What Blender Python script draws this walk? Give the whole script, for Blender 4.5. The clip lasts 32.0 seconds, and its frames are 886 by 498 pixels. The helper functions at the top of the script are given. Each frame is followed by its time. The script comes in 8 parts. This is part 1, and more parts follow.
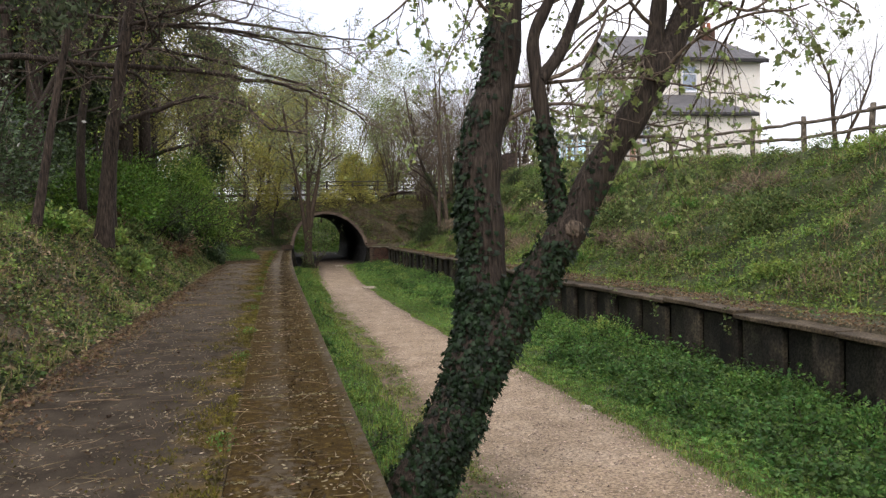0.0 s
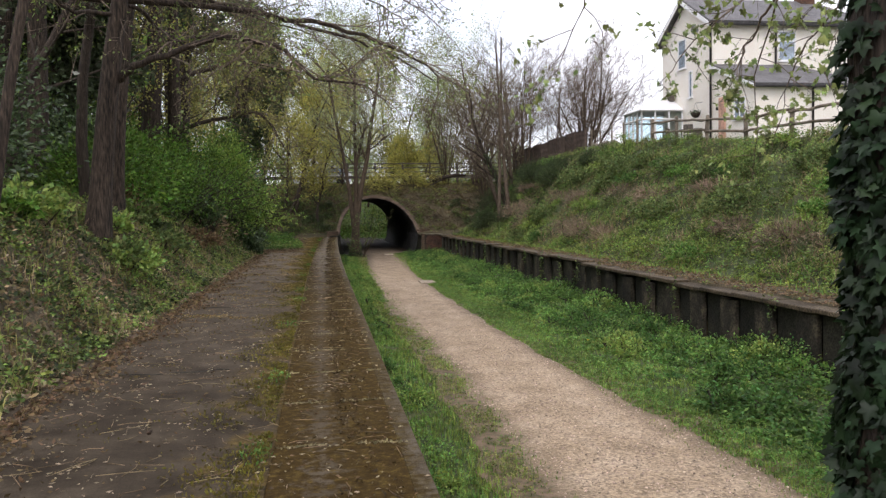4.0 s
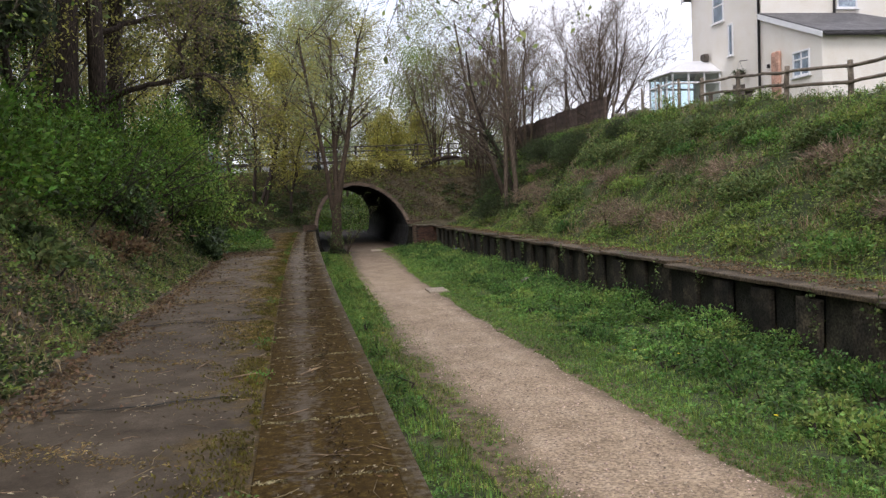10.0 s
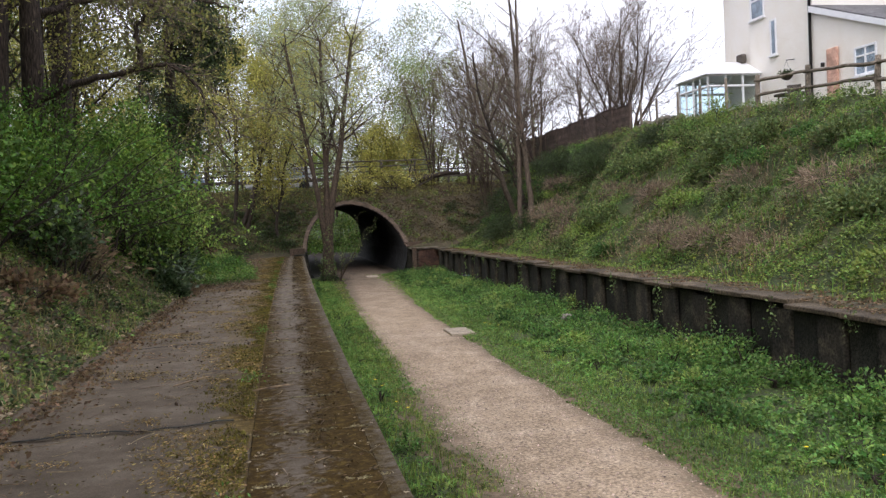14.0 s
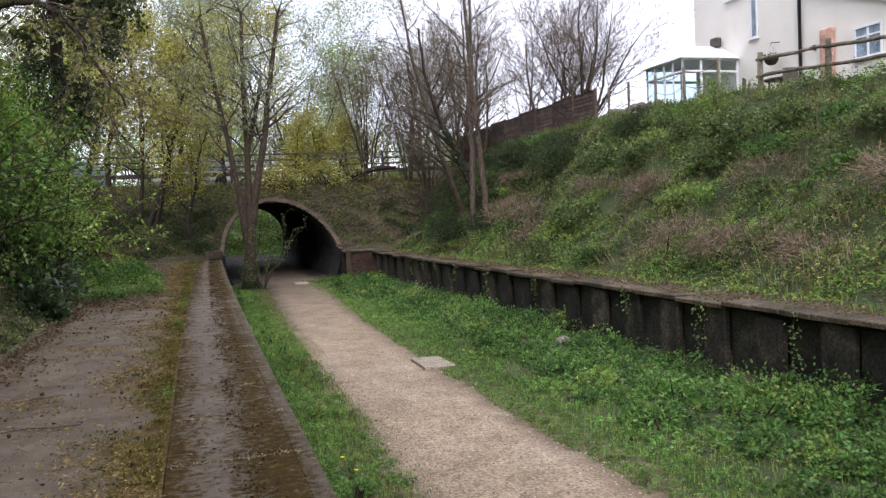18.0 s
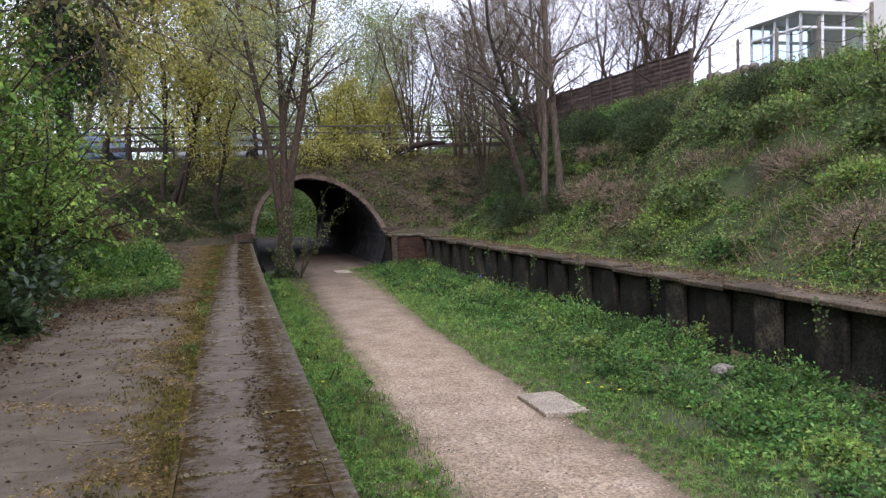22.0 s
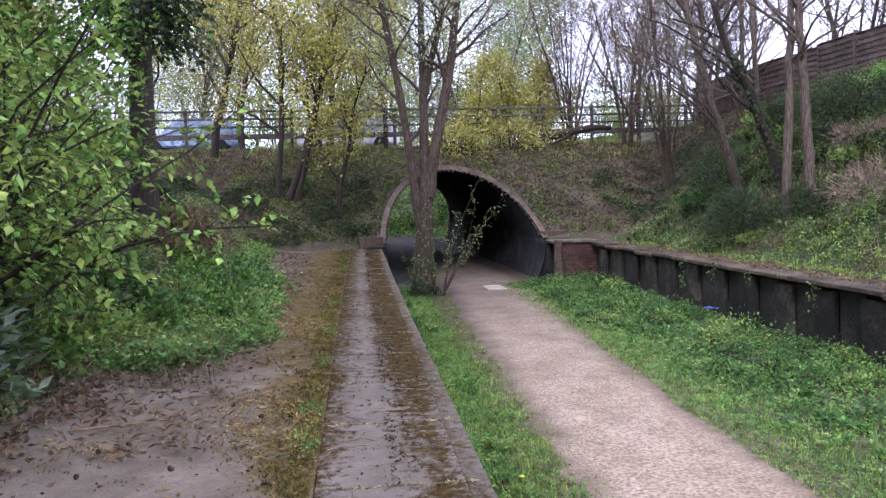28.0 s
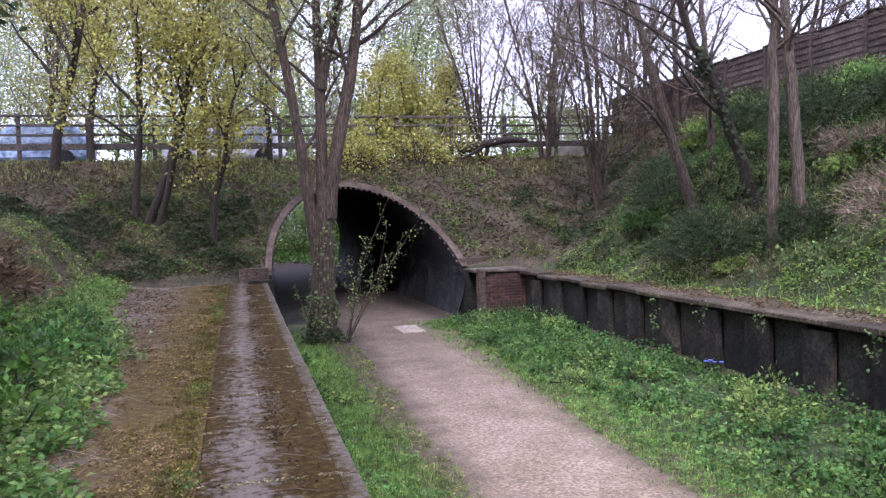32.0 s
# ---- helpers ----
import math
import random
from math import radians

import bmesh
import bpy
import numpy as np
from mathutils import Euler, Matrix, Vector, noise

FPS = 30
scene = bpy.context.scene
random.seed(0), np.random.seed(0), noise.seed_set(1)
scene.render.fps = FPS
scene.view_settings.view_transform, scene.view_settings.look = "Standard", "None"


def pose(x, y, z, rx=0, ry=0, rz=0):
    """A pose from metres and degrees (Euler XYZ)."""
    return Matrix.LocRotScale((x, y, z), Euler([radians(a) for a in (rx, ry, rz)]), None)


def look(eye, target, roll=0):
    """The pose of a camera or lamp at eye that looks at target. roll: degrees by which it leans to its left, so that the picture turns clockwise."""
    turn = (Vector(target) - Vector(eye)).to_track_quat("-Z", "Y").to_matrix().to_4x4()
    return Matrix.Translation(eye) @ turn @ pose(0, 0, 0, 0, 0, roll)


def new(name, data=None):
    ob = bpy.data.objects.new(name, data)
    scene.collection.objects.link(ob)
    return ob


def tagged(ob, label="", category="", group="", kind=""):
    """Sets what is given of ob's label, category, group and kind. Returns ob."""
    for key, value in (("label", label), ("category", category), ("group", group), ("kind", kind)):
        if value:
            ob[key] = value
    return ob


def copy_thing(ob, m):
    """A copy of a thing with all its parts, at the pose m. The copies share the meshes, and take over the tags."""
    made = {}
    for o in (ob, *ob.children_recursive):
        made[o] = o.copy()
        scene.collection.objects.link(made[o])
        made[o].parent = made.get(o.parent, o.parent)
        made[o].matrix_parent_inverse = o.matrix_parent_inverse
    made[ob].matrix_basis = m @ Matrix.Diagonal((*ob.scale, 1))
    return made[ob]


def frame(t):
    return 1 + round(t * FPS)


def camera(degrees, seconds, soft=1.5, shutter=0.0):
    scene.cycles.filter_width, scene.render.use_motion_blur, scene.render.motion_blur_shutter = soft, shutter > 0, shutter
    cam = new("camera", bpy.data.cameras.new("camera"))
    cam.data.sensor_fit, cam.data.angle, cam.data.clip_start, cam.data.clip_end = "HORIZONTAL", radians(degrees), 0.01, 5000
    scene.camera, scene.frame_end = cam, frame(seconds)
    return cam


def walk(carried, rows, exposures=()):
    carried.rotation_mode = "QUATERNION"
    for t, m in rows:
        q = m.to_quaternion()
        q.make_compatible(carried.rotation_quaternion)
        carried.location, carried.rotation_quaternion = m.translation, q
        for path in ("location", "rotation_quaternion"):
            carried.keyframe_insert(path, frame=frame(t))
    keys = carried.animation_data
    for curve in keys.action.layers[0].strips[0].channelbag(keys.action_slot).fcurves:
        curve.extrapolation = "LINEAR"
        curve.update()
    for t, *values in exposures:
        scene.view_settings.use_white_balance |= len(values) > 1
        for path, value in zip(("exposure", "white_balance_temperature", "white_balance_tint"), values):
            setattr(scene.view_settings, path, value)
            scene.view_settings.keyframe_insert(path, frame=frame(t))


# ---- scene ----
cam = camera(57.0, 32.0, soft=1.4)
METRES, EYE, TILT, LEAN, TURN = 36.0, 1.5, -1.7, 1.3, -11.6
ROWS = [
    (0.0, 0.0, 0.0, 0.0, 0.0, 0.0, -0.0),
    (0.5, -0.0029, 0.0155, -0.0, -0.99, -1.44, 1.18),
    (1.0, -0.009, 0.0323, 0.0004, 1.15, -1.79, 0.4),
    (1.5, -0.0118, 0.045, 0.0012, 2.23, -0.43, 1.64),
    (2.0, -0.0152, 0.0625, 0.0019, 5.99, -0.16, 2.31),
    (2.5, -0.0171, 0.0772, 0.0027, 3.15, 0.71, 2.62),
    (3.0, -0.0195, 0.0943, 0.0029, 3.04, -1.7, 1.16),
    (3.5, -0.0229, 0.1095, 0.0028, 3.15, -1.27, -0.44),
    (5.5, -0.0339, 0.173, 0.0045, 1.69, -0.85, 0.72),
    (6.0, -0.038, 0.1888, 0.0052, -2.31, -1.58, 0.77),
    (6.5, -0.0416, 0.2039, 0.0048, -0.76, -2.16, 1.17),
    (7.0, -0.0465, 0.2202, 0.0052, 0.91, -2.66, -0.43),
    (7.5, -0.0498, 0.2355, 0.006, 0.12, -1.44, 1.15),
    (8.0, -0.0536, 0.252, 0.006, 1.99, -0.02, 1.71),
    (8.5, -0.0556, 0.2664, 0.0067, 0.59, -1.28, 1.97),
    (9.0, -0.0583, 0.2834, 0.0072, 1.16, -2.13, 0.12),
    (9.5, -0.0612, 0.2968, 0.0075, -0.0, -2.72, 0.19),
    (10.0, -0.0652, 0.3139, 0.0083, 1.31, -1.9, 1.13),
    (10.5, -0.0691, 0.329, 0.0086, 3.19, -0.15, 0.92),
    (11.0, -0.0716, 0.3462, 0.0094, 2.0, -0.48, 1.94),
    (11.5, -0.0742, 0.3607, 0.0101, 2.1, -0.17, 1.14),
    (12.0, -0.079, 0.3766, 0.0099, 2.06, -0.79, 1.32),
    (12.5, -0.0821, 0.3914, 0.0104, 5.37, -1.33, 1.76),
    (13.0, -0.0855, 0.407, 0.0112, 3.59, -0.28, 1.93),
    (13.5, -0.0881, 0.4223, 0.0116, 2.5, -1.26, 1.68),
    (14.0, -0.0914, 0.4378, 0.012, 0.32, -0.53, 1.55),
    (14.5, -0.0932, 0.4516, 0.0118, -4.85, -0.69, 0.87),
    (16.5, -0.1075, 0.5125, 0.0132, -5.59, -2.13, 0.98),
    (17.0, -0.1094, 0.5297, 0.0135, -5.62, -2.17, 1.56),
    (17.5, -0.1127, 0.5426, 0.014, -5.79, -1.69, 0.26),
    (18.0, -0.1168, 0.5577, 0.0146, -5.45, -0.65, 1.46),
    (18.5, -0.1189, 0.5724, 0.0153, -2.44, -0.55, 1.14),
    (19.0, -0.1224, 0.5868, 0.0159, -4.11, 0.67, 2.12),
    (19.5, -0.1251, 0.6008, 0.0161, -2.8, 1.85, 2.96),
    (20.0, -0.1279, 0.6165, 0.0165, -3.94, 1.89, 2.08),
    (20.5, -0.1304, 0.6309, 0.0173, -5.39, 2.3, 2.63),
    (21.0, -0.1337, 0.6469, 0.0162, -5.02, 1.85, -0.14),
    (21.5, -0.1361, 0.6611, 0.0165, -6.55, -1.45, 0.77),
    (22.0, -0.1389, 0.6784, 0.0173, -3.5, -1.88, 0.68),
    (22.5, -0.1425, 0.6927, 0.018, -3.84, -0.78, 1.29),
    (23.0, -0.1457, 0.7097, 0.0184, -3.81, -1.07, 0.91),
    (23.5, -0.1491, 0.7243, 0.0187, -2.46, -0.41, 1.02),
    (24.0, -0.1514, 0.7406, 0.0196, -1.95, 0.31, 2.27),
    (24.5, -0.1551, 0.7543, 0.0194, -0.39, 0.54, 1.55),
    (25.0, -0.1596, 0.7697, 0.0197, -0.86, -0.24, 1.52),
    (25.5, -0.1614, 0.7832, 0.0205, 1.71, 0.13, 0.49),
    (27.5, -0.1741, 0.8434, 0.021, 1.86, -2.39, 0.06),
    (28.0, -0.1774, 0.8591, 0.0217, 4.77, -2.0, 0.06),
    (28.5, -0.1803, 0.8735, 0.0222, 3.27, -1.53, 0.92),
    (29.0, -0.1832, 0.8896, 0.0227, 2.08, -0.93, 1.04),
    (29.5, -0.1868, 0.9046, 0.0226, 1.06, -0.83, 0.58),
    (30.0, -0.1896, 0.9195, 0.0229, -1.22, -1.3, 1.06),
    (30.5, -0.1931, 0.9352, 0.0232, 1.3, -0.52, -0.76),
    (31.0, -0.1947, 0.9491, 0.024, -0.56, 0.17, -0.59),
    (31.5, -0.1976, 0.9645, 0.0242, -0.55, 0.57, 0.51),
    (32.0, -0.2002, 0.978, 0.0246, -3.5, -0.5, 0.54),
]
walk(cam, [(t, pose(0, 0, EYE, TILT, LEAN, TURN) @ pose(METRES * x, METRES * y, METRES * z, 90 + pitch, roll, yaw)) for t, x, y, z, yaw, pitch, roll in ROWS],
     exposures=[(0.0, 0.02, 6450, 17), (3.0, 0.2, 6400, 17), (7.0, -0.1, 6300, 18), (12.0, 0.15, 6220, 18), (19.0, 0.38, 5980, 19), (20.0, 0.08, 6020, 17), (21.0, -0.15, 5980, 16), (22.0, 0.46, 5770, 22), (25.0, 0.62, 5650, 26), (29.0, 1.1, 5300, 33), (31.0, 1.18, 5300, 34), (32.0, 1.03, 5350, 34)])

# ---- world and sun: bright overcast spring sky ----
world = bpy.data.worlds.new("world")
scene.world = world
world.use_nodes = True
wn, wl = world.node_tree.nodes, world.node_tree.links
wn.clear()
w_out, w_bg = wn.new("ShaderNodeOutputWorld"), wn.new("ShaderNodeBackground")
w_sky, w_mix, w_noise, w_ramp, w_gain = wn.new("ShaderNodeTexSky"), wn.new("ShaderNodeMix"), wn.new("ShaderNodeTexNoise"), wn.new("ShaderNodeValToRGB"), wn.new("ShaderNodeMix")
w_coord = wn.new("ShaderNodeTexCoord")
w_sky.sky_type, w_sky.sun_disc = "NISHITA", False
w_sky.sun_elevation, w_sky.sun_rotation = radians(45), radians(202)
w_gain.data_type, w_gain.blend_type = "RGBA", "MULTIPLY"
w_gain.inputs[0].default_value = 1.0
w_gain.inputs[7].default_value = (0.12, 0.12, 0.12, 1)
w_mix.data_type = "RGBA"
w_mix.inputs[7].default_value = (1.0, 1.02, 1.06, 1)
w_noise.inputs["Scale"].default_value, w_noise.inputs["Detail"].default_value = 2.2, 6
w_ramp.color_ramp.elements[0].position, w_ramp.color_ramp.elements[0].color = 0.30, (0.5, 0.5, 0.5, 1)
w_ramp.color_ramp.elements[1].position, w_ramp.color_ramp.elements[1].color = 0.55, (1, 1, 1, 1)
wl.new(w_coord.outputs["Generated"], w_noise.inputs["Vector"])
wl.new(w_noise.outputs["Fac"], w_ramp.inputs["Fac"])
wl.new(w_ramp.outputs["Color"], w_mix.inputs[0])
wl.new(w_sky.outputs["Color"], w_gain.inputs[6])
wl.new(w_gain.outputs[2], w_mix.inputs[6])
wl.new(w_mix.outputs[2], w_bg.inputs["Color"])
w_bg.inputs["Strength"].default_value = 1.4
wl.new(w_bg.outputs["Background"], w_out.inputs["Surface"])
sun = new("sun", bpy.data.lights.new("sun", "SUN"))
sun.data.energy, sun.data.angle, sun.data.color = 1.15, radians(14), (1.0, 0.95, 0.88)
sun.matrix_world = look((-9, -22, 24), (0, 0, 0))


# ---- materials ----
def material(name, base, dark=None, light=None, scale=3.0, fine=40.0, rough=0.85, bump=0.3, metal=0.0, island=0.0, hue=0.0, spec=0.3, detail=6.0, object_random=0.0, translucent=0.0, cells=0.0, grain=0.6, band=None, cell_vary=0.4, stretch=0.0):
    """A noisy two-scale surface: large stains from dark to light, fine grain, and bump."""
    m = bpy.data.materials.new(name)
    m.use_nodes = True
    n, l = m.node_tree.nodes, m.node_tree.links
    b = n["Principled BSDF"]
    b.inputs["Roughness"].default_value, b.inputs["Metallic"].default_value = rough, metal
    b.inputs["Specular IOR Level"].default_value = spec
    dark = dark or tuple(c * 0.6 for c in base)
    light = light or tuple(min(1, c * 1.35) for c in base)
    geo = n.new("ShaderNodeNewGeometry")
    big, small, ramp, mix = n.new("ShaderNodeTexNoise"), n.new("ShaderNodeTexNoise"), n.new("ShaderNodeValToRGB"), n.new("ShaderNodeMix")
    big.inputs["Scale"].default_value, big.inputs["Detail"].default_value = scale, detail
    small.inputs["Scale"].default_value, small.inputs["Detail"].default_value = fine, 4
    place = geo.outputs["Position"]
    if stretch:
        squash = n.new("ShaderNodeVectorMath")
        squash.operation = "MULTIPLY"
        squash.inputs[1].default_value = (1, 1, stretch)
        l.new(place, squash.inputs[0])
        place = squash.outputs[0]
    l.new(place, big.inputs["Vector"])
    l.new(place, small.inputs["Vector"])
    e = ramp.color_ramp.elements
    e[0].position, e[0].color = 0.32, (*dark, 1)
    e[1].position, e[1].color = 0.68, (*light, 1)
    mid = ramp.color_ramp.elements.new(0.5)
    mid.color = (*base, 1)
    l.new(big.outputs["Fac"], ramp.inputs["Fac"])
    big.inputs["Roughness"].default_value = 0.65
    mix.data_type, mix.blend_type = "RGBA", "OVERLAY"
    mix.inputs[0].default_value = grain
    sharp = n.new("ShaderNodeMapRange")
    sharp.inputs["From Min"].default_value, sharp.inputs["From Max"].default_value = 0.33, 0.67
    l.new(small.outputs["Fac"], sharp.inputs["Value"])
    source = ramp.outputs["Color"]
    if band:
        # a paler worn line along x = band[0], of half width band[1]
        sep, off, absd, mr, nz, addn, bm_ = n.new("ShaderNodeSeparateXYZ"), n.new("ShaderNodeMath"), n.new("ShaderNodeMath"), n.new("ShaderNodeMapRange"), n.new("ShaderNodeTexNoise"), n.new("ShaderNodeMath"), n.new("ShaderNodeMix")
        l.new(geo.outputs["Position"], sep.inputs["Vector"])
        nz.inputs["Scale"].default_value, nz.inputs["Detail"].default_value = 3.0, 5
        l.new(geo.outputs["Position"], nz.inputs["Vector"])
        off.operation, off.inputs[1].default_value = "SUBTRACT", band[0]
        l.new(sep.outputs["X"], off.inputs[0])
        absd.operation = "ABSOLUTE"
        l.new(off.outputs[0], absd.inputs[0])
        addn.operation = "MULTIPLY_ADD"
        addn.inputs[1].default_value, addn.inputs[2].default_value = 0.30, -0.15
        l.new(nz.outputs["Fac"], addn.inputs[0])
        tot = n.new("ShaderNodeMath")
        l.new(absd.outputs[0], tot.inputs[0])
        l.new(addn.outputs[0], tot.inputs[1])
        mr.inputs["From Min"].default_value, mr.inputs["From Max"].default_value = band[1] * 0.3, band[1]
        mr.inputs["To Min"].default_value, mr.inputs["To Max"].default_value = 0.85, 0.0
        l.new(tot.outputs[0], mr.inputs["Value"])
        bm_.data_type = "RGBA"
        bm_.inputs[7].default_value = (*band[2], 1)
        l.new(mr.outputs["Result"], bm_.inputs[0])
        l.new(source, bm_.inputs[6])
        source = bm_.outputs[2]
    l.new(source, mix.inputs[6])
    l.new(sharp.outputs["Result"], mix.inputs[7])
    colour = mix.outputs[2]
    if cells:
        vor, sepc, mrv, mulc = n.new("ShaderNodeTexVoronoi"), n.new("ShaderNodeSeparateColor"), n.new("ShaderNodeMapRange"), n.new("ShaderNodeMix")
        vor.inputs["Scale"].default_value = cells
        l.new(geo.outputs["Position"], vor.inputs["Vector"])
        l.new(vor.outputs["Color"], sepc.inputs["Color"])
        mrv.inputs["To Min"].default_value, mrv.inputs["To Max"].default_value = 1 - cell_vary, 1 + cell_vary
        l.new(sepc.outputs["Red"], mrv.inputs["Value"])
        mulc.data_type, mulc.blend_type = "RGBA", "MULTIPLY"
        mulc.inputs[0].default_value = 1.0
        l.new(colour, mulc.inputs[6])
        l.new(mrv.outputs["Result"], mulc.inputs[7])
        colour = mulc.outputs[2]
    if island or hue or object_random:
        hsv = n.new("ShaderNodeHueSaturation")
        src = geo.outputs["Random Per Island"]
        if object_random:
            src = n.new("ShaderNodeObjectInfo").outputs["Random"]
        vmap, hmap = n.new("ShaderNodeMapRange"), n.new("ShaderNodeMapRange")
        amount = island or object_random
        vmap.inputs["To Min"].default_value, vmap.inputs["To Max"].default_value = 1 - amount, 1 + amount
        hmap.inputs["To Min"].default_value, hmap.inputs["To Max"].default_value = 0.5 - hue, 0.5 + hue
        mul = n.new("ShaderNodeMath")
        mul.operation = "MULTIPLY"
        mul.inputs[1].default_value = 7.31
        frac = n.new("ShaderNodeMath")
        frac.operation = "FRACT"
        l.new(src, mul.inputs[0])
        l.new(mul.outputs[0], frac.inputs[0])
        l.new(src, vmap.inputs["Value"])
        l.new(frac.outputs[0], hmap.inputs["Value"])
        l.new(vmap.outputs["Result"], hsv.inputs["Value"])
        l.new(hmap.outputs["Result"], hsv.inputs["Hue"])
        l.new(colour, hsv.inputs["Color"])
        colour = hsv.outputs["Color"]
    l.new(colour, b.inputs["Base Color"])
    if bump:
        bp = n.new("ShaderNodeBump")
        bp.inputs["Strength"].default_value, bp.inputs["Distance"].default_value = bump, 0.02
        l.new(small.outputs["Fac"], bp.inputs["Height"])
        l.new(bp.outputs["Normal"], b.inputs["Normal"])
    if translucent:
        tr, ms = n.new("ShaderNodeBsdfTranslucent"), n.new("ShaderNodeMixShader")
        ms.inputs[0].default_value = translucent
        l.new(colour, tr.inputs["Color"])
        l.new(b.outputs["BSDF"], ms.inputs[1])
        l.new(tr.outputs["BSDF"], ms.inputs[2])
        l.new(ms.outputs["Shader"], n["Material Output"].inputs["Surface"])
    return m


def leafy(name, base, vary=0.3, hue=0.03, rough=0.6, spec=0.3):
    return material(name, base, tuple(c * 0.7 for c in base), tuple(c * 1.3 for c in base), scale=0.5, fine=9, rough=rough, bump=0, island=vary, hue=hue, spec=spec, translucent=0.35)


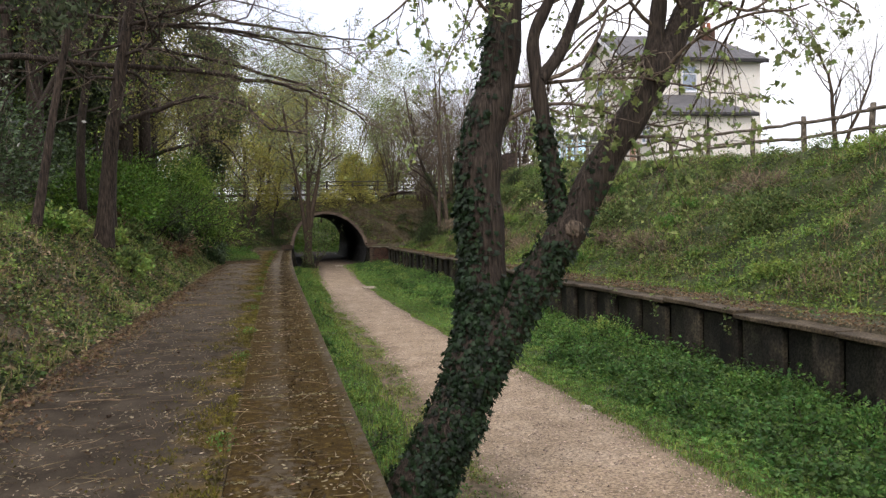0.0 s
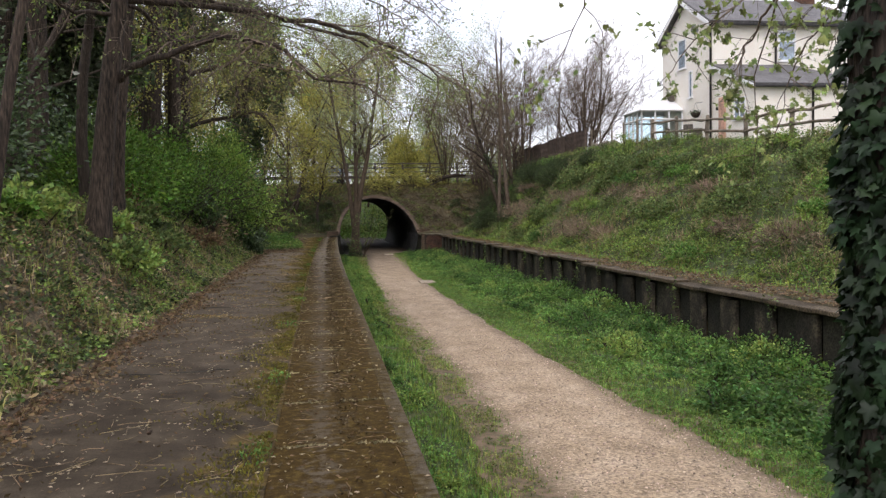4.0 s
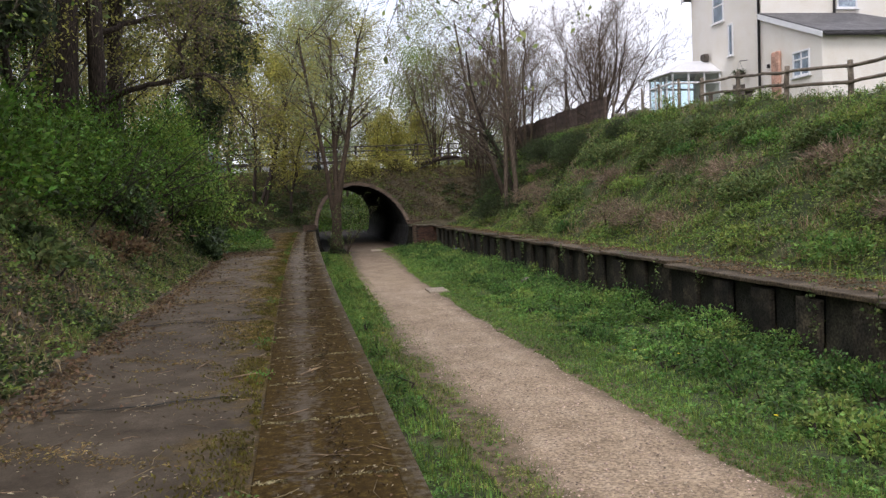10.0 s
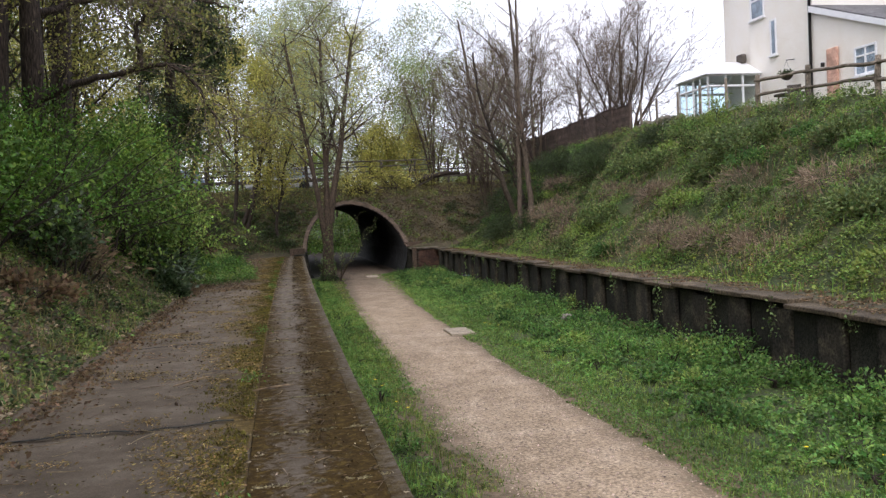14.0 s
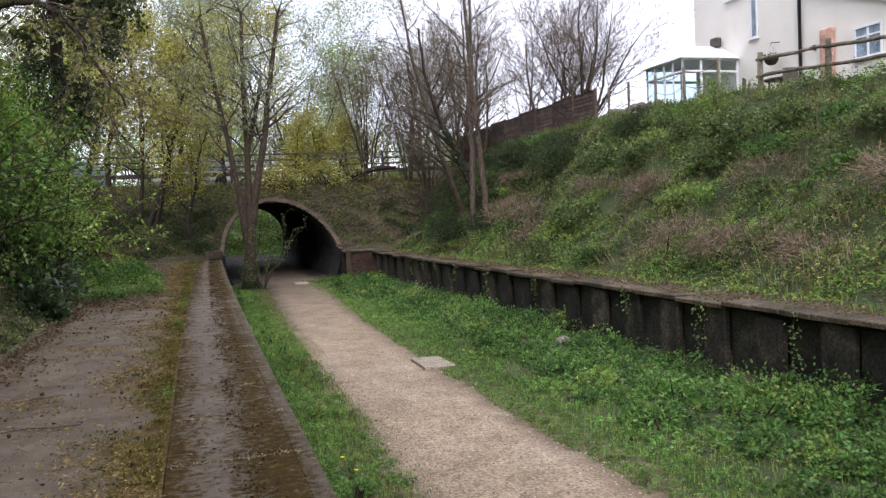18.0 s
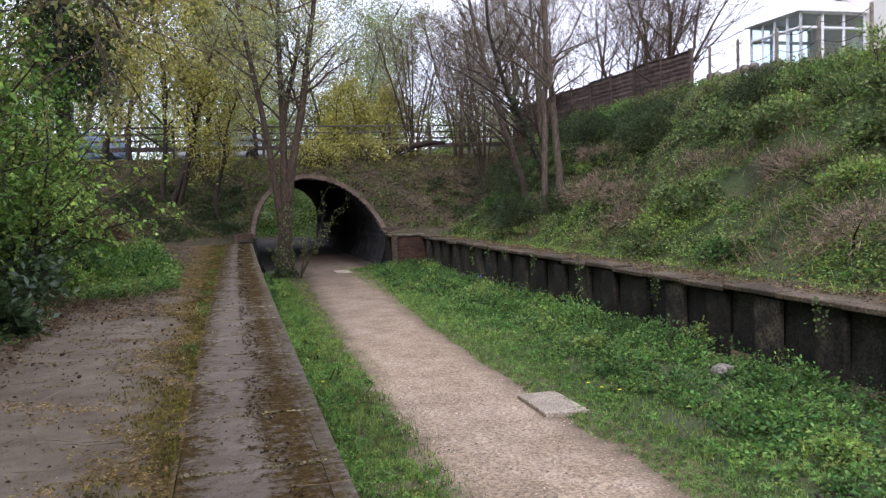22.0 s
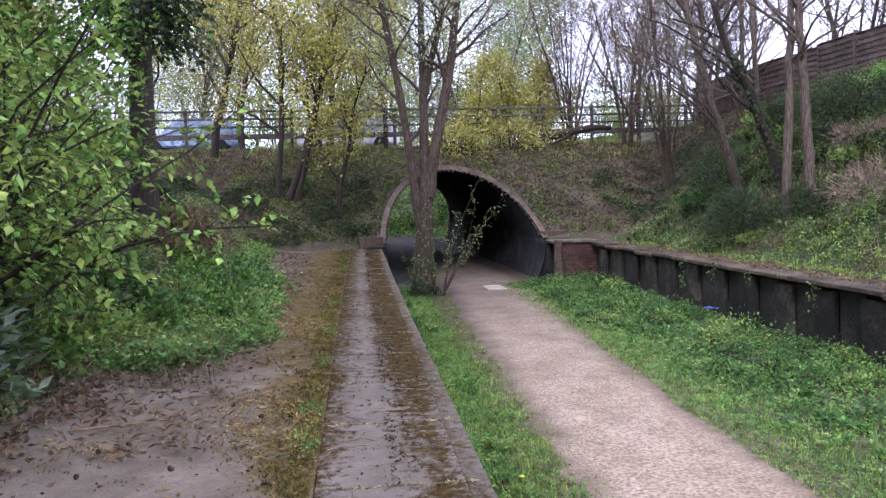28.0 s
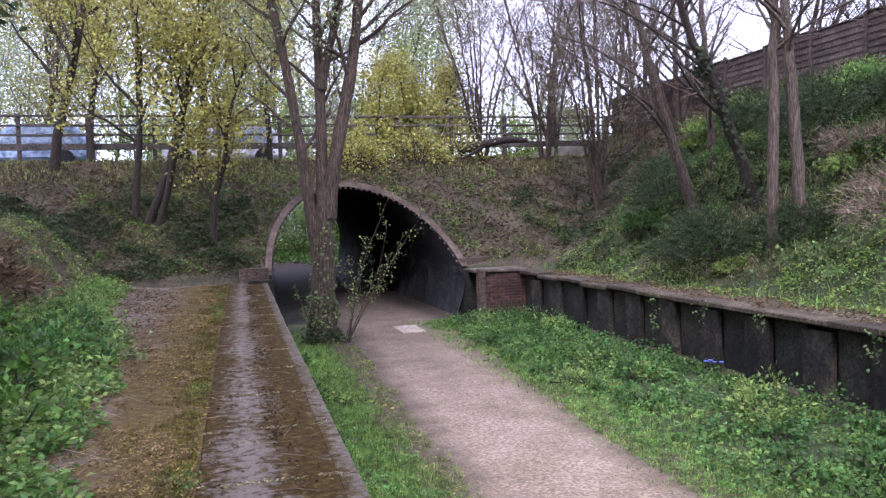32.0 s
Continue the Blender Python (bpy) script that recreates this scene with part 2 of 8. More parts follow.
M = {
    "soil": material("soil", (0.075, 0.062, 0.035), (0.04, 0.05, 0.018), (0.13, 0.10, 0.055), scale=1.3, fine=25),
    "turf": material("turf", (0.046, 0.064, 0.019), (0.03, 0.036, 0.014), (0.085, 0.082, 0.034), scale=0.9, fine=30),
    "litter_ground": material("litter_ground", (0.066, 0.053, 0.028), (0.036, 0.032, 0.016), (0.1, 0.08, 0.045), scale=1.1, fine=22),
    "gravel": material("gravel", (0.345, 0.258, 0.166), (0.255, 0.187, 0.116), (0.42, 0.325, 0.224), scale=1.6, fine=30, bump=0.7, cells=48, cell_vary=0.1, grain=0.45, detail=9),
    "coping_dark": material("coping_dark", (0.068, 0.05, 0.029), (0.032, 0.026, 0.015), (0.135, 0.105, 0.067), scale=1.5, fine=26, bump=0.5, object_random=0.2),
    "nosing": material("nosing", (0.115, 0.092, 0.062), (0.045, 0.033, 0.016), (0.20, 0.17, 0.135), scale=3.5, fine=60, detail=9, object_random=0.15),
    "moss": material("moss", (0.17, 0.16, 0.035), (0.09, 0.09, 0.02), (0.24, 0.21, 0.06), scale=3, fine=60, bump=0.8),
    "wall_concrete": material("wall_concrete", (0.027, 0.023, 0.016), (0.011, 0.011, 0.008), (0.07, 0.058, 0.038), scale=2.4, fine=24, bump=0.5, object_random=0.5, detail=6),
    # darker copy of wall_concrete: shade of recesses and tunnel put into its colour
    "wall_shaded": material("wall_shaded", (0.022, 0.021, 0.015), (0.012, 0.012, 0.009), (0.05, 0.045, 0.03), scale=1.4, fine=28, bump=0.5, object_random=0.3),
    "wall_dark": material("wall_dark", (0.02, 0.02, 0.016), scale=2, fine=30),
    "brick": material("brick", (0.085, 0.045, 0.03), (0.034, 0.024, 0.018), (0.14, 0.078, 0.05), scale=2.2, fine=40, object_random=0.3),
    "mortar": material("mortar", (0.08, 0.066, 0.05), scale=4, fine=60),
    "collar": material("collar", (0.1, 0.068, 0.045), (0.05, 0.036, 0.024), (0.15, 0.108, 0.075), scale=2.5, fine=30, detail=8),
    # near black: light falling off inside the pipe is put into the steel colour
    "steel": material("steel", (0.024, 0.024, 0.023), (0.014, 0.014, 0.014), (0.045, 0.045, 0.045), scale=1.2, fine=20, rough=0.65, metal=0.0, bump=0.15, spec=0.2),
    "pebble": material("pebble", (0.36, 0.275, 0.205), scale=3, fine=50, bump=0, island=0.5, hue=0.02),
    "cone": material("cone", (0.05, 0.032, 0.02), scale=20, fine=80, bump=0.5),
    "slab": material("slab", (0.35, 0.29, 0.21), (0.25, 0.205, 0.145), (0.43, 0.365, 0.27), scale=4, fine=50),
    "bark": material("bark", (0.042, 0.031, 0.022), (0.026, 0.019, 0.014), (0.06, 0.046, 0.033), scale=42, fine=70, bump=1.0, stretch=0.07, grain=0.6, detail=3),
    "bark_grey": material("bark_grey", (0.068, 0.048, 0.031), (0.042, 0.03, 0.02), (0.098, 0.071, 0.047), scale=30, fine=60, bump=0.8, stretch=0.1, grain=0.6, detail=4),
    "bark_pine": material("bark_pine", (0.042, 0.03, 0.021), (0.024, 0.017, 0.012), (0.07, 0.051, 0.037), scale=22, fine=40, bump=1.0, stretch=0.15, grain=0.8),
    "twig": material("twig", (0.15, 0.115, 0.085), scale=3, fine=30, bump=0),
    "ivy": leafy("ivy", (0.02, 0.04, 0.015), 0.5, 0.02, 0.5, 0.3),
    "leaf_fresh": leafy("leaf_fresh", (0.22, 0.3, 0.065), 0.35, 0.03),
    "leaf_spring": leafy("leaf_spring", (0.22, 0.275, 0.09), 0.35, 0.03),
    "leaf_yellow": leafy("leaf_yellow", (0.40, 0.38, 0.09), 0.3, 0.02),
    "leaf_pale": leafy("leaf_pale", (0.33, 0.39, 0.19), 0.3, 0.03),
    "leaf_haw": leafy("leaf_haw", (0.098, 0.185, 0.026), 0.55, 0.025),
    "leaf_moss": leafy("leaf_moss", (0.14, 0.12, 0.022), 0.35, 0.02),
    "leaf_brown_moss": leafy("leaf_brown_moss", (0.075, 0.05, 0.02), 0.5, 0.02),
    "leaf_olive": leafy("leaf_olive", (0.21, 0.215, 0.06), 0.45, 0.03),
    "leaf_dark": leafy("leaf_dark", (0.055, 0.08, 0.028), 0.5, 0.02, 0.5),
    "leaf_laurel": leafy("leaf_laurel", (0.08, 0.12, 0.05), 0.5, 0.02, 0.25, 0.6),
    "needles": leafy("needles", (0.06, 0.08, 0.038), 0.4, 0.02),
    "nettle": leafy("nettle", (0.14, 0.255, 0.055), 0.3, 0.03),
    "grass": leafy("grass", (0.18, 0.265, 0.055), 0.4, 0.04),
    "bark_warm": material("bark_warm", (0.1, 0.075, 0.052), (0.062, 0.047, 0.033), (0.135, 0.104, 0.075), scale=30, fine=60, bump=0.8, stretch=0.1, grain=0.6, detail=4),
    "joint_grit": leafy("joint_grit", (0.30, 0.26, 0.14), 0.35, 0.02),
    "ochre_litter": leafy("ochre_litter", (0.3, 0.215, 0.08), 0.5, 0.02),
    "leaf_bud": leafy("leaf_bud", (0.17, 0.14, 0.06), 0.4, 0.03),
    "scrap": leafy("scrap", (0.40, 0.33, 0.22), 0.4, 0.02),
    "bank_soil": material("bank_soil", (0.07, 0.055, 0.03), (0.038, 0.034, 0.017), (0.13, 0.1, 0.058), scale=1.6, fine=22),
    "leaf_bright": leafy("leaf_bright", (0.2, 0.285, 0.055), 0.45, 0.03),
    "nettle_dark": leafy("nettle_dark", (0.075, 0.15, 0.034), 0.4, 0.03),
    "twig_grey": material("twig_grey", (0.2, 0.165, 0.135), scale=3, fine=30, bump=0),
    "weed": leafy("weed", (0.22, 0.31, 0.072), 0.28, 0.035),
    "bramble": leafy("bramble", (0.13, 0.175, 0.055), 0.5, 0.04),
    "straw": leafy("straw", (0.27, 0.2, 0.115), 0.35, 0.02),
    "dry_stalk": leafy("dry_stalk", (0.225, 0.168, 0.112), 0.4, 0.02),
    "dead_leaf": leafy("dead_leaf", (0.18, 0.122, 0.064), 0.5, 0.025),
    "tan_leaf": leafy("tan_leaf", (0.30, 0.225, 0.125), 0.6, 0.02),
    "leaf_lime": leafy("leaf_lime", (0.26, 0.385, 0.075), 0.45, 0.03),
    "grass_dry": leafy("grass_dry", (0.235, 0.24, 0.075), 0.4, 0.03),
    "embankment_leaf": leafy("embankment_leaf", (0.125, 0.096, 0.044), 0.6, 0.03),
    "render_wall": material("render_wall", (0.84, 0.79, 0.70), (0.79, 0.73, 0.63), (0.86, 0.82, 0.75), scale=0.7, fine=60, bump=0.15),
    "roof_slate": material("roof_slate", (0.12, 0.115, 0.115), scale=2, fine=25, rough=0.6),
    "upvc": material("upvc", (0.8, 0.8, 0.8), (0.75, 0.75, 0.75), (0.82, 0.82, 0.82), rough=0.35, bump=0),
    "black_pipe": material("black_pipe", (0.02, 0.018, 0.017), rough=0.4, bump=0),
    "old_wood": material("old_wood", (0.16, 0.13, 0.095), (0.08, 0.065, 0.045), (0.26, 0.22, 0.17), scale=4, fine=30, bump=0.6, object_random=0.2),
    "fence_wood": material("fence_wood", (0.09, 0.064, 0.05), (0.052, 0.038, 0.032), (0.13, 0.094, 0.074), scale=3, fine=30, bump=0.4, object_random=0.25),
    "rail_wood": material("rail_wood", (0.095, 0.08, 0.065), scale=4, fine=30, bump=0.4),
    "salmon": material("salmon", (0.55, 0.33, 0.24), scale=2, fine=30, bump=0.1),
    "terracotta": material("terracotta", (0.35, 0.13, 0.07), scale=3, fine=30),
    "stone": material("stone", (0.17, 0.15, 0.12), scale=3, fine=25, bump=0.7, object_random=0.3),
    "tarmac_road": material("tarmac_road", (0.06, 0.06, 0.06), scale=1, fine=60),
    "dish_grey": material("dish_grey", (0.3, 0.3, 0.31), scale=4, fine=30, rough=0.5, bump=0),
    "petal": material("petal", (0.75, 0.58, 0.02), bump=0),
    "blue_petal": material("blue_petal", (0.12, 0.16, 0.5), bump=0),
    "car_paint": material("car_paint", (0.25, 0.32, 0.42), scale=0.5, fine=5, rough=0.25, bump=0, spec=0.5),
    "white_paint": material("white_paint", (0.75, 0.75, 0.75), scale=0.5, fine=5, rough=0.3, bump=0),
    "tyre": material("tyre", (0.02, 0.02, 0.02), rough=0.8, bump=0),
}


def mossy(name, bare, bare_late, moss, centre, half, one_sided=False, early=0.25, late=-0.2, soft=0.25, fine=9.0, edge=4.9, outer=None, far=0.0):
    """Bare worn surface showing through ragged moss, barest along x = centre and farther along the platform."""
    m = bpy.data.materials.new(name)
    m.use_nodes = True
    n, l = m.node_tree.nodes, m.node_tree.links
    b = n["Principled BSDF"]
    b.inputs["Roughness"].default_value, b.inputs["Specular IOR Level"].default_value = 0.95, 0.08

    def math_node(op, a, c, d=None):
        o = n.new("ShaderNodeMath")
        o.operation = op
        for i, v in enumerate((a, c, d)):
            if v is None:
                continue
            if isinstance(v, (int, float)):
                o.inputs[i].default_value = v
            else:
                l.new(v, o.inputs[i])
        return o.outputs[0]

    def noise(scale, detail=6, rough=0.6):
        o = n.new("ShaderNodeTexNoise")
        o.inputs["Scale"].default_value, o.inputs["Detail"].default_value, o.inputs["Roughness"].default_value = scale, detail, rough
        l.new(pos, o.inputs["Vector"])
        return o.outputs["Fac"]

    def ramp(v, cols):
        o = n.new("ShaderNodeValToRGB")
        e = o.color_ramp.elements
        e[0].position, e[0].color = 0.33, (*cols[0], 1)
        e[1].position, e[1].color = 0.68, (*cols[-1], 1)
        if len(cols) == 3:
            e.new(0.52).color = (*cols[1], 1)
        l.new(v, o.inputs["Fac"])
        return o.outputs["Color"]
    pos = n.new("ShaderNodeNewGeometry").outputs["Position"]
    sep = n.new("ShaderNodeSeparateXYZ")
    l.new(pos, sep.inputs["Vector"])
    # the pattern follows the swing of the platform edge
    along = n.new("ShaderNodeMapRange")
    along.inputs["From Min"].default_value, along.inputs["From Max"].default_value = 24, 57
    l.new(sep.outputs["Y"], along.inputs["Value"])
    across = math_node("SUBTRACT", sep.outputs["X"], math_node("MULTIPLY", math_node("POWER", along.outputs["Result"], 1.7), 0.45))
    d = math_node("SUBTRACT", across, centre)
    d = d if one_sided else math_node("ABSOLUTE", d, 0)
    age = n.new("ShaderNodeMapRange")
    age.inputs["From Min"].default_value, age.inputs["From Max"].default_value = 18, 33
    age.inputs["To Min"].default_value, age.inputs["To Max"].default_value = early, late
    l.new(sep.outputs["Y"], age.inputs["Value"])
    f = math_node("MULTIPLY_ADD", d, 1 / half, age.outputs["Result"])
    if far:
        # mossier again where the tree shades the platform end
        end = n.new("ShaderNodeMapRange")
        end.inputs["From Min"].default_value, end.inputs["From Max"].default_value = 36, 44
        end.inputs["To Max"].default_value = far
        l.new(sep.outputs["Y"], end.inputs["Value"])
        f = math_node("ADD", f, end.outputs["Result"])
    if outer:
        # trodden bare again towards the outer edge
        past = math_node("MAXIMUM", math_node("SUBTRACT", across, outer[0]), 0.0)
        f = math_node("MULTIPLY_ADD", past, -outer[1], f)
    f = math_node("MULTIPLY_ADD", noise(fine, 8, 0.75), 6.0, f)
    f = math_node("MULTIPLY_ADD", noise(1.1, 4), 2.5, f)
    mask = n.new("ShaderNodeMapRange")
    mask.inputs["From Min"].default_value, mask.inputs["From Max"].default_value = edge - soft, edge + soft
    l.new(f, mask.inputs["Value"])
    grain = noise(70, 3)
    mix, over = n.new("ShaderNodeMix"), n.new("ShaderNodeMix")
    mix.data_type = over.data_type = "RGBA"
    l.new(mask.outputs["Result"], mix.inputs[0])
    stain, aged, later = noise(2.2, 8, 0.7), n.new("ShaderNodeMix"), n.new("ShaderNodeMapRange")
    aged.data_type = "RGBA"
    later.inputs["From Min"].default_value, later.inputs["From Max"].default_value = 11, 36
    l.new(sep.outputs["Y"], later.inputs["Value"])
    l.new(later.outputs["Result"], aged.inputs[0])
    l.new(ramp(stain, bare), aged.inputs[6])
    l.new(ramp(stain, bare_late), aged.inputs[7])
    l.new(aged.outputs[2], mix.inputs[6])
    l.new(ramp(noise(14, 8, 0.75), moss), mix.inputs[7])
    over.blend_type = "OVERLAY"
    over.inputs[0].default_value = 0.5
    l.new(mix.outputs[2], over.inputs[6])
    l.new(grain, over.inputs[7])
    l.new(over.outputs[2], b.inputs["Base Color"])
    bp = n.new("ShaderNodeBump")
    bp.inputs["Strength"].default_value, bp.inputs["Distance"].default_value = 0.5, 0.02
    l.new(math_node("MULTIPLY_ADD", mask.outputs["Result"], 0.4, grain), bp.inputs["Height"])
    l.new(bp.outputs["Normal"], b.inputs["Normal"])
    return m


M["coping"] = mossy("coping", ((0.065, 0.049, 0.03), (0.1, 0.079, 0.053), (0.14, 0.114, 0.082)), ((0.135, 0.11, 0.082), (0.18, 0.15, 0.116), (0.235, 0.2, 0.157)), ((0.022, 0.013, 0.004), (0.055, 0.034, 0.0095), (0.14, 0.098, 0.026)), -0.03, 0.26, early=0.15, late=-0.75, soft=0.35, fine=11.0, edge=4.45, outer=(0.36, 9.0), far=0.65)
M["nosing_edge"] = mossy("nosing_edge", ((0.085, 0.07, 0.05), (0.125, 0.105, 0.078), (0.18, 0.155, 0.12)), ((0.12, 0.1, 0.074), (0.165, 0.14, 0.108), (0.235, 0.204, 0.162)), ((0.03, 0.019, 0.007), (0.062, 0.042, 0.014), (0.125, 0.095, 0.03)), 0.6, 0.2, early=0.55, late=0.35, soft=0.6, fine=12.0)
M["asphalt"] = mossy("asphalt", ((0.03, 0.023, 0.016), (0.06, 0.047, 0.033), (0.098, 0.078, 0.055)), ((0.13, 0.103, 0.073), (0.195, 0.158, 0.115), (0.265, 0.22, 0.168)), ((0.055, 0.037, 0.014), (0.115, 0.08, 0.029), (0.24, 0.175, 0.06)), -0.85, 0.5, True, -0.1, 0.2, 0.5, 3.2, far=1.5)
# the path's margins pass from gravel through trodden earth to turf, by how worn it is
gn, gl = M["gravel"].node_tree.nodes, M["gravel"].node_tree.links
g_attr, g_noise, g_add, g_ramp, g_mix = gn.new("ShaderNodeAttribute"), gn.new("ShaderNodeTexNoise"), gn.new("ShaderNodeMath"), gn.new("ShaderNodeValToRGB"), gn.new("ShaderNodeMix")
g_attr.attribute_name = "worn"
g_noise.inputs["Scale"].default_value, g_noise.inputs["Detail"].default_value = 2.6, 8
g_noise.inputs["Roughness"].default_value = 0.7
gl.new(gn.new("ShaderNodeNewGeometry").outputs["Position"], g_noise.inputs["Vector"])
g_add.operation = "MULTIPLY_ADD"
g_add.inputs[1].default_value = 0.55
gl.new(g_noise.outputs["Fac"], g_add.inputs[0])
gl.new(g_attr.outputs["Fac"], g_add.inputs[2])
g_el = g_ramp.color_ramp.elements
g_el[0].position, g_el[0].color = 0.6, (0, 0, 0, 1)
g_el[1].position, g_el[1].color = 0.95, (1, 1, 1, 1)
gl.new(g_add.outputs[0], g_ramp.inputs["Fac"])
g_b = gn["Principled BSDF"].inputs["Base Color"]
g_old = g_b.links[0].from_socket
g_mix.data_type = "RGBA"
g_turf, g_earth = gn.new("ShaderNodeTexNoise"), gn.new("ShaderNodeValToRGB")
g_turf.inputs["Scale"].default_value, g_turf.inputs["Detail"].default_value = 9.0, 8
gl.new(g_noise.inputs["Vector"].links[0].from_socket, g_turf.inputs["Vector"])
ge = g_earth.color_ramp.elements
ge[0].position, ge[0].color = 0.38, (0.085, 0.07, 0.034, 1)
ge[1].position, ge[1].color = 0.62, (0.18, 0.125, 0.078, 1)
gl.new(g_turf.outputs["Fac"], g_earth.inputs["Fac"])
gl.new(g_ramp.outputs["Color"], g_mix.inputs[0])
gl.new(g_earth.outputs["Color"], g_mix.inputs[6])
gl.new(g_old, g_mix.inputs[7])
# browner trodden earth towards the tunnel; the dark inside it is painted in too
g_sep, g_tunnel_dark, g_tint = gn.new("ShaderNodeSeparateXYZ"), gn.new("ShaderNodeMapRange"), gn.new("ShaderNodeMix")
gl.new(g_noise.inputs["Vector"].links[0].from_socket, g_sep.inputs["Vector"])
g_tunnel_dark.inputs["From Min"].default_value, g_tunnel_dark.inputs["From Max"].default_value = 36, 66
g_tunnel_dark.inputs["To Max"].default_value = 1.0
gl.new(g_sep.outputs["Y"], g_tunnel_dark.inputs["Value"])
gl.new(g_tunnel_dark.outputs["Result"], g_tint.inputs[0])
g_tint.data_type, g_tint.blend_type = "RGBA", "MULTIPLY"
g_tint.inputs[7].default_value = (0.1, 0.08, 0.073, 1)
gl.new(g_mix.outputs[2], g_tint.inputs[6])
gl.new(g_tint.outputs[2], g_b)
glass = bpy.data.materials.new("glass")
glass.use_nodes = True
gb = glass.node_tree.nodes["Principled BSDF"]
gb.inputs["Base Color"].default_value = (0.75, 0.85, 0.88, 1)
gb.inputs["Roughness"].default_value, gb.inputs["Transmission Weight"].default_value, gb.inputs["IOR"].default_value = 0.03, 1.0, 1.2
M["glass"] = glass
# pale blue of reflected sky is put into the panes' base colour
M["pane_sky"] = material("pane_sky", (0.26, 0.32, 0.38), rough=0.05, bump=0, spec=0.9)


# ---- mesh helpers ----
def mesh_from(name, verts, quads, mat, smooth=False):
    verts, quads = np.asarray(verts, np.float32), np.asarray(quads, np.int32)
    me = bpy.data.meshes.new(name)
    k = quads.shape[1]
    me.vertices.add(len(verts))
    me.vertices.foreach_set("co", verts.ravel())
    me.loops.add(quads.size)
    me.loops.foreach_set("vertex_index", quads.ravel())
    me.polygons.add(len(quads))
    me.polygons.foreach_set("loop_start", np.arange(0, quads.size, k, dtype=np.int32))
    if smooth:
        me.polygons.foreach_set("use_smooth", np.ones(len(quads), dtype=bool))
    me.materials.append(M[mat])
    me.update(calc_edges=True)
    return me


def put(name, me, parent=None, label="", category="", kind="", group=""):
    ob = new(name, me)
    ob.parent = parent
    return tagged(ob, label, category, group, kind)


def part(name, bm, mat, parent=None, label=""):
    me = bpy.data.meshes.new(name)
    bm.to_mesh(me)
    bm.free()
    me.materials.append(M[mat])
    return put(name, me, parent, label)


def thing(name, label, category, at=(0, 0, 0), group="", kind="", rz=0.0):
    e = new(name)
    e.matrix_basis = pose(*at, 0, 0, rz)
    return tagged(e, label, category, group, kind)


def box(x0, y0, z0, x1, y1, z1, bevel=0.0, jitter=0.0):
    bm = bmesh.new()
    bmesh.ops.create_cube(bm, size=1.0)
    for v in bm.verts:
        v.co = Vector(((x0 + x1) / 2 + v.co.x * (x1 - x0), (y0 + y1) / 2 + v.co.y * (y1 - y0), (z0 + z1) / 2 + v.co.z * (z1 - z0)))
        if jitter:
            v.co += Vector((random.uniform(-1, 1), random.uniform(-1, 1), random.uniform(-1, 1))) * jitter
    if bevel:
        bmesh.ops.bevel(bm, geom=bm.edges[:], offset=bevel, segments=1, affect="EDGES")
    return bm


def poly(corners, thickness):
    """A plate: a polygon of corners (in order) given thickness along its normal."""
    bm = bmesh.new()
    vs = [bm.verts.new(c) for c in corners]
    f = bm.faces.new(vs)
    f.normal_update()
    n = f.normal * thickness
    r = bmesh.ops.extrude_face_region(bm, geom=[f])
    for v in r["geom"]:
        if isinstance(v, bmesh.types.BMVert):
            v.co += n
    bmesh.ops.recalc_face_normals(bm, faces=bm.faces[:])
    return bm


def tubes(lines):
    """Tapered tubes round polylines: rows of (points, radii, sides). Returns verts and quads."""
    vs, qs, base = [], [], 0
    for pts, rad, sides in lines:
        pts, rad = np.asarray(pts, float), np.asarray(rad, float)
        if sides == 3 and len(pts) > 4:
            pick = np.append(np.arange(0, len(pts) - 1, 2), len(pts) - 1)
            pts, rad = pts[pick], rad[pick]
        k = len(pts)
        tan = np.gradient(pts, axis=0)
        tan /= np.linalg.norm(tan, axis=1)[:, None] + 1e-9
        ref = np.array([1.0, 0.2, 0.1]) if abs(tan[0, 0]) < 0.8 else np.array([0.1, 1.0, 0.2])
        a = np.cross(tan, ref)
        a /= np.linalg.norm(a, axis=1)[:, None] + 1e-9
        b = np.cross(tan, a)
        ang = np.linspace(0, 2 * np.pi, sides, endpoint=False)
        ring = pts[:, None, :] + rad[:, None, None] * (np.cos(ang)[None, :, None] * a[:, None, :] + np.sin(ang)[None, :, None] * b[:, None, :])
        vs.append(ring.reshape(-1, 3))
        i = np.arange(k - 1)[:, None] * sides + np.arange(sides)[None, :]
        j = np.arange(k - 1)[:, None] * sides + (np.arange(sides)[None, :] + 1) % sides
        qs.append((np.stack([i, j, j + sides, i + sides], -1).reshape(-1, 4) + base))
        base += k * sides
    return np.concatenate(vs), np.concatenate(qs)


def unit(v):
    return v / (np.linalg.norm(v, axis=-1, keepdims=True) + 1e-9)


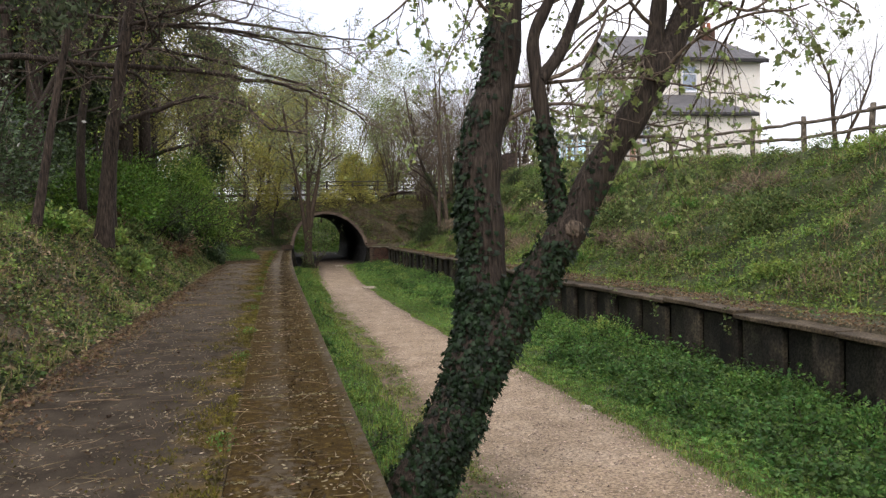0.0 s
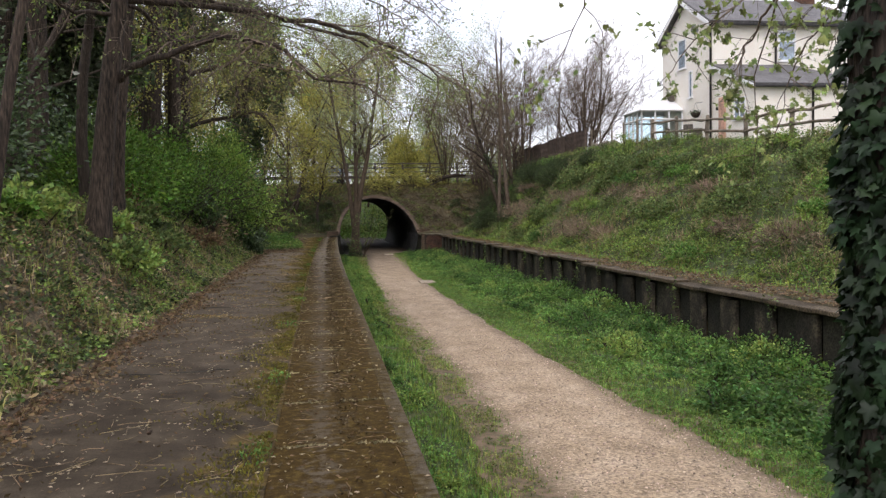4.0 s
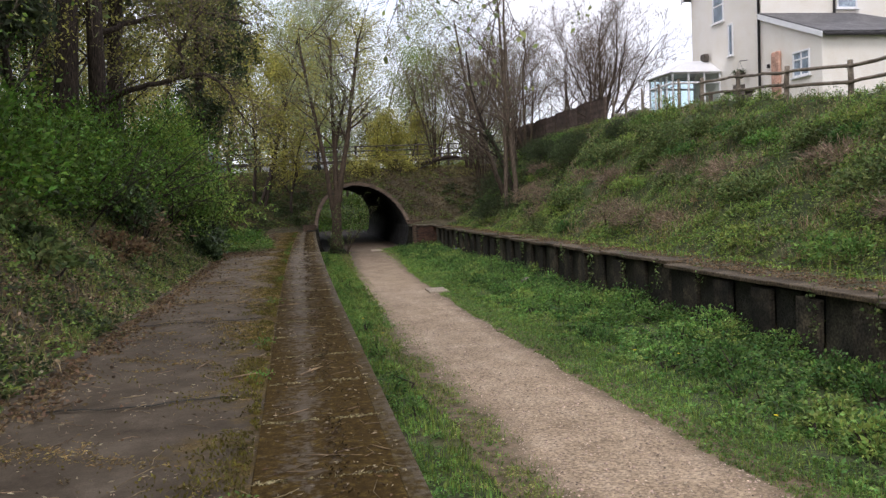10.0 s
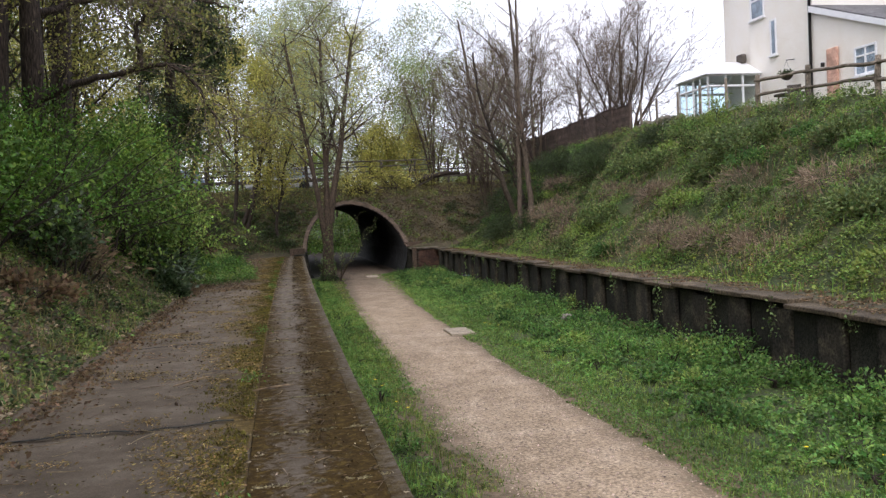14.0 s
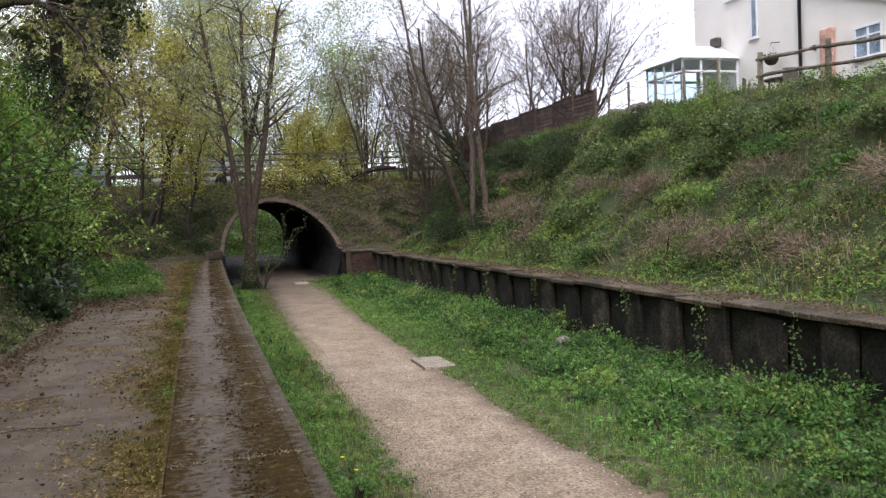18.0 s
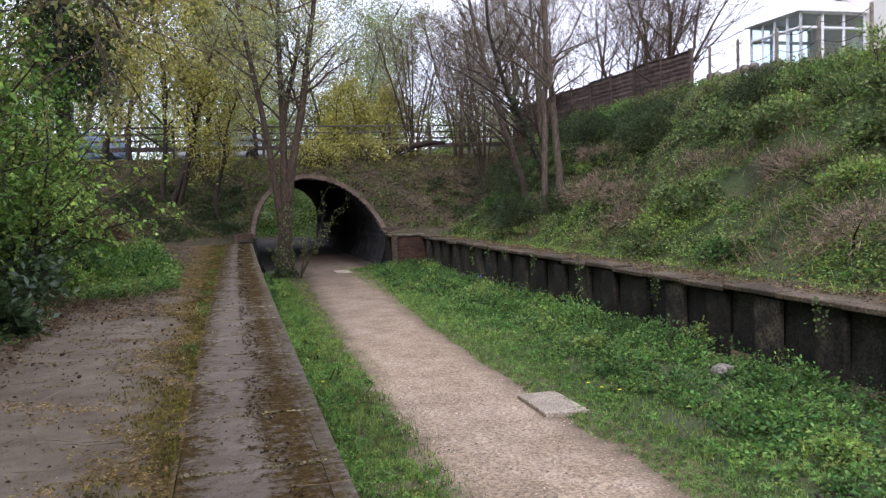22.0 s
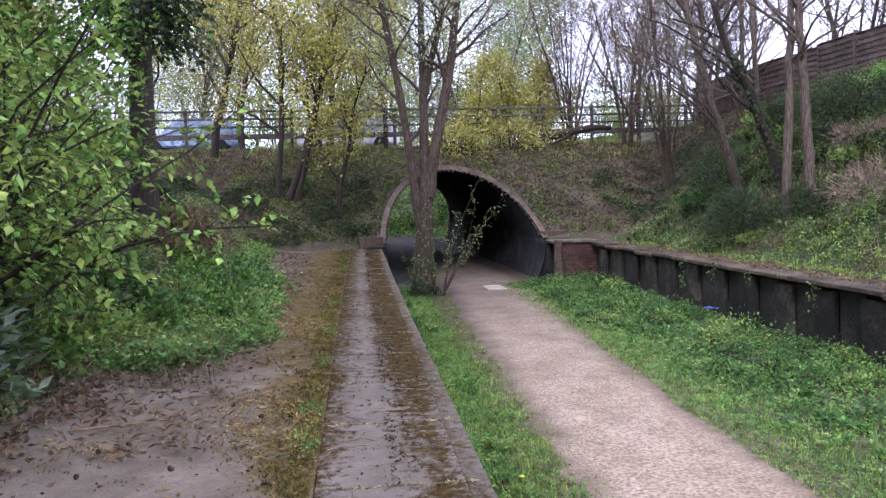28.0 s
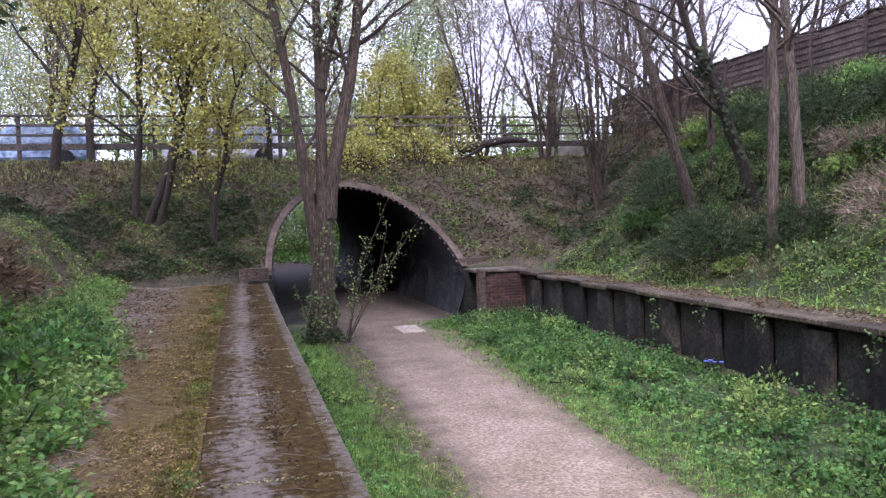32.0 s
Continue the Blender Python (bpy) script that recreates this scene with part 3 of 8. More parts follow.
def leaf_mesh(name, rng, at, axis, size, mat, ratio=0.5, fold=0.12, vary=0.35, face=None, bias=0.0):
    """A mesh of small folded leaves (one rhombus each) at the points, along the axes."""
    n = len(at)
    size = size * (1 + rng.uniform(-vary, vary, n))[:, None]
    axis = unit(axis)
    facing = rng.normal(size=(n, 3))
    if bias:
        facing = facing + bias * (np.array([0, 0, 1.0]) if face is None else face)
    side = unit(np.cross(axis, facing))
    up = np.cross(side, axis)
    v = np.empty((n, 4, 3))
    v[:, 0] = at
    v[:, 1] = at + axis * size * 0.45 + side * size * ratio * 0.5 + up * size * fold
    v[:, 2] = at + axis * size
    v[:, 3] = at + axis * size * 0.45 - side * size * ratio * 0.5 + up * size * fold
    return mesh_from(name, v.reshape(-1, 3), np.arange(4 * n).reshape(-1, 4), mat)


IVY = [(0.0, 0.0), (0.22, -0.14), (0.46, 0.02), (0.34, 0.22), (0.5, 0.5), (0.22, 0.5), (0.0, 1.0), (-0.22, 0.5), (-0.5, 0.5), (-0.34, 0.22), (-0.46, 0.02), (-0.22, -0.14)]


def lobed_mesh(name, rng, at, axis, size, mat, face, ratio=1.0, vary=0.35):
    """A mesh of five-lobed leaves, each a fan round a raised middle, turned to face outward."""
    n = len(at)
    size = size * (1 + rng.uniform(-vary, vary, n))[:, None]
    axis = unit(axis)
    side = unit(np.cross(axis, face + rng.normal(size=(n, 3)) * 0.35))
    up = np.cross(side, axis)
    k = len(IVY)
    v = np.empty((n, k + 1, 3))
    v[:, k] = at + axis * size * 0.3 + up * size * 0.1
    for i, (u, w) in enumerate(IVY):
        v[:, i] = at + axis * size * w + side * size * u * ratio
    b = np.arange(n)[:, None] * (k + 1)
    q = np.concatenate([b + [k, i, (i + 1) % k] for i in range(k)])
    return mesh_from(name, v.reshape(-1, 3), q, mat)


def blade_mesh(name, rng, at, height, width, mat, lean=0.45, vary=0.5):
    """A mesh of grass blades: each a bent strip of two quads."""
    n = len(at)
    h = height * (1 + rng.uniform(-vary, vary, n))[:, None]
    ang = rng.uniform(0, 2 * np.pi, n)
    d = np.stack([np.cos(ang), np.sin(ang), np.zeros(n)], -1)
    s = np.stack([-np.sin(ang), np.cos(ang), np.zeros(n)], -1) * width
    ln = (rng.uniform(0.1, 1, n) * lean)[:, None]
    z = np.array([0, 0, 1.0])
    mid = at + h * 0.55 * z + d * h * ln * 0.35
    tip = at + h * (1 - 0.35 * ln) * z + d * h * ln
    v = np.stack([at - s, at + s, mid - s * 0.8, mid + s * 0.8, tip - s * 0.12, tip + s * 0.12], 1)
    b = np.arange(n)[:, None] * 6
    q = np.concatenate([b + [0, 1, 3, 2], b + [2, 3, 5, 4]])
    return mesh_from(name, v.reshape(-1, 3), q, mat)


# ---- the lie of the land ----
EDGE_L, EDGE_R, BED, BACK_L, BACK_R = 0.57, 7.5, -1.12, -2.4, 8.9
PIPE_X, PIPE_Z, PIPE_R = 3.66, 0.03, 2.47
FOOT_Y, SLOPE, FAR_Y = 57.0, 0.544, 79.0


def smooth(t):
    t = np.clip(t, 0, 1)
    return t * t * (3 - 2 * t)


def bend(y):
    """How far the platform edge swings towards the track near the tunnel."""
    return np.interp(y, [24, 30, 36, 42, 48, 57], [0.0, 0.03, 0.09, 0.17, 0.27, 0.45])


def wave(x, y, s, k=0.0):
    return np.sin(x * 1.7 / s + k) * np.cos(y * 1.3 / s + 2.1 * k) + 0.5 * np.sin(x * 3.1 / s + y * 2.3 / s + k * 3)


def crest(y):
    return np.interp(y, [-40, 5, 17, 20, 28, 31, 36, 40, 48, 56, 64, 90], [2.6, 2.9, 3.25, 3.25, 3.6, 3.65, 4.2, 4.45, 4.65, 4.5, 4.3, 4.2])


def ground_z(x, y):
    x, y = np.asarray(x, float), np.asarray(y, float)
    s = BACK_L - x
    left = 1.35 * smooth(s / 1.7) + 0.30 * np.clip(s - 1.2, 0, 9) + 0.07 * wave(x, y, 0.8) * smooth(s / 0.8)
    r = (x - BACK_R) / 5.4
    top = crest(y)
    right = top * (0.88 * np.clip(r, 0, 1) + 0.12 * smooth(r)) + (0.16 * wave(x, y, 0.9, 1.0) + 0.12 * wave(x, y, 0.45, 2.0)) * smooth(r * 5) * smooth((1.15 - r) * 6) + np.clip(x - 15, 0, 5) * 0.02
    z = np.where(x < BACK_L, left, np.where(x < EDGE_L - 0.06 + bend(y), -0.12, np.where(x < EDGE_R + 0.12, BED, np.where(x < BACK_R, -0.02 + 0.02 * wave(x, y, 0.4), right))))
    emb = np.clip(0.15 + (y - FOOT_Y) * SLOPE, -9, 3.5) + 0.05 * wave(x, y, 0.6, 2.0) * smooth((y - FOOT_Y - 0.5) / 2)
    back = 3.5 - np.clip(y - 73, 0, 99) * 0.6
    emb = np.minimum(emb, np.maximum(back, -9))
    z = np.where(y > FOOT_Y - 0.05, np.maximum(z, emb), z)
    beyond = 0.55 * np.clip(np.abs(x - 3.7) - 2.7, 0, 12) + BED + 0.03 * np.clip(y - 82, 0, 60) + 0.1 * wave(x, y, 1.1, 3.0)
    return np.where(y > 76, np.maximum(emb, beyond), z)


def spaced(*spans):
    out = []
    for a, b, s in spans:
        out.extend(np.arange(a, b - 1e-6, s))
    return np.array(out + [spans[-1][1]])


gx = spaced((-600, -60, 90), (-60, -14, 4), (-14, -2.6, 0.3), (-2.6, 0.3, 0.25), (0.3, 0.5, 0.1), (0.5, 1.1, 0.05), (1.1, 7.6, 0.13), (7.6, 8.7, 0.2), (8.7, 15, 0.25), (15, 30, 1.0), (30, 60, 6), (60, 600, 90))
gy = spaced((-600, -60, 90), (-60, -5, 5), (-5, 56, 0.4), (56, 63.2, 0.12), (63.2, 90, 0.6), (90, 140, 5), (140, 700, 80))
X, Y = np.meshgrid(gx, gy)
Z = ground_z(X, Y)
V = np.stack([X, Y, Z], -1).reshape(-1, 3)
ny, nx = X.shape
ii = (np.arange(ny - 1)[:, None] * nx + np.arange(nx - 1)[None, :]).ravel()
Q = np.stack([ii, ii + 1, ii + nx + 1, ii + nx], -1)
C = V[Q].mean(1)
in_pipe = ((C[:, 0] - PIPE_X) ** 2 + (C[:, 2] - PIPE_Z) ** 2 < (PIPE_R + 0.06) ** 2) & (((C[:, 1] > 56.85) & (C[:, 1] < 63)) | ((C[:, 1] > 73) & (C[:, 1] < 82)))
ground_me = mesh_from("ground", V, Q[~in_pipe], "soil", smooth=True)
for m in ("turf", "litter_ground", "bank_soil"):
    ground_me.materials.append(M[m])
C = C[~in_pipe]
idx = np.zeros(len(C), np.int32)
idx[(C[:, 0] > EDGE_L) & (C[:, 0] < EDGE_R + 0.1) & (C[:, 1] < 57)] = 1
idx[(C[:, 0] > 8.4) & (C[:, 1] < 60)] = 1
idx[(C[:, 1] >= 57) & (C[:, 1] < 63)] = 2
idx[(C[:, 0] < BACK_L + 0.1) & (C[:, 1] < 57)] = 3
idx[C[:, 1] > 76] = 1
ground_me.polygons.foreach_set("material_index", idx)
put("ground", ground_me, label="grassy railway cutting with earth banks and old track bed", category="ground", kind="structure")


def scatter(rng, n, x0, x1, y0, y1, bias=0.0):
    """n points on the ground in a rectangle; bias > 0 puts more of them near y0."""
    u = rng.uniform(0, 1, n) ** (1 + bias)
    x, y = rng.uniform(x0, x1, n), y0 + (y1 - y0) * u
    x = x + bend(y) * np.clip((2.6 - x) / 1.9, 0, 1) * ((x > 0.5) & (y < 56.9))
    z = ground_z(x, y)
    clear = ((x - PIPE_X) ** 2 + (z - PIPE_Z) ** 2 > (PIPE_R + 0.22) ** 2) | (y < 56.2) | (y > 84)
    return np.stack([x, y, z], -1)[clear]


# ---- gravel path ----
py = np.concatenate([np.arange(-30, 60, 0.25), np.arange(60, 130, 1.0)])
edge_l = np.interp(py, [-30, 8, 18, 22, 26, 35, 38, 44, 50, 54, 58, 80, 100, 130], [2.0, 2.05, 2.08, 1.98, 1.74, 1.76, 1.92, 2.2, 2.45, 2.7, 2.6, 2.4, 0.5, -6]) + 0.05 * wave(py, py * 0, 0.9) + 0.02 * wave(py, py * 0, 0.23)
edge_r = np.interp(py, [-30, 8, 12, 17, 22, 30, 36, 40, 44, 48, 54, 58, 80, 100, 130], [4.35, 4.35, 4.28, 3.98, 3.82, 3.76, 3.84, 3.95, 4.2, 4.55, 5.3, 5.3, 5.0, 3.0, -3]) + 0.05 * wave(py, py * 0, 1.0, 1.0) + 0.02 * wave(py, py * 0, 0.27, 2.0)
cols = np.array([-0.22, -0.1, 0.0, 0.1, 0.25, 0.5, 0.75, 0.9, 1.0, 1.1, 1.22])
nc = len(cols)
px = edge_l[:, None] + (edge_r - edge_l)[:, None] * cols[None, :]
pyy = np.repeat(py[:, None], nc, 1)
pz = np.where((pyy > 56.5) & (pyy < 82), BED, np.maximum(ground_z(px, np.where((pyy > 56) & (pyy < 82), 50, pyy)), BED)) + 0.014 + 0.03 * np.sin(np.pi * np.clip(cols, 0, 1))[None, :]
pi_ = (np.arange(len(py) - 1)[:, None] * nc + np.arange(nc - 1)[None, :]).ravel()
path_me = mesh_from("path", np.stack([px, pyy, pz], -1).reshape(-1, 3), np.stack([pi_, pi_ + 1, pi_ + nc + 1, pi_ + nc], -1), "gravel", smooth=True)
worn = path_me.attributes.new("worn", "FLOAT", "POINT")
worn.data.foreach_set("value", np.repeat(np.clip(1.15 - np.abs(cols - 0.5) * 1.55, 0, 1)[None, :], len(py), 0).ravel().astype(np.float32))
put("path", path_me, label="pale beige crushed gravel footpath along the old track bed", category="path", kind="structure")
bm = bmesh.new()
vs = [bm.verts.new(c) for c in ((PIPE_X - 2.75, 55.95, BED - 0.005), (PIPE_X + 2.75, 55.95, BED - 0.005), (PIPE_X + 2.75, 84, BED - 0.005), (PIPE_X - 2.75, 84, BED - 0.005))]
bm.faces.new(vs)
# the unlit tunnel's darkness is put into the floor's colour
tagged(part("tunnel_floor", bm, "wall_shaded"), "trodden earth floor inside the tunnel", "floor", kind="structure")

# ---- left platform: asphalt, coping slabs and face ----
platform = thing("platform_left", "old railway platform with dark asphalt and mossy coping", "platform", kind="structure")
ax = np.linspace(BACK_L - 0.5, -0.34, 14)
ay = np.arange(-12, 57.01, 0.4)
AX, AY = np.meshgrid(ax, ay)
AX = AX + bend(AY)
AZ = 0.012 * wave(AX, AY, 0.7) - 0.012 + 0.03 * smooth((-1.9 + bend(AY) - AX) / 0.6)
ai = (np.arange(len(ay) - 1)[:, None] * 14 + np.arange(13)[None, :]).ravel()
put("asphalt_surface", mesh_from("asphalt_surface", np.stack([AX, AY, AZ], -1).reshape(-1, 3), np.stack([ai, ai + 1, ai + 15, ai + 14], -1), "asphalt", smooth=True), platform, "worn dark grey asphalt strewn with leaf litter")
for cy, cx0, cx1, wid in ((22.75, -2.3, -0.5, 0.022), (18.15, -2.35, -0.55, 0.016), (12.6, -2.3, -0.9, 0.013), (27.4, -2.3, -1.0, 0.012)):
    line = [(x, cy + 0.05 * math.sin(x * 5.1 + cy) + 0.025 * math.sin(x * 17.0)) for x in np.linspace(cx0, cx1, 15)]
    part("crack", poly([(x, y - wid * (0.6 + 0.4 * math.sin(x * 9)), 0.006) for x, y in line] + [(x, y + wid, 0.006) for x, y in line[::-1]], 0.004), "wall_dark", platform)
face_y = np.concatenate([[-12.0], np.arange(24, 57.0, 1.2), [56.9]])
face_v = np.array([(EDGE_L + dx + bend(y), y, z) for y in face_y for dx, z in ((-0.05, BED - 0.2), (-0.05, -0.13), (-0.16, -0.13), (-0.16, BED - 0.2))])
face_i = (np.arange(len(face_y) - 1)[:, None] * 4 + np.arange(4)[None, :]).ravel()
face_n = (np.arange(len(face_y) - 1)[:, None] * 4 + (np.arange(4)[None, :] + 1) % 4).ravel()
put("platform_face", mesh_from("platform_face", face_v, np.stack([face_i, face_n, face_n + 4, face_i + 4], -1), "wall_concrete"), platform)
PITCH = 1.235
slab_me, nose_me = [], []
for k in range(4):
    bm = box(-0.335, 0.002, -0.12, EDGE_L - 0.103, 1.233, 0.0, 0.003, 0.0)
    me = bpy.data.meshes.new("coping_slab")
    bm.to_mesh(me), bm.free()
    me.materials.append(M["coping"])
    slab_me.append(me)
    bm = box(EDGE_L - 0.1025, 0.002, -0.13, EDGE_L + 0.02, 1.233, 0.001, 0.004, 0.0)
    me = bpy.data.meshes.new("nosing")
    bm.to_mesh(me), bm.free()
    me.materials.append(M["nosing_edge"])
    nose_me.append(me)
for k in range(58):
    y = -11.13 + PITCH * k
    if y > 55.9:
        break
    s = put("coping_slab", slab_me[k % 4], platform)
    swing = math.degrees(math.atan2(float(bend(y + PITCH) - bend(y)), PITCH))
    s.matrix_basis = pose(float(bend(y)), y, random.uniform(-0.002, 0.002), random.uniform(-0.1, 0.1), random.uniform(-0.1, 0.1), -swing)
    s = put("nosing_stone", nose_me[k % 4], platform)
    s.matrix_basis = pose(float(bend(y)), y, random.uniform(-0.003, 0.001), 0, 0, -swing)

# ---- right platform: coping, concrete panels and posts ----
platform_r = thing("platform_right", "overgrown railway platform edge of dark stained concrete panels", "platform", kind="structure")
part("backing_wall", box(EDGE_R + 0.165, -12, BED - 0.2, EDGE_R + 0.25, 56.0, -0.10), "wall_dark", platform_r)
face = bpy.data.meshes.new("wall_panel")
bm = box(EDGE_R + 0.02, 0, BED - 0.15, EDGE_R + 0.12, 0.56, -0.10, 0.02, 0.01)
bm.to_mesh(face), bm.free()
face.materials.append(M["wall_concrete"])
recess = bpy.data.meshes.new("wall_recess")
bm = box(EDGE_R + 0.115, 0, BED - 0.15, EDGE_R + 0.16, 0.67, -0.09, 0.01, 0.006)
bm.to_mesh(recess), bm.free()
recess.materials.append(M["wall_shaded"])
cop = []
for k in range(3):
    bm = box(EDGE_R - 0.05, 0.003, -0.075, EDGE_R + 0.42, 1.248, 0.0, 0.012, 0.004)
    me = bpy.data.meshes.new("coping_stone")
    bm.to_mesh(me), bm.free()
    me.materials.append(M["coping_dark"])
    cop.append(me)
for k in range(54):
    y = -11.5 + 1.25 * k
    near = y < 26.5
    dx, dz = (-0.07, -0.05) if near else (0.0, 0.0)
    o = put("wall_panel", face, platform_r)
    o.matrix_basis = pose(dx + random.uniform(-0.012, 0.012), y, dz, 0, random.uniform(-0.4, 0.4), 0)
    o = put("wall_recess", recess, platform_r)
    o.matrix_basis = pose(dx, y + 0.57, dz)
    o = put("coping_stone", cop[k % 3], platform_r)
    o.matrix_basis = pose(dx + random.uniform(-0.006, 0.006), y, dz + random.uniform(-0.003, 0.003), random.uniform(-0.1, 0.1), random.uniform(-0.3, 0.3), 0)

# ---- tunnel: corrugated steel pipe with a mitred mouth, collar and headwalls ----
tunnel = thing("tunnel", "corrugated steel pipe tunnel under the road embankment", "tunnel", kind="structure")
th = np.linspace(radians(-28), radians(208), 97)
rows = 400


def mouth(z):
    return np.where(z > 0.2, FOOT_Y + (z - 0.2) / SLOPE, FOOT_Y - 0.55 + 0.55 * smooth((z + 0.1) / 0.3))


def far_mouth(z):
    return FAR_Y + 1.5 - np.clip(z, 0, 3) / 0.6


s = np.linspace(0, 1, rows)
zz = PIPE_Z + PIPE_R * np.sin(th)
y0, y1 = mouth(zz), far_mouth(zz)
TY = y0[None, :] + s[:, None] * (y1 - y0)[None, :]
RR = PIPE_R + 0.028 * np.sin(2 * np.pi * TY / 0.22)
tv = np.stack([PIPE_X + RR * np.cos(th)[None, :], TY, PIPE_Z + RR * np.sin(th)[None, :]], -1).reshape(-1, 3)
ti = (np.arange(rows - 1)[:, None] * 97 + np.arange(96)[None, :]).ravel()
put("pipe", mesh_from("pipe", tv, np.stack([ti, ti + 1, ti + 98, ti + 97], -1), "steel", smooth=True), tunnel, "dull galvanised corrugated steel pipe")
# collar of concrete segments following the sloping mouth
ca = np.linspace(radians(3), radians(177), 41)
for k in range(40):
    a, b = ca[k] + 0.0004, ca[k + 1] - 0.0004
    vs = []
    bm = bmesh.new()
    for ang in (a, b):
        for r, out in ((PIPE_R + 0.02, -0.16), (PIPE_R + 0.19, -0.15), (PIPE_R + 0.19, 0.30), (PIPE_R + 0.02, 0.30)):
            z = PIPE_Z + r * math.sin(ang)
            ym = float(mouth(PIPE_Z + (PIPE_R + 0.12) * math.sin(ang)))
            vs.append(bm.verts.new((PIPE_X + r * math.cos(ang), ym + out + (r - PIPE_R) * 0.8 * math.sin(ang), z)))
    for f in ((0, 1, 2, 3), (7, 6, 5, 4), (0, 4, 5, 1), (1, 5, 6, 2), (2, 6, 7, 3), (3, 7, 4, 0)):
        bm.faces.new([vs[i] for i in f])
    bmesh.ops.recalc_face_normals(bm, faces=bm.faces[:])
    part("collar_segment", bm, "collar", tunnel)
# bolts round the lip
bolt = bpy.data.meshes.new("bolt")
bm = bmesh.new()
bmesh.ops.create_cone(bm, segments=6, radius1=0.035, radius2=0.03, depth=0.06, cap_ends=True)
bm.to_mesh(bolt), bm.free()
bolt.materials.append(M["collar"])
for ang in np.linspace(radians(6), radians(174), 46):
    o = put("bolt", bolt, tunnel)
    z = PIPE_Z + (PIPE_R - 0.02) * math.sin(ang)
    o.matrix_basis = pose(PIPE_X + (PIPE_R - 0.02) * math.cos(ang), float(mouth(z)) + 0.0, z, 90, 0, 0)
# headwall beams
beam = part("headwall_beam", box(0, 0, 0.04, 3.3, 0.25, 0.37, 0.015, 0.01), "collar", tunnel, "weathered concrete beam")
beam.matrix_basis = pose(6.22, 56.95, 0, 0, 0, 22)
part("headwall_beam", box(0.36, 56.75, -0.02, 1.08, 57.0, 0.36, 0.015, 0.008), "collar", tunnel, "weathered concrete beam")
part("beam_ledge", box(6.22, 56.0, 0.02, 7.65, 57.05, 0.10, 0.012, 0.006), "nosing", tunnel)
part("side_post", box(6.30, 55.88, BED - 0.1, 6.50, 56.1, 0.13, 0.015, 0.006), "collar", tunnel)
part("wing_wall", box(6.48, 56.12, BED - 0.1, 7.62, 56.24, 0.03), "mortar", tunnel)
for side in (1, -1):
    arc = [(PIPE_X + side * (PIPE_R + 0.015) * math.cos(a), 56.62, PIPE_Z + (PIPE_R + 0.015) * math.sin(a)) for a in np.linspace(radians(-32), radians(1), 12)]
    # dark colour imitates the unlit hollow beside the pipe
    part("infill", poly(arc + [(PIPE_X + side * 3.1, 56.62, arc[-1][2]), (PIPE_X + side * 3.1, 56.62, arc[0][2])], 0.25), "wall_shaded", tunnel)

# ---- road on the embankment ----
road = new("road", None)
tagged(road, "asphalt road crossing the embankment over the tunnel", "road", kind="structure")
part("carriageway", box(-60, 65.2, 3.4, 60, 72.2, 3.56), "tarmac_road", road)
part("kerb", box(-60, 65.0, 3.4, 60, 65.2, 3.66, 0.02), "nosing", road)

# post and rail fence along the road
road_fence = thing("road_fence", "dark weathered timber post and rail fence beside the road", "fence")
for x in np.arange(-24, 16.1, 2.0):
    bm = box(x - 0.06, 63.95, 3.2, x + 0.06, 64.07, 5.1, 0.01, 0.01)
    part("post", bm, "rail_wood", road_fence)
    for z, h in ((4.05, 0.10), (4.42, 0.035), (4.72, 0.035), (5.02, 0.035)):
        part("rail", box(x, 63.88, z - h, x + 2.0, 63.95, z + h, 0.008, 0.012), "rail_wood", road_fence)

# ---- rustic fence along the top of the bank ----
FX = 14.5
rustic = thing("rustic_fence", "weathered split timber post and rail fence along the bank top", "fence")
post_y = [2.0, 4.6, 7.2, 9.8, 12.4, 15.0, 17.65, 20.3, 22.8, 25.5, 28.1, 30.9, 33.7, 36.4, 38.8]


def bent_rail(a, b, r, sag=0.03):
    pts = [np.array(a) + (np.array(b) - np.array(a)) * u + np.array([random.uniform(-1, 1), 0, random.uniform(-1, 1)]) * sag * (0 < u < 1) for u in np.linspace(0, 1, 6)]
    v, q = tubes([(pts, [r * random.uniform(0.85, 1.1) for _ in pts], 7)])
    return v, q


for i, y in enumerate(post_y):
    z = float(crest(y))
    v, q = tubes([([(FX, y, z - 0.3), (FX + random.uniform(-0.03, 0.03), y, z + 0.5), (FX + random.uniform(-0.04, 0.04), y, z + 1.02), (FX, y, z + 1.03)], [0.075, 0.075, 0.07, 0.005], 8)])
    put("post", mesh_from("post", v, q, "old_wood"), rustic)
    if i:
        yp = post_y[i - 1]
        zp = float(crest(yp))
        for h in (0.42, 0.86):
            v, q = bent_rail((FX - 0.04, yp - 0.1, zp + h + random.uniform(-0.05, 0.05)), (FX - 0.04, y + 0.1, z + h + random.uniform(-0.05, 0.05)), 0.05)
            put("rail", mesh_from("rail", v, q, "old_wood"), rustic)
# wire fence posts beyond
wire = thing("wire_fence", "thin timber posts with sagging wire", "fence")
wy = [40.6, 42.3, 43.9, 45.6, 47.0]
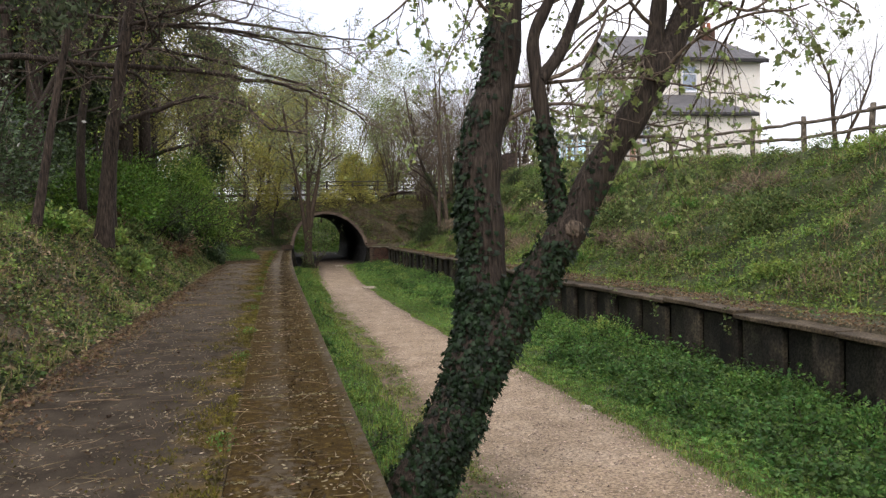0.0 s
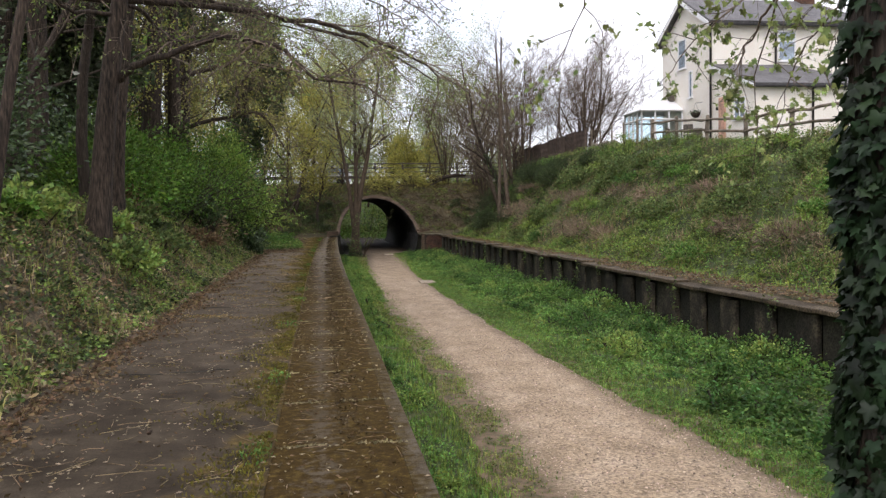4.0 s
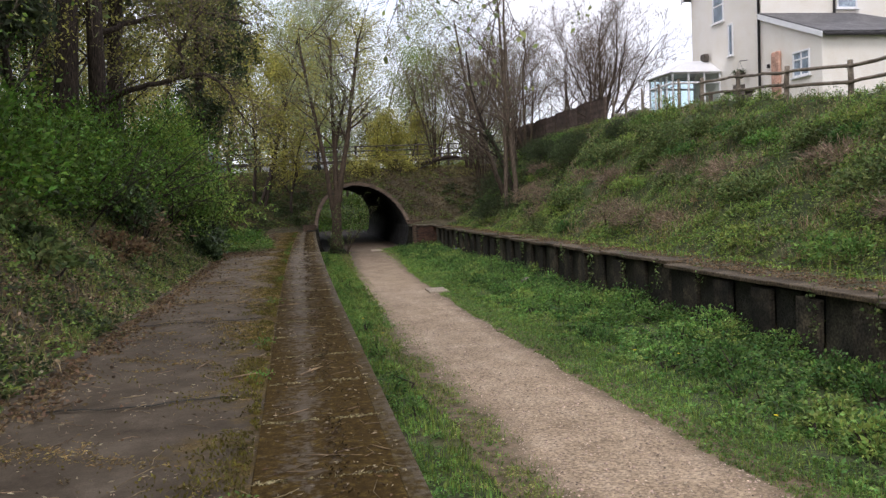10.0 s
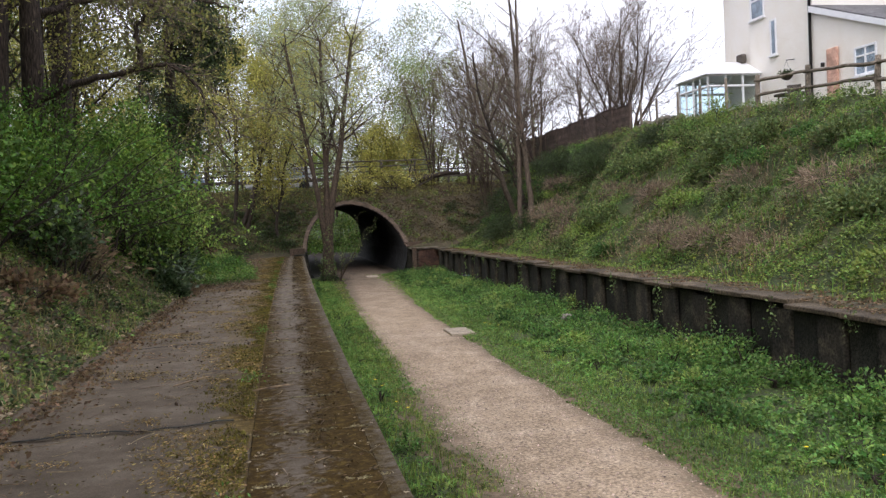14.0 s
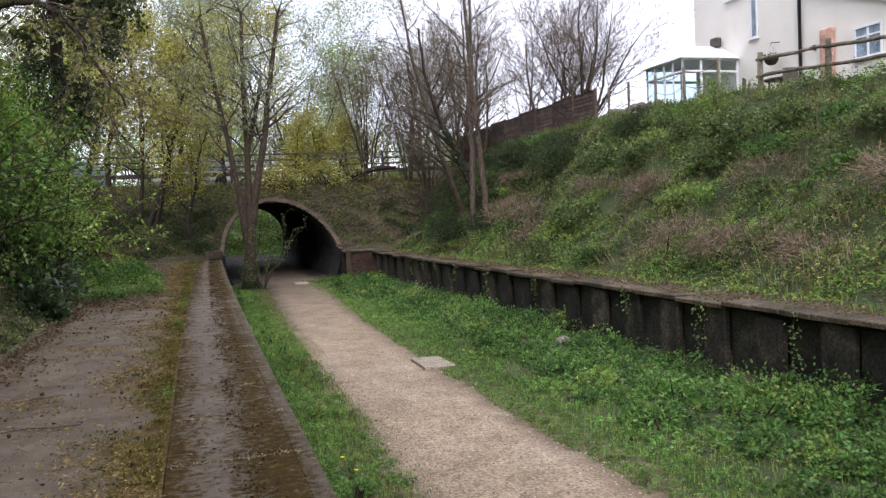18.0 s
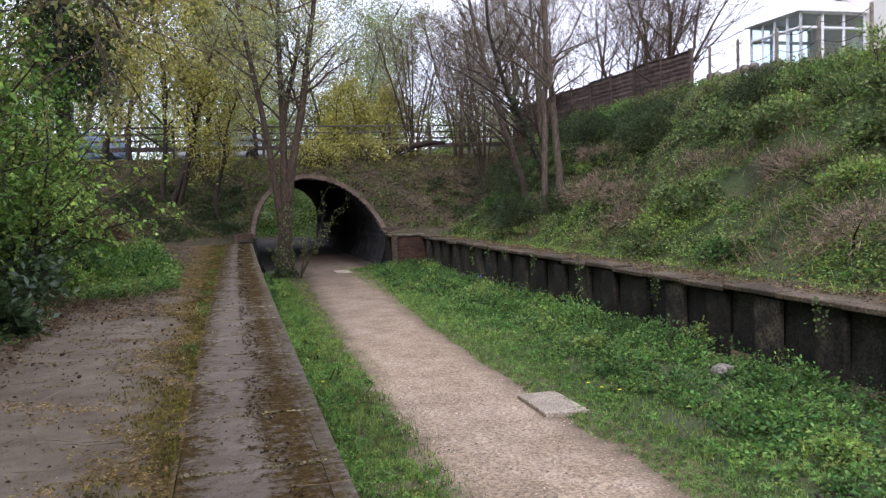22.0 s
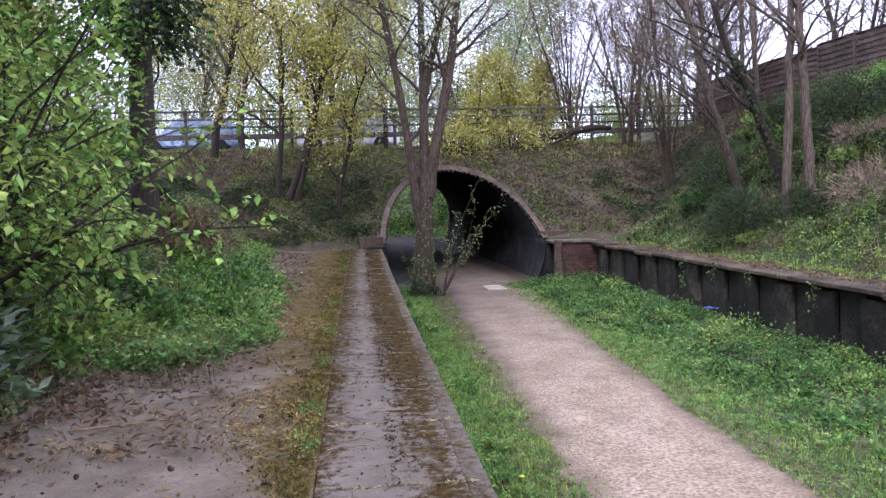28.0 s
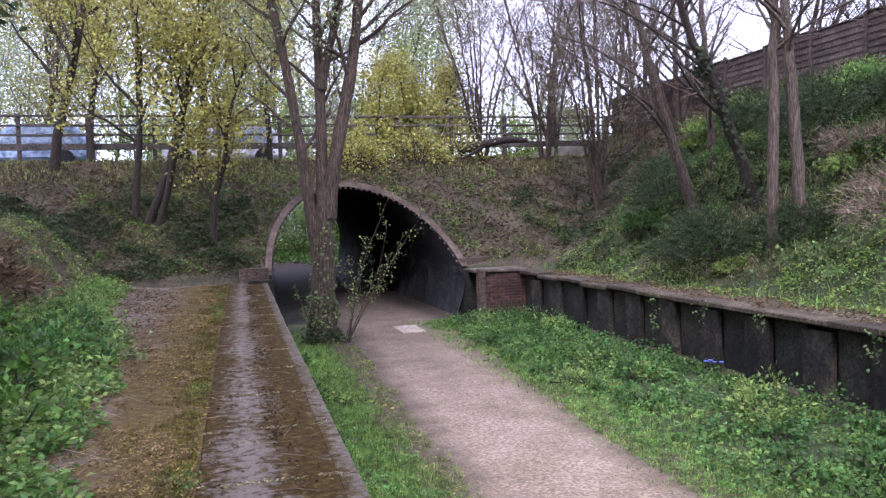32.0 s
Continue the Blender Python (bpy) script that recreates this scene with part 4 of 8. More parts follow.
for i, y in enumerate(wy):
    z = float(crest(y))
    v, q = tubes([([(FX, y, z - 0.2), (FX, y, z + 1.15), (FX, y, z + 1.16)], [0.05, 0.045, 0.004], 7)])
    put("post", mesh_from("post", v, q, "old_wood"), wire)
    if i:
        zp = float(crest(wy[i - 1]))
        for h in (1.05, 0.6):
            pts = [(FX, wy[i - 1] + (y - wy[i - 1]) * u, zp + (z - zp) * u + h - 0.18 * math.sin(math.pi * u)) for u in np.linspace(0, 1, 9)]
            v, q = tubes([(pts, [0.009] * 9, 4)])
            put("wire", mesh_from("wire", v, q, "rail_wood"), wire)
# timber panel fence
panels = thing("panel_fence", "brown lap panel timber fence at the top of the bank", "fence")
for k in range(9):
    ya, yb = 48.0 + 1.83 * k, 48.0 + 1.83 * (k + 1)
    top = 5.85 + (0.06 if k % 2 else 0.0) - 0.012 * k
    base_z = float(crest(ya)) - 0.25
    part("fence_post", box(FX - 0.06, ya - 0.05, base_z, FX + 0.05, ya + 0.05, top + 0.08, 0.008), "fence_wood", panels)
    for j in range(9):
        z0 = base_z + 0.1 + (top - base_z - 0.1) * j / 9
        z1 = base_z + 0.1 + (top - base_z - 0.1) * (j + 1) / 9
        part("board", poly([(FX - 0.035, ya + 0.05, z0 - 0.02), (FX - 0.035, yb - 0.05, z0 - 0.02), (FX - 0.005, yb - 0.05, z1), (FX - 0.005, ya + 0.05, z1)], 0.012), "fence_wood", panels)
    part("cap", box(FX - 0.05, ya + 0.05, top, FX + 0.03, yb - 0.05, top + 0.03), "fence_wood", panels)
# low timber retaining boards and dry stones by the conservatory
for k, y in enumerate(np.arange(39.0, 47.9, 1.3)):
    z = float(crest(y))
    b = part("retaining_board", box(FX + 0.1, y, z - 0.5, FX + 0.16, y + 1.28, z + 0.12, 0.006, 0.01), "rail_wood")
    tagged(b, "dark timber retaining board at the garden edge", "board", group="retaining boards")
rng = np.random.default_rng(5)
for k in range(16):
    y = 44.2 + k * 0.235
    bm = bmesh.new()
    bmesh.ops.create_icosphere(bm, subdivisions=2, radius=0.16)
    for v in bm.verts:
        v.co *= 1 + 0.25 * noise.noise(v.co * 6 + Vector((k, 0, 0)))
        v.co.z *= 0.8
    ob = part("garden_stone", bm, "stone")
    ob.matrix_basis = pose(FX + 0.25 + rng.uniform(-0.05, 0.05), y, float(crest(y)) + 0.22 + rng.uniform(-0.03, 0.1))
    tagged(ob, "grey rough garden stone on the bank top", "stone", group="stones on the bank top")

# ---- house ----
house = thing("house", "two storey cream rendered house with slate roof and lean-to", "house")
HX, HX2, HY, HY2, HZ, EAVE, RIDGE = 19.2, 27.6, 42.6, 48.5, 4.3, 10.55, 12.2
bm = bmesh.new()
prof = [(HY, HZ), (HY2, HZ), (HY2, EAVE), ((HY + HY2) / 2, RIDGE), (HY, EAVE)]
a = [bm.verts.new((HX, y, z)) for y, z in prof]
b = [bm.verts.new((HX2, y, z)) for y, z in prof]
bm.faces.new(a), bm.faces.new(b[::-1])
for i in range(5):
    bm.faces.new((a[i], b[i], b[(i + 1) % 5], a[(i + 1) % 5]))
bmesh.ops.recalc_face_normals(bm, faces=bm.faces[:])
part("wall", bm, "render_wall", house)
mid = (HY + HY2) / 2
part("roof", poly([(HX - 0.35, HY - 0.35, EAVE - 0.1), (HX2 + 0.3, HY - 0.35, EAVE - 0.1), (HX2 - 1.4, mid, RIDGE + 0.12), (HX - 0.35, mid, RIDGE + 0.12)], 0.14), "roof_slate", house)
part("roof", poly([(HX2 + 0.3, HY2 + 0.35, EAVE - 0.1), (HX - 0.35, HY2 + 0.35, EAVE - 0.1), (HX - 0.35, mid, RIDGE + 0.12), (HX2 - 1.4, mid, RIDGE + 0.12)], 0.14), "roof_slate", house)
part("roof", poly([(HX2 + 0.3, HY - 0.35, EAVE - 0.1), (HX2 + 0.3, HY2 + 0.35, EAVE - 0.1), (HX2 - 1.4, mid, RIDGE + 0.12)], 0.14), "roof_slate", house)
part("bargeboard", poly([(HX - 0.37, HY - 0.35, EAVE - 0.25), (HX - 0.37, HY - 0.35, EAVE - 0.02), (HX - 0.37, mid, RIDGE + 0.2), (HX - 0.37, mid, RIDGE - 0.03)], 0.03), "upvc", house)
part("bargeboard", poly([(HX - 0.37, HY2 + 0.35, EAVE - 0.25), (HX - 0.37, HY2 + 0.35, EAVE - 0.02), (HX - 0.37, mid, RIDGE + 0.2), (HX - 0.37, mid, RIDGE - 0.03)], 0.03), "upvc", house)
part("gutter", box(HX - 0.2, HY - 0.46, EAVE - 0.2, HX2 + 0.3, HY - 0.36, EAVE - 0.1, 0.02), "black_pipe", house)
ch = part("chimney", box(25.4, 45.0, 11.6, 26.2, 45.7, 12.9, 0.02), "brick", house)
for dx in (0.2, 0.55):
    bm = bmesh.new()
    bmesh.ops.create_cone(bm, segments=12, radius1=0.13, radius2=0.11, depth=0.4, cap_ends=True)
    bmesh.ops.translate(bm, verts=bm.verts, vec=(25.4 + dx, 45.35, 13.1))
    part("chimney_pot", bm, "terracotta", ch)
# lean-to extension
EY, EX2, EE = 38.7, 24.6, 6.9
bm = bmesh.new()
cor = [(HX, EY, HZ), (EX2, EY, HZ), (EX2, HY, HZ), (HX, HY, HZ), (HX, EY, EE), (EX2, EY, EE), (EX2 - 0.0, HY, EE + 0.2), (HX, HY, 8.3)]
vs = [bm.verts.new(c) for c in cor]
for f in ((0, 1, 5, 4), (1, 2, 6, 5), (3, 0, 4, 7), (4, 5, 6, 7)):
    bm.faces.new([vs[i] for i in f])
bmesh.ops.recalc_face_normals(bm, faces=bm.faces[:])
part("extension_wall", bm, "render_wall", house)
part("extension_roof", poly([(HX - 0.12, EY - 0.25, EE - 0.02), (EX2 + 0.2, EY - 0.25, EE - 0.02), (EX2 - 1.1, HY - 0.01, 8.42), (HX - 0.12, HY - 0.01, 8.42)], 0.10), "roof_slate", house)
part("extension_roof", poly([(EX2 + 0.2, EY - 0.25, EE - 0.02), (EX2 + 0.2, HY - 0.01, EE - 0.02), (EX2 - 1.1, HY - 0.01, 8.42)], 0.10), "roof_slate", house)
part("fascia", poly([(HX - 0.14, EY - 0.25, EE - 0.16), (HX - 0.14, EY - 0.25, EE + 0.04), (HX - 0.14, HY - 0.01, 8.48), (HX - 0.14, HY - 0.01, 8.26)], 0.03), "upvc", house)
part("gutter", box(HX - 0.1, EY - 0.36, EE - 0.12, EX2 + 0.2, EY - 0.26, EE - 0.02, 0.02), "black_pipe", house)
for name, pts in (("downpipe", [(HX - 0.08, HY + 0.05, HZ), (HX - 0.08, HY + 0.05, EAVE - 0.1), (HX - 0.05, HY - 0.35, EAVE - 0.05)]), ("downpipe", [(22.5, HY - 0.08, 8.5), (22.5, HY - 0.08, EAVE - 0.2)]), ("downpipe", [(22.0, EY - 0.08, HZ), (22.0, EY - 0.08, EE - 0.15), (22.0, EY - 0.3, EE - 0.08)])):
    v, q = tubes([(pts, [0.055] * len(pts), 8)])
    put(name, mesh_from(name, v, q, "black_pipe"), house)


def window(parent, axis, at, a, b, z0, z1, panes=2, transom=0.0):
    """A white framed window proud of a wall: axis 'x' lies in a plane of constant x, facing -x; 'y' faces -y."""
    def bx(u0, u1, w0, w1, d0, d1):
        return box(at - d1, u0, w0, at - d0, u1, w1, 0.006) if axis == "x" else box(u0, at - d1, w0, u1, at - d0, w1, 0.006)
    w = part("window", bx(a, b, z0, z1, -0.02, 0.012), "pane_sky", parent)
    for u0, u1, w0, w1 in ((a, a + 0.07, z0, z1), (b - 0.07, b, z0, z1), (a + 0.07, b - 0.07, z1 - 0.07, z1), (a + 0.07, b - 0.07, z0, z0 + 0.07)):
        part("frame", bx(u0, u1, w0, w1, 0.0, 0.05), "upvc", w)
    for k in range(1, panes):
        c = a + (b - a) * k / panes
        part("mullion", bx(c - 0.035, c + 0.035, z0 + 0.07, z1 - 0.07, 0.0, 0.045), "upvc", w)
    if transom:
        part("transom", bx(a + 0.07, b - 0.07, transom - 0.03, transom + 0.03, 0.0, 0.04), "upvc", w)
    part("sill", bx(a - 0.06, b + 0.06, z0 - 0.06, z0, 0.0, 0.12), "upvc", w)


window(house, "x", HX, 39.4, 40.45, 5.55, 6.52, 2, 6.2)
window(house, "x", HX, 45.5, 46.45, 8.85, 10.4, 1, 9.6)
window(house, "x", HX, 44.75, 45.15, 7.2, 8.6, 1)
window(house, "y", HY, 22.65, 23.6, 8.7, 10.2, 1, 9.7)
part("salmon_panel", box(HX - 0.14, 41.2, HZ, HX - 0.02, 41.75, 6.75, 0.03), "salmon", house, "salmon pink rendered upright panel")
part("wall_lamp", box(HX - 0.1, 42.0, 6.2, HX, 42.1, 6.35, 0.01), "black_pipe", house)

# conservatory: hipped glass room against the gable wall
cons = thing("conservatory", "white framed glass conservatory with a pale hipped roof", "conservatory")
CX, CX2, CY, CY2, CZ, CT = 16.9, HX - 0.02, 45.95, 48.3, 4.7, 6.65
part("base", box(CX, CY, CZ - 0.5, CX2, CY2, CZ + 0.3, 0.01), "upvc", cons)
part("floor", box(CX + 0.1, CY + 0.1, CZ + 0.3, CX2 - 0.1, CY2 - 0.1, CZ + 0.32), "slab", cons)


def bar(p0, p1, r, mat="upvc", name="frame_bar"):
    v, q = tubes([([p0, p1], [r, r], 4)])
    put(name, mesh_from(name, v, q, mat), cons)


for y in np.linspace(CY, CY2, 5):
    bar((CX, y, CZ + 0.3), (CX, y, CT), 0.06)
for x in np.linspace(CX, CX2, 4):
    bar((x, CY, CZ + 0.3), (x, CY, CT), 0.06)
    bar((x, CY2, CZ + 0.3), (x, CY2, CT), 0.06)
for z in (CZ + 0.33, CT - 0.45, CT):
    bar((CX, CY, z), (CX, CY2, z), 0.055)
    bar((CX, CY, z), (CX2, CY, z), 0.055)
    bar((CX, CY2, z), (CX2, CY2, z), 0.055)
yl = np.linspace(CY, CY2, 5)
for i in range(4):
    g = part("pane", box(CX - 0.008, yl[i] + 0.06, CZ + 0.36, CX + 0.008, yl[i + 1] - 0.06, CT - 0.05), "glass", cons)
    g.visible_shadow = False
xl = np.linspace(CX, CX2, 4)
for i in range(3):
    for y in (CY, CY2):
        g = part("pane", box(xl[i] + 0.06, y - 0.008, CZ + 0.36, xl[i + 1] - 0.06, y + 0.008, CT - 0.05), "glass", cons)
        g.visible_shadow = False
r0, r1 = (CX + 1.1, CY + 1.0, 7.3), (CX + 1.1, CY2 - 1.0, 7.3)
r0b, r1b = (CX2, CY + 1.0, 7.3), (CX2, CY2 - 1.0, 7.3)
o = 0.15
part("roof_panel", poly([(CX - o, CY2 + o, CT), (CX - o, CY - o, CT), r0, r1], 0.03), "upvc", cons)
part("roof_panel", poly([(CX - o, CY - o, CT), (CX2, CY - o, CT), r0b, r0], 0.03), "upvc", cons)
part("roof_panel", poly([(CX2, CY2 + o, CT), (CX - o, CY2 + o, CT), r1, r1b], 0.03), "upvc", cons)
part("roof_panel", poly([r0, r0b, r1b, r1], 0.03), "upvc", cons)
part("flue", box(CX2 - 0.35, CY + 0.7, 7.25, CX2 - 0.1, CY + 1.1, 7.6, 0.03), "rail_wood", cons)

# ---- trees ----
def grow(rng, start, heading, length, r0, levels, kids=(6, 5, 4), ratio=(0.55, 0.5, 0.45), angle=(45, 45, 50), wob=0.12, lift=0.15, first=0.3, steps=8, min_r=0.004, r_tip=0.25, thin=0.55):
    """Branch polylines with radii, and the twig ends with their directions."""
    lines, tips = [], []

    def go(p, d, ln, r, lev):
        n = max(3, steps - 2 * lev) if lev < 2 else max(2, steps - 8)
        pts, dirs = [p], [d]
        for _ in range(n):
            d = unit(d + rng.normal(size=3) * wob + np.array([0, 0, lift * (0.4 if lev == 0 else 1)]) / n * 2)
            p = p + d * ln / n
            pts.append(p), dirs.append(d)
        rad = r * np.linspace(1, r_tip, n + 1) ** 0.9
        lines.append((pts, rad, 10 if lev == 0 and r > 0.06 else 6 if r > 0.03 else 3, lev))
        if lev == levels:
            for f in (n // 2, n - 1, n):
                tips.append((pts[f], dirs[f]))
            return
        k = kids[lev]
        for i in range(k):
            f = first + (1 - first) * (i + rng.uniform(0.1, 0.9)) / k if lev == 0 else 0.25 + 0.75 * (i + rng.uniform(0.1, 0.9)) / k
            j = min(n - 1, int(f * n))
            u = f * n - j
            q = pts[j] * (1 - u) + pts[j + 1] * u
            side = unit(np.cross(dirs[j], rng.normal(size=3)))
            a = radians(angle[lev] * rng.uniform(0.6, 1.3))
            nd = unit(dirs[j] * math.cos(a) + side * math.sin(a))
            go(q, nd, ln * ratio[lev] * rng.uniform(0.6, 1.2) * (1.15 - 0.5 * f if lev == 0 else 1), max(min_r, rad[j] * thin), lev + 1)
    go(np.array(start, float), unit(np.array(heading, float)), length, r0, 0)
    return lines, tips


def tree(name, label, seed, stems, bark="bark_grey", leaf=None, leaf_size=0.05, per_tip=3, spread=0.12, levels=3, category="tree", min_leaf_z=-9, twig_mat="twig", near=False, **kw):
    """A tree as one thing: a trunk mesh per stem, one mesh of boughs, one of twigs, and a crown of leaves."""
    rng = np.random.default_rng(seed)
    base = np.array(stems[0][0], float)
    e = thing(name, label, category, tuple(base))
    boughs, twigs, tips = [], [], []
    for start, heading, length, r0, *tip in stems:
        lines, tp = grow(rng, np.array(start) - base, heading, length, r0, levels if not tip else 0, **({**kw, "r_tip": tip[0]} if tip else kw))
        tips += [] if tip else tp
        p, r, s, _ = lines[0]
        v, q = tubes([(p, r, max(s, 8))])
        put("trunk", mesh_from("trunk", v, q, bark, True), e)
        boughs += [(p, r, s) for p, r, s, lev in lines[1:] if lev == 1]
        twigs += [(p, r, s) for p, r, s, lev in lines[1:] if lev > 1]
    if near:
        for line in boughs:
            put("bough", mesh_from("bough", *tubes([line]), bark, True), e)
    elif boughs:
        put("branchwork", mesh_from("branchwork", *tubes(boughs), bark, True), e, kind="stuff")
    if twigs:
        put("twiggery", mesh_from("twiggery", *tubes(twigs), twig_mat), e, kind="stuff")
    if leaf:
        at = np.array([t[0] for t in tips])
        d = np.array([t[1] for t in tips])
        at, d = np.repeat(at, per_tip, 0), np.repeat(d, per_tip, 0)
        at = at + rng.normal(size=at.shape) * spread
        ax = d * 0.4 + rng.normal(size=at.shape) * 0.7 + np.array([0, 0, -0.2])
        put("crown", leaf_mesh("crown", rng, at, ax, leaf_size, leaf, 0.6, bias=0.6), e, kind="stuff")
    return e


def shrub(name, label, seed, at, size, n, leaf, leaf_size, ratio=0.5, clumps=40, stems=12, category="bush", droop=0.0, shell=0.55, puff=1.0):
    """A bush: short stems and a crown of leaves in uneven clumps inside an ellipsoid."""
    rng = np.random.default_rng(seed)
    e = thing(name, label, category, at)
    size = np.array(size, float)
    c = unit(rng.normal(size=(clumps, 3))) * rng.uniform(shell, 1.0, (clumps, 1)) * size
    c[:, 2] = np.abs(c[:, 2]) * 0.95 + 0.12 * size[2] * rng.uniform(0, 1, clumps)
    lines = []
    for k in range(min(stems, clumps)):
        p0 = np.array([rng.normal() * 0.15 * size[0], rng.normal() * 0.15 * size[1], -0.25])
        m = (p0 + c[k]) / 2 + rng.normal(size=3) * 0.1
        lines.append(([p0, m, c[k]], [0.03, 0.02, 0.006], 4))
    put("stem_mass", mesh_from("stem_mass", *tubes(lines), "bark"), e, kind="stuff")
    w = rng.uniform(0.4, 1.0, clumps)
    k = rng.choice(clumps, n, p=w / w.sum())
    rad = rng.uniform(0.10, 0.26, clumps) * size.mean() * puff
    p = c[k] + rng.normal(size=(n, 3)) * rad[k][:, None] * np.array([1, 1, 0.7])
    p[:, 2] = np.maximum(p[:, 2], -0.2)
    ax = unit(p * np.array([1, 1, 0.6]) / size) + rng.normal(size=(n, 3)) * 0.6 - np.array([0, 0, droop])
    put("foliage", leaf_mesh("foliage", rng, p, ax, leaf_size, leaf, ratio, face=unit(p / size) * 0.8 + np.array([0, 0, 0.6]), bias=1.3), e, kind="stuff")
    return e



# ivy-clad twin-stemmed tree at the platform edge
ivy_tree = thing("ivy_tree", "leaning twin-stemmed tree with ivy-clad trunk at the platform edge", "tree", (1.05, 6.5, BED))
B = np.array([1.05, 6.5, BED])
rng = np.random.default_rng(3)


def limb(name, pts, r0, r1, parent, mat="bark", sides=14, bulge=0.06, flare=0.0, foot=None):
    """A knobbly limb along a smoothed polyline."""
    pts = np.array(pts, float) - (B if foot is None else foot)
    t = np.linspace(0, len(pts) - 1, 5 * len(pts))
    P = np.stack([np.interp(t, range(len(pts)), pts[:, i]) for i in range(3)], -1)
    k = np.array([1, 3, 4, 3, 1]) / 12
    for _ in range(2):
        Pp = np.pad(P, ((2, 2), (0, 0)), mode="edge")
        P = np.stack([np.convolve(Pp[:, i], k, mode="valid") for i in range(3)], -1)
    rad = np.linspace(r0, r1, len(P)) * (1 + bulge * np.sin(np.arange(len(P)) * 1.3)) + flare * np.exp(-np.arange(len(P)) / 3.5)
    v, q = tubes([(P, rad, sides)])
    put(name, mesh_from(name, v, q, mat, True), parent)
    return P, rad


stem_a = [(0.86, 6.5, -1.3), (1.04, 6.5, -0.71), (1.36, 6.5, -0.2), (1.62, 6.6, 0.37), (1.73, 6.68, 1.02), (1.70, 6.72, 1.72), (1.73, 6.76, 2.2), (1.92, 6.78, 2.75), (2.0, 6.8, 3.35), (2.0, 6.8, 4.4), (2.1, 7.0, 5.6)]
stem_b = [(1.5, 6.5, 0.1), (1.80, 6.5, 0.55), (2.13, 6.5, 1.05), (2.43, 6.48, 1.47), (2.70, 6.45, 1.99), (3.06, 6.4, 2.51), (3.38, 6.4, 3.09), (3.6, 6.4, 3.5), (4.0, 6.6, 4.6)]
stem_c = [(2.34, 6.5, 1.45), (2.30, 6.52, 1.8), (2.25, 6.55, 2.18), (2.17, 6.55, 2.69), (2.14, 6.6, 3.06), (2.34, 6.6, 3.4), (2.6, 6.6, 4.2)]
stem_d = [(2.17, 6.55, 2.66), (2.41, 6.6, 2.93), (2.61, 6.7, 3.36), (2.9, 6.9, 4.0)]
stem_e = [(3.06, 6.4, 2.5), (3.15, 6.4, 2.9), (3.25, 6.45, 3.4), (3.3, 6.5, 4.2)]
la = limb("trunk", stem_a, 0.25, 0.12, ivy_tree, flare=0.07)
lb = limb("trunk", stem_b, 0.185, 0.09, ivy_tree)
lc = limb("limb", stem_c, 0.08, 0.04, ivy_tree)
ld = limb("limb", stem_d, 0.06, 0.03, ivy_tree)
le = limb("limb", stem_e, 0.09, 0.05, ivy_tree)
for (P, rad), i in ((lb, 16),):
    bm = bmesh.new()
    bmesh.ops.create_uvsphere(bm, u_segments=14, v_segments=8, radius=1)
    for v in bm.verts:
        v.co = Vector((v.co.x * 0.085, v.co.y * 0.035, v.co.z * 0.075)) * (1 + 0.25 * noise.noise(v.co * 2.5))
    o = part("burr", bm, "bark_warm", ivy_tree, "knot where a limb was cut")
    o.location = Vector(P[i]) + Vector((0, -rad[i] * 0.93, 0))
# ivy leaves hugging the stems
pos, axs, outs = [], [], []
for (P, rad), z0, z1, n in ((la, -1.2, 1.0, 9500), (la, 1.0, 1.7, 1000), (la, 1.6, 3.4, 700), (lb, 0.0, 1.3, 3000), (lc, 1.4, 2.4, 600), (lb, 1.3, 2.0, 160)):
    k = rng.choice(np.where((P[:, 2] + BED > z0 - 0.05) & (P[:, 2] + BED < z1))[0], n)
    a = rng.uniform(0, 2 * np.pi, n) if z0 < 0.9 or z0 > 1.2 and n < 650 else np.pi + rng.normal(size=n) * 0.75
    out = np.stack([np.cos(a), np.sin(a), np.zeros(n)], -1)
    p = P[k] + out * (rad[k][:, None] * rng.uniform(0.98, 1.12, (n, 1))) + rng.normal(size=(n, 3)) * np.array([0.01, 0.01, 0.05])
    pos.append(p), outs.append(out), axs.append(out * 0.35 + rng.normal(size=(n, 3)) * 0.45 - np.array([0, 0, 0.75]))
put("ivy", lobed_mesh("ivy", rng, np.concatenate(pos), np.concatenate(axs), 0.044, "ivy", np.concatenate(outs) + np.array([0, 0, 0.35])), ivy_tree, "dark glossy ivy", kind="stuff")
# leafy sprays from the upper limbs
tw, tips = [], []
starts = [(la, 0.62), (la, 0.7), (la, 0.78), (la, 0.86), (la, 0.93), (lb, 0.55), (lb, 0.66), (lb, 0.75), (lb, 0.85), (lb, 0.93), (lc, 0.5), (lc, 0.8), (ld, 0.5), (ld, 0.9), (le, 0.5), (le, 0.8), (lb, 0.8), (le, 0.9), (lb, 0.97), (la, 0.97)]
for j, ((P, rad), f) in enumerate(starts):
    for rep in range(1):
        p = P[int(f * (len(P) - 1))]
        a = rng.uniform(0, 2 * np.pi)
        d = (math.cos(a), math.sin(a) * 0.9 + 0.1, rng.uniform(-0.1, 0.5))
        lines, tp = grow(rng, p, d, rng.uniform(1.0, 2.0), 0.02, 2, kids=(7, 4), ratio=(0.5, 0.45), angle=(45, 45), wob=0.2, lift=-0.25, first=0.25, steps=9)
        tw += [(a_, b_, 4) for a_, b_, c_, lev in lines]
        tips += tp
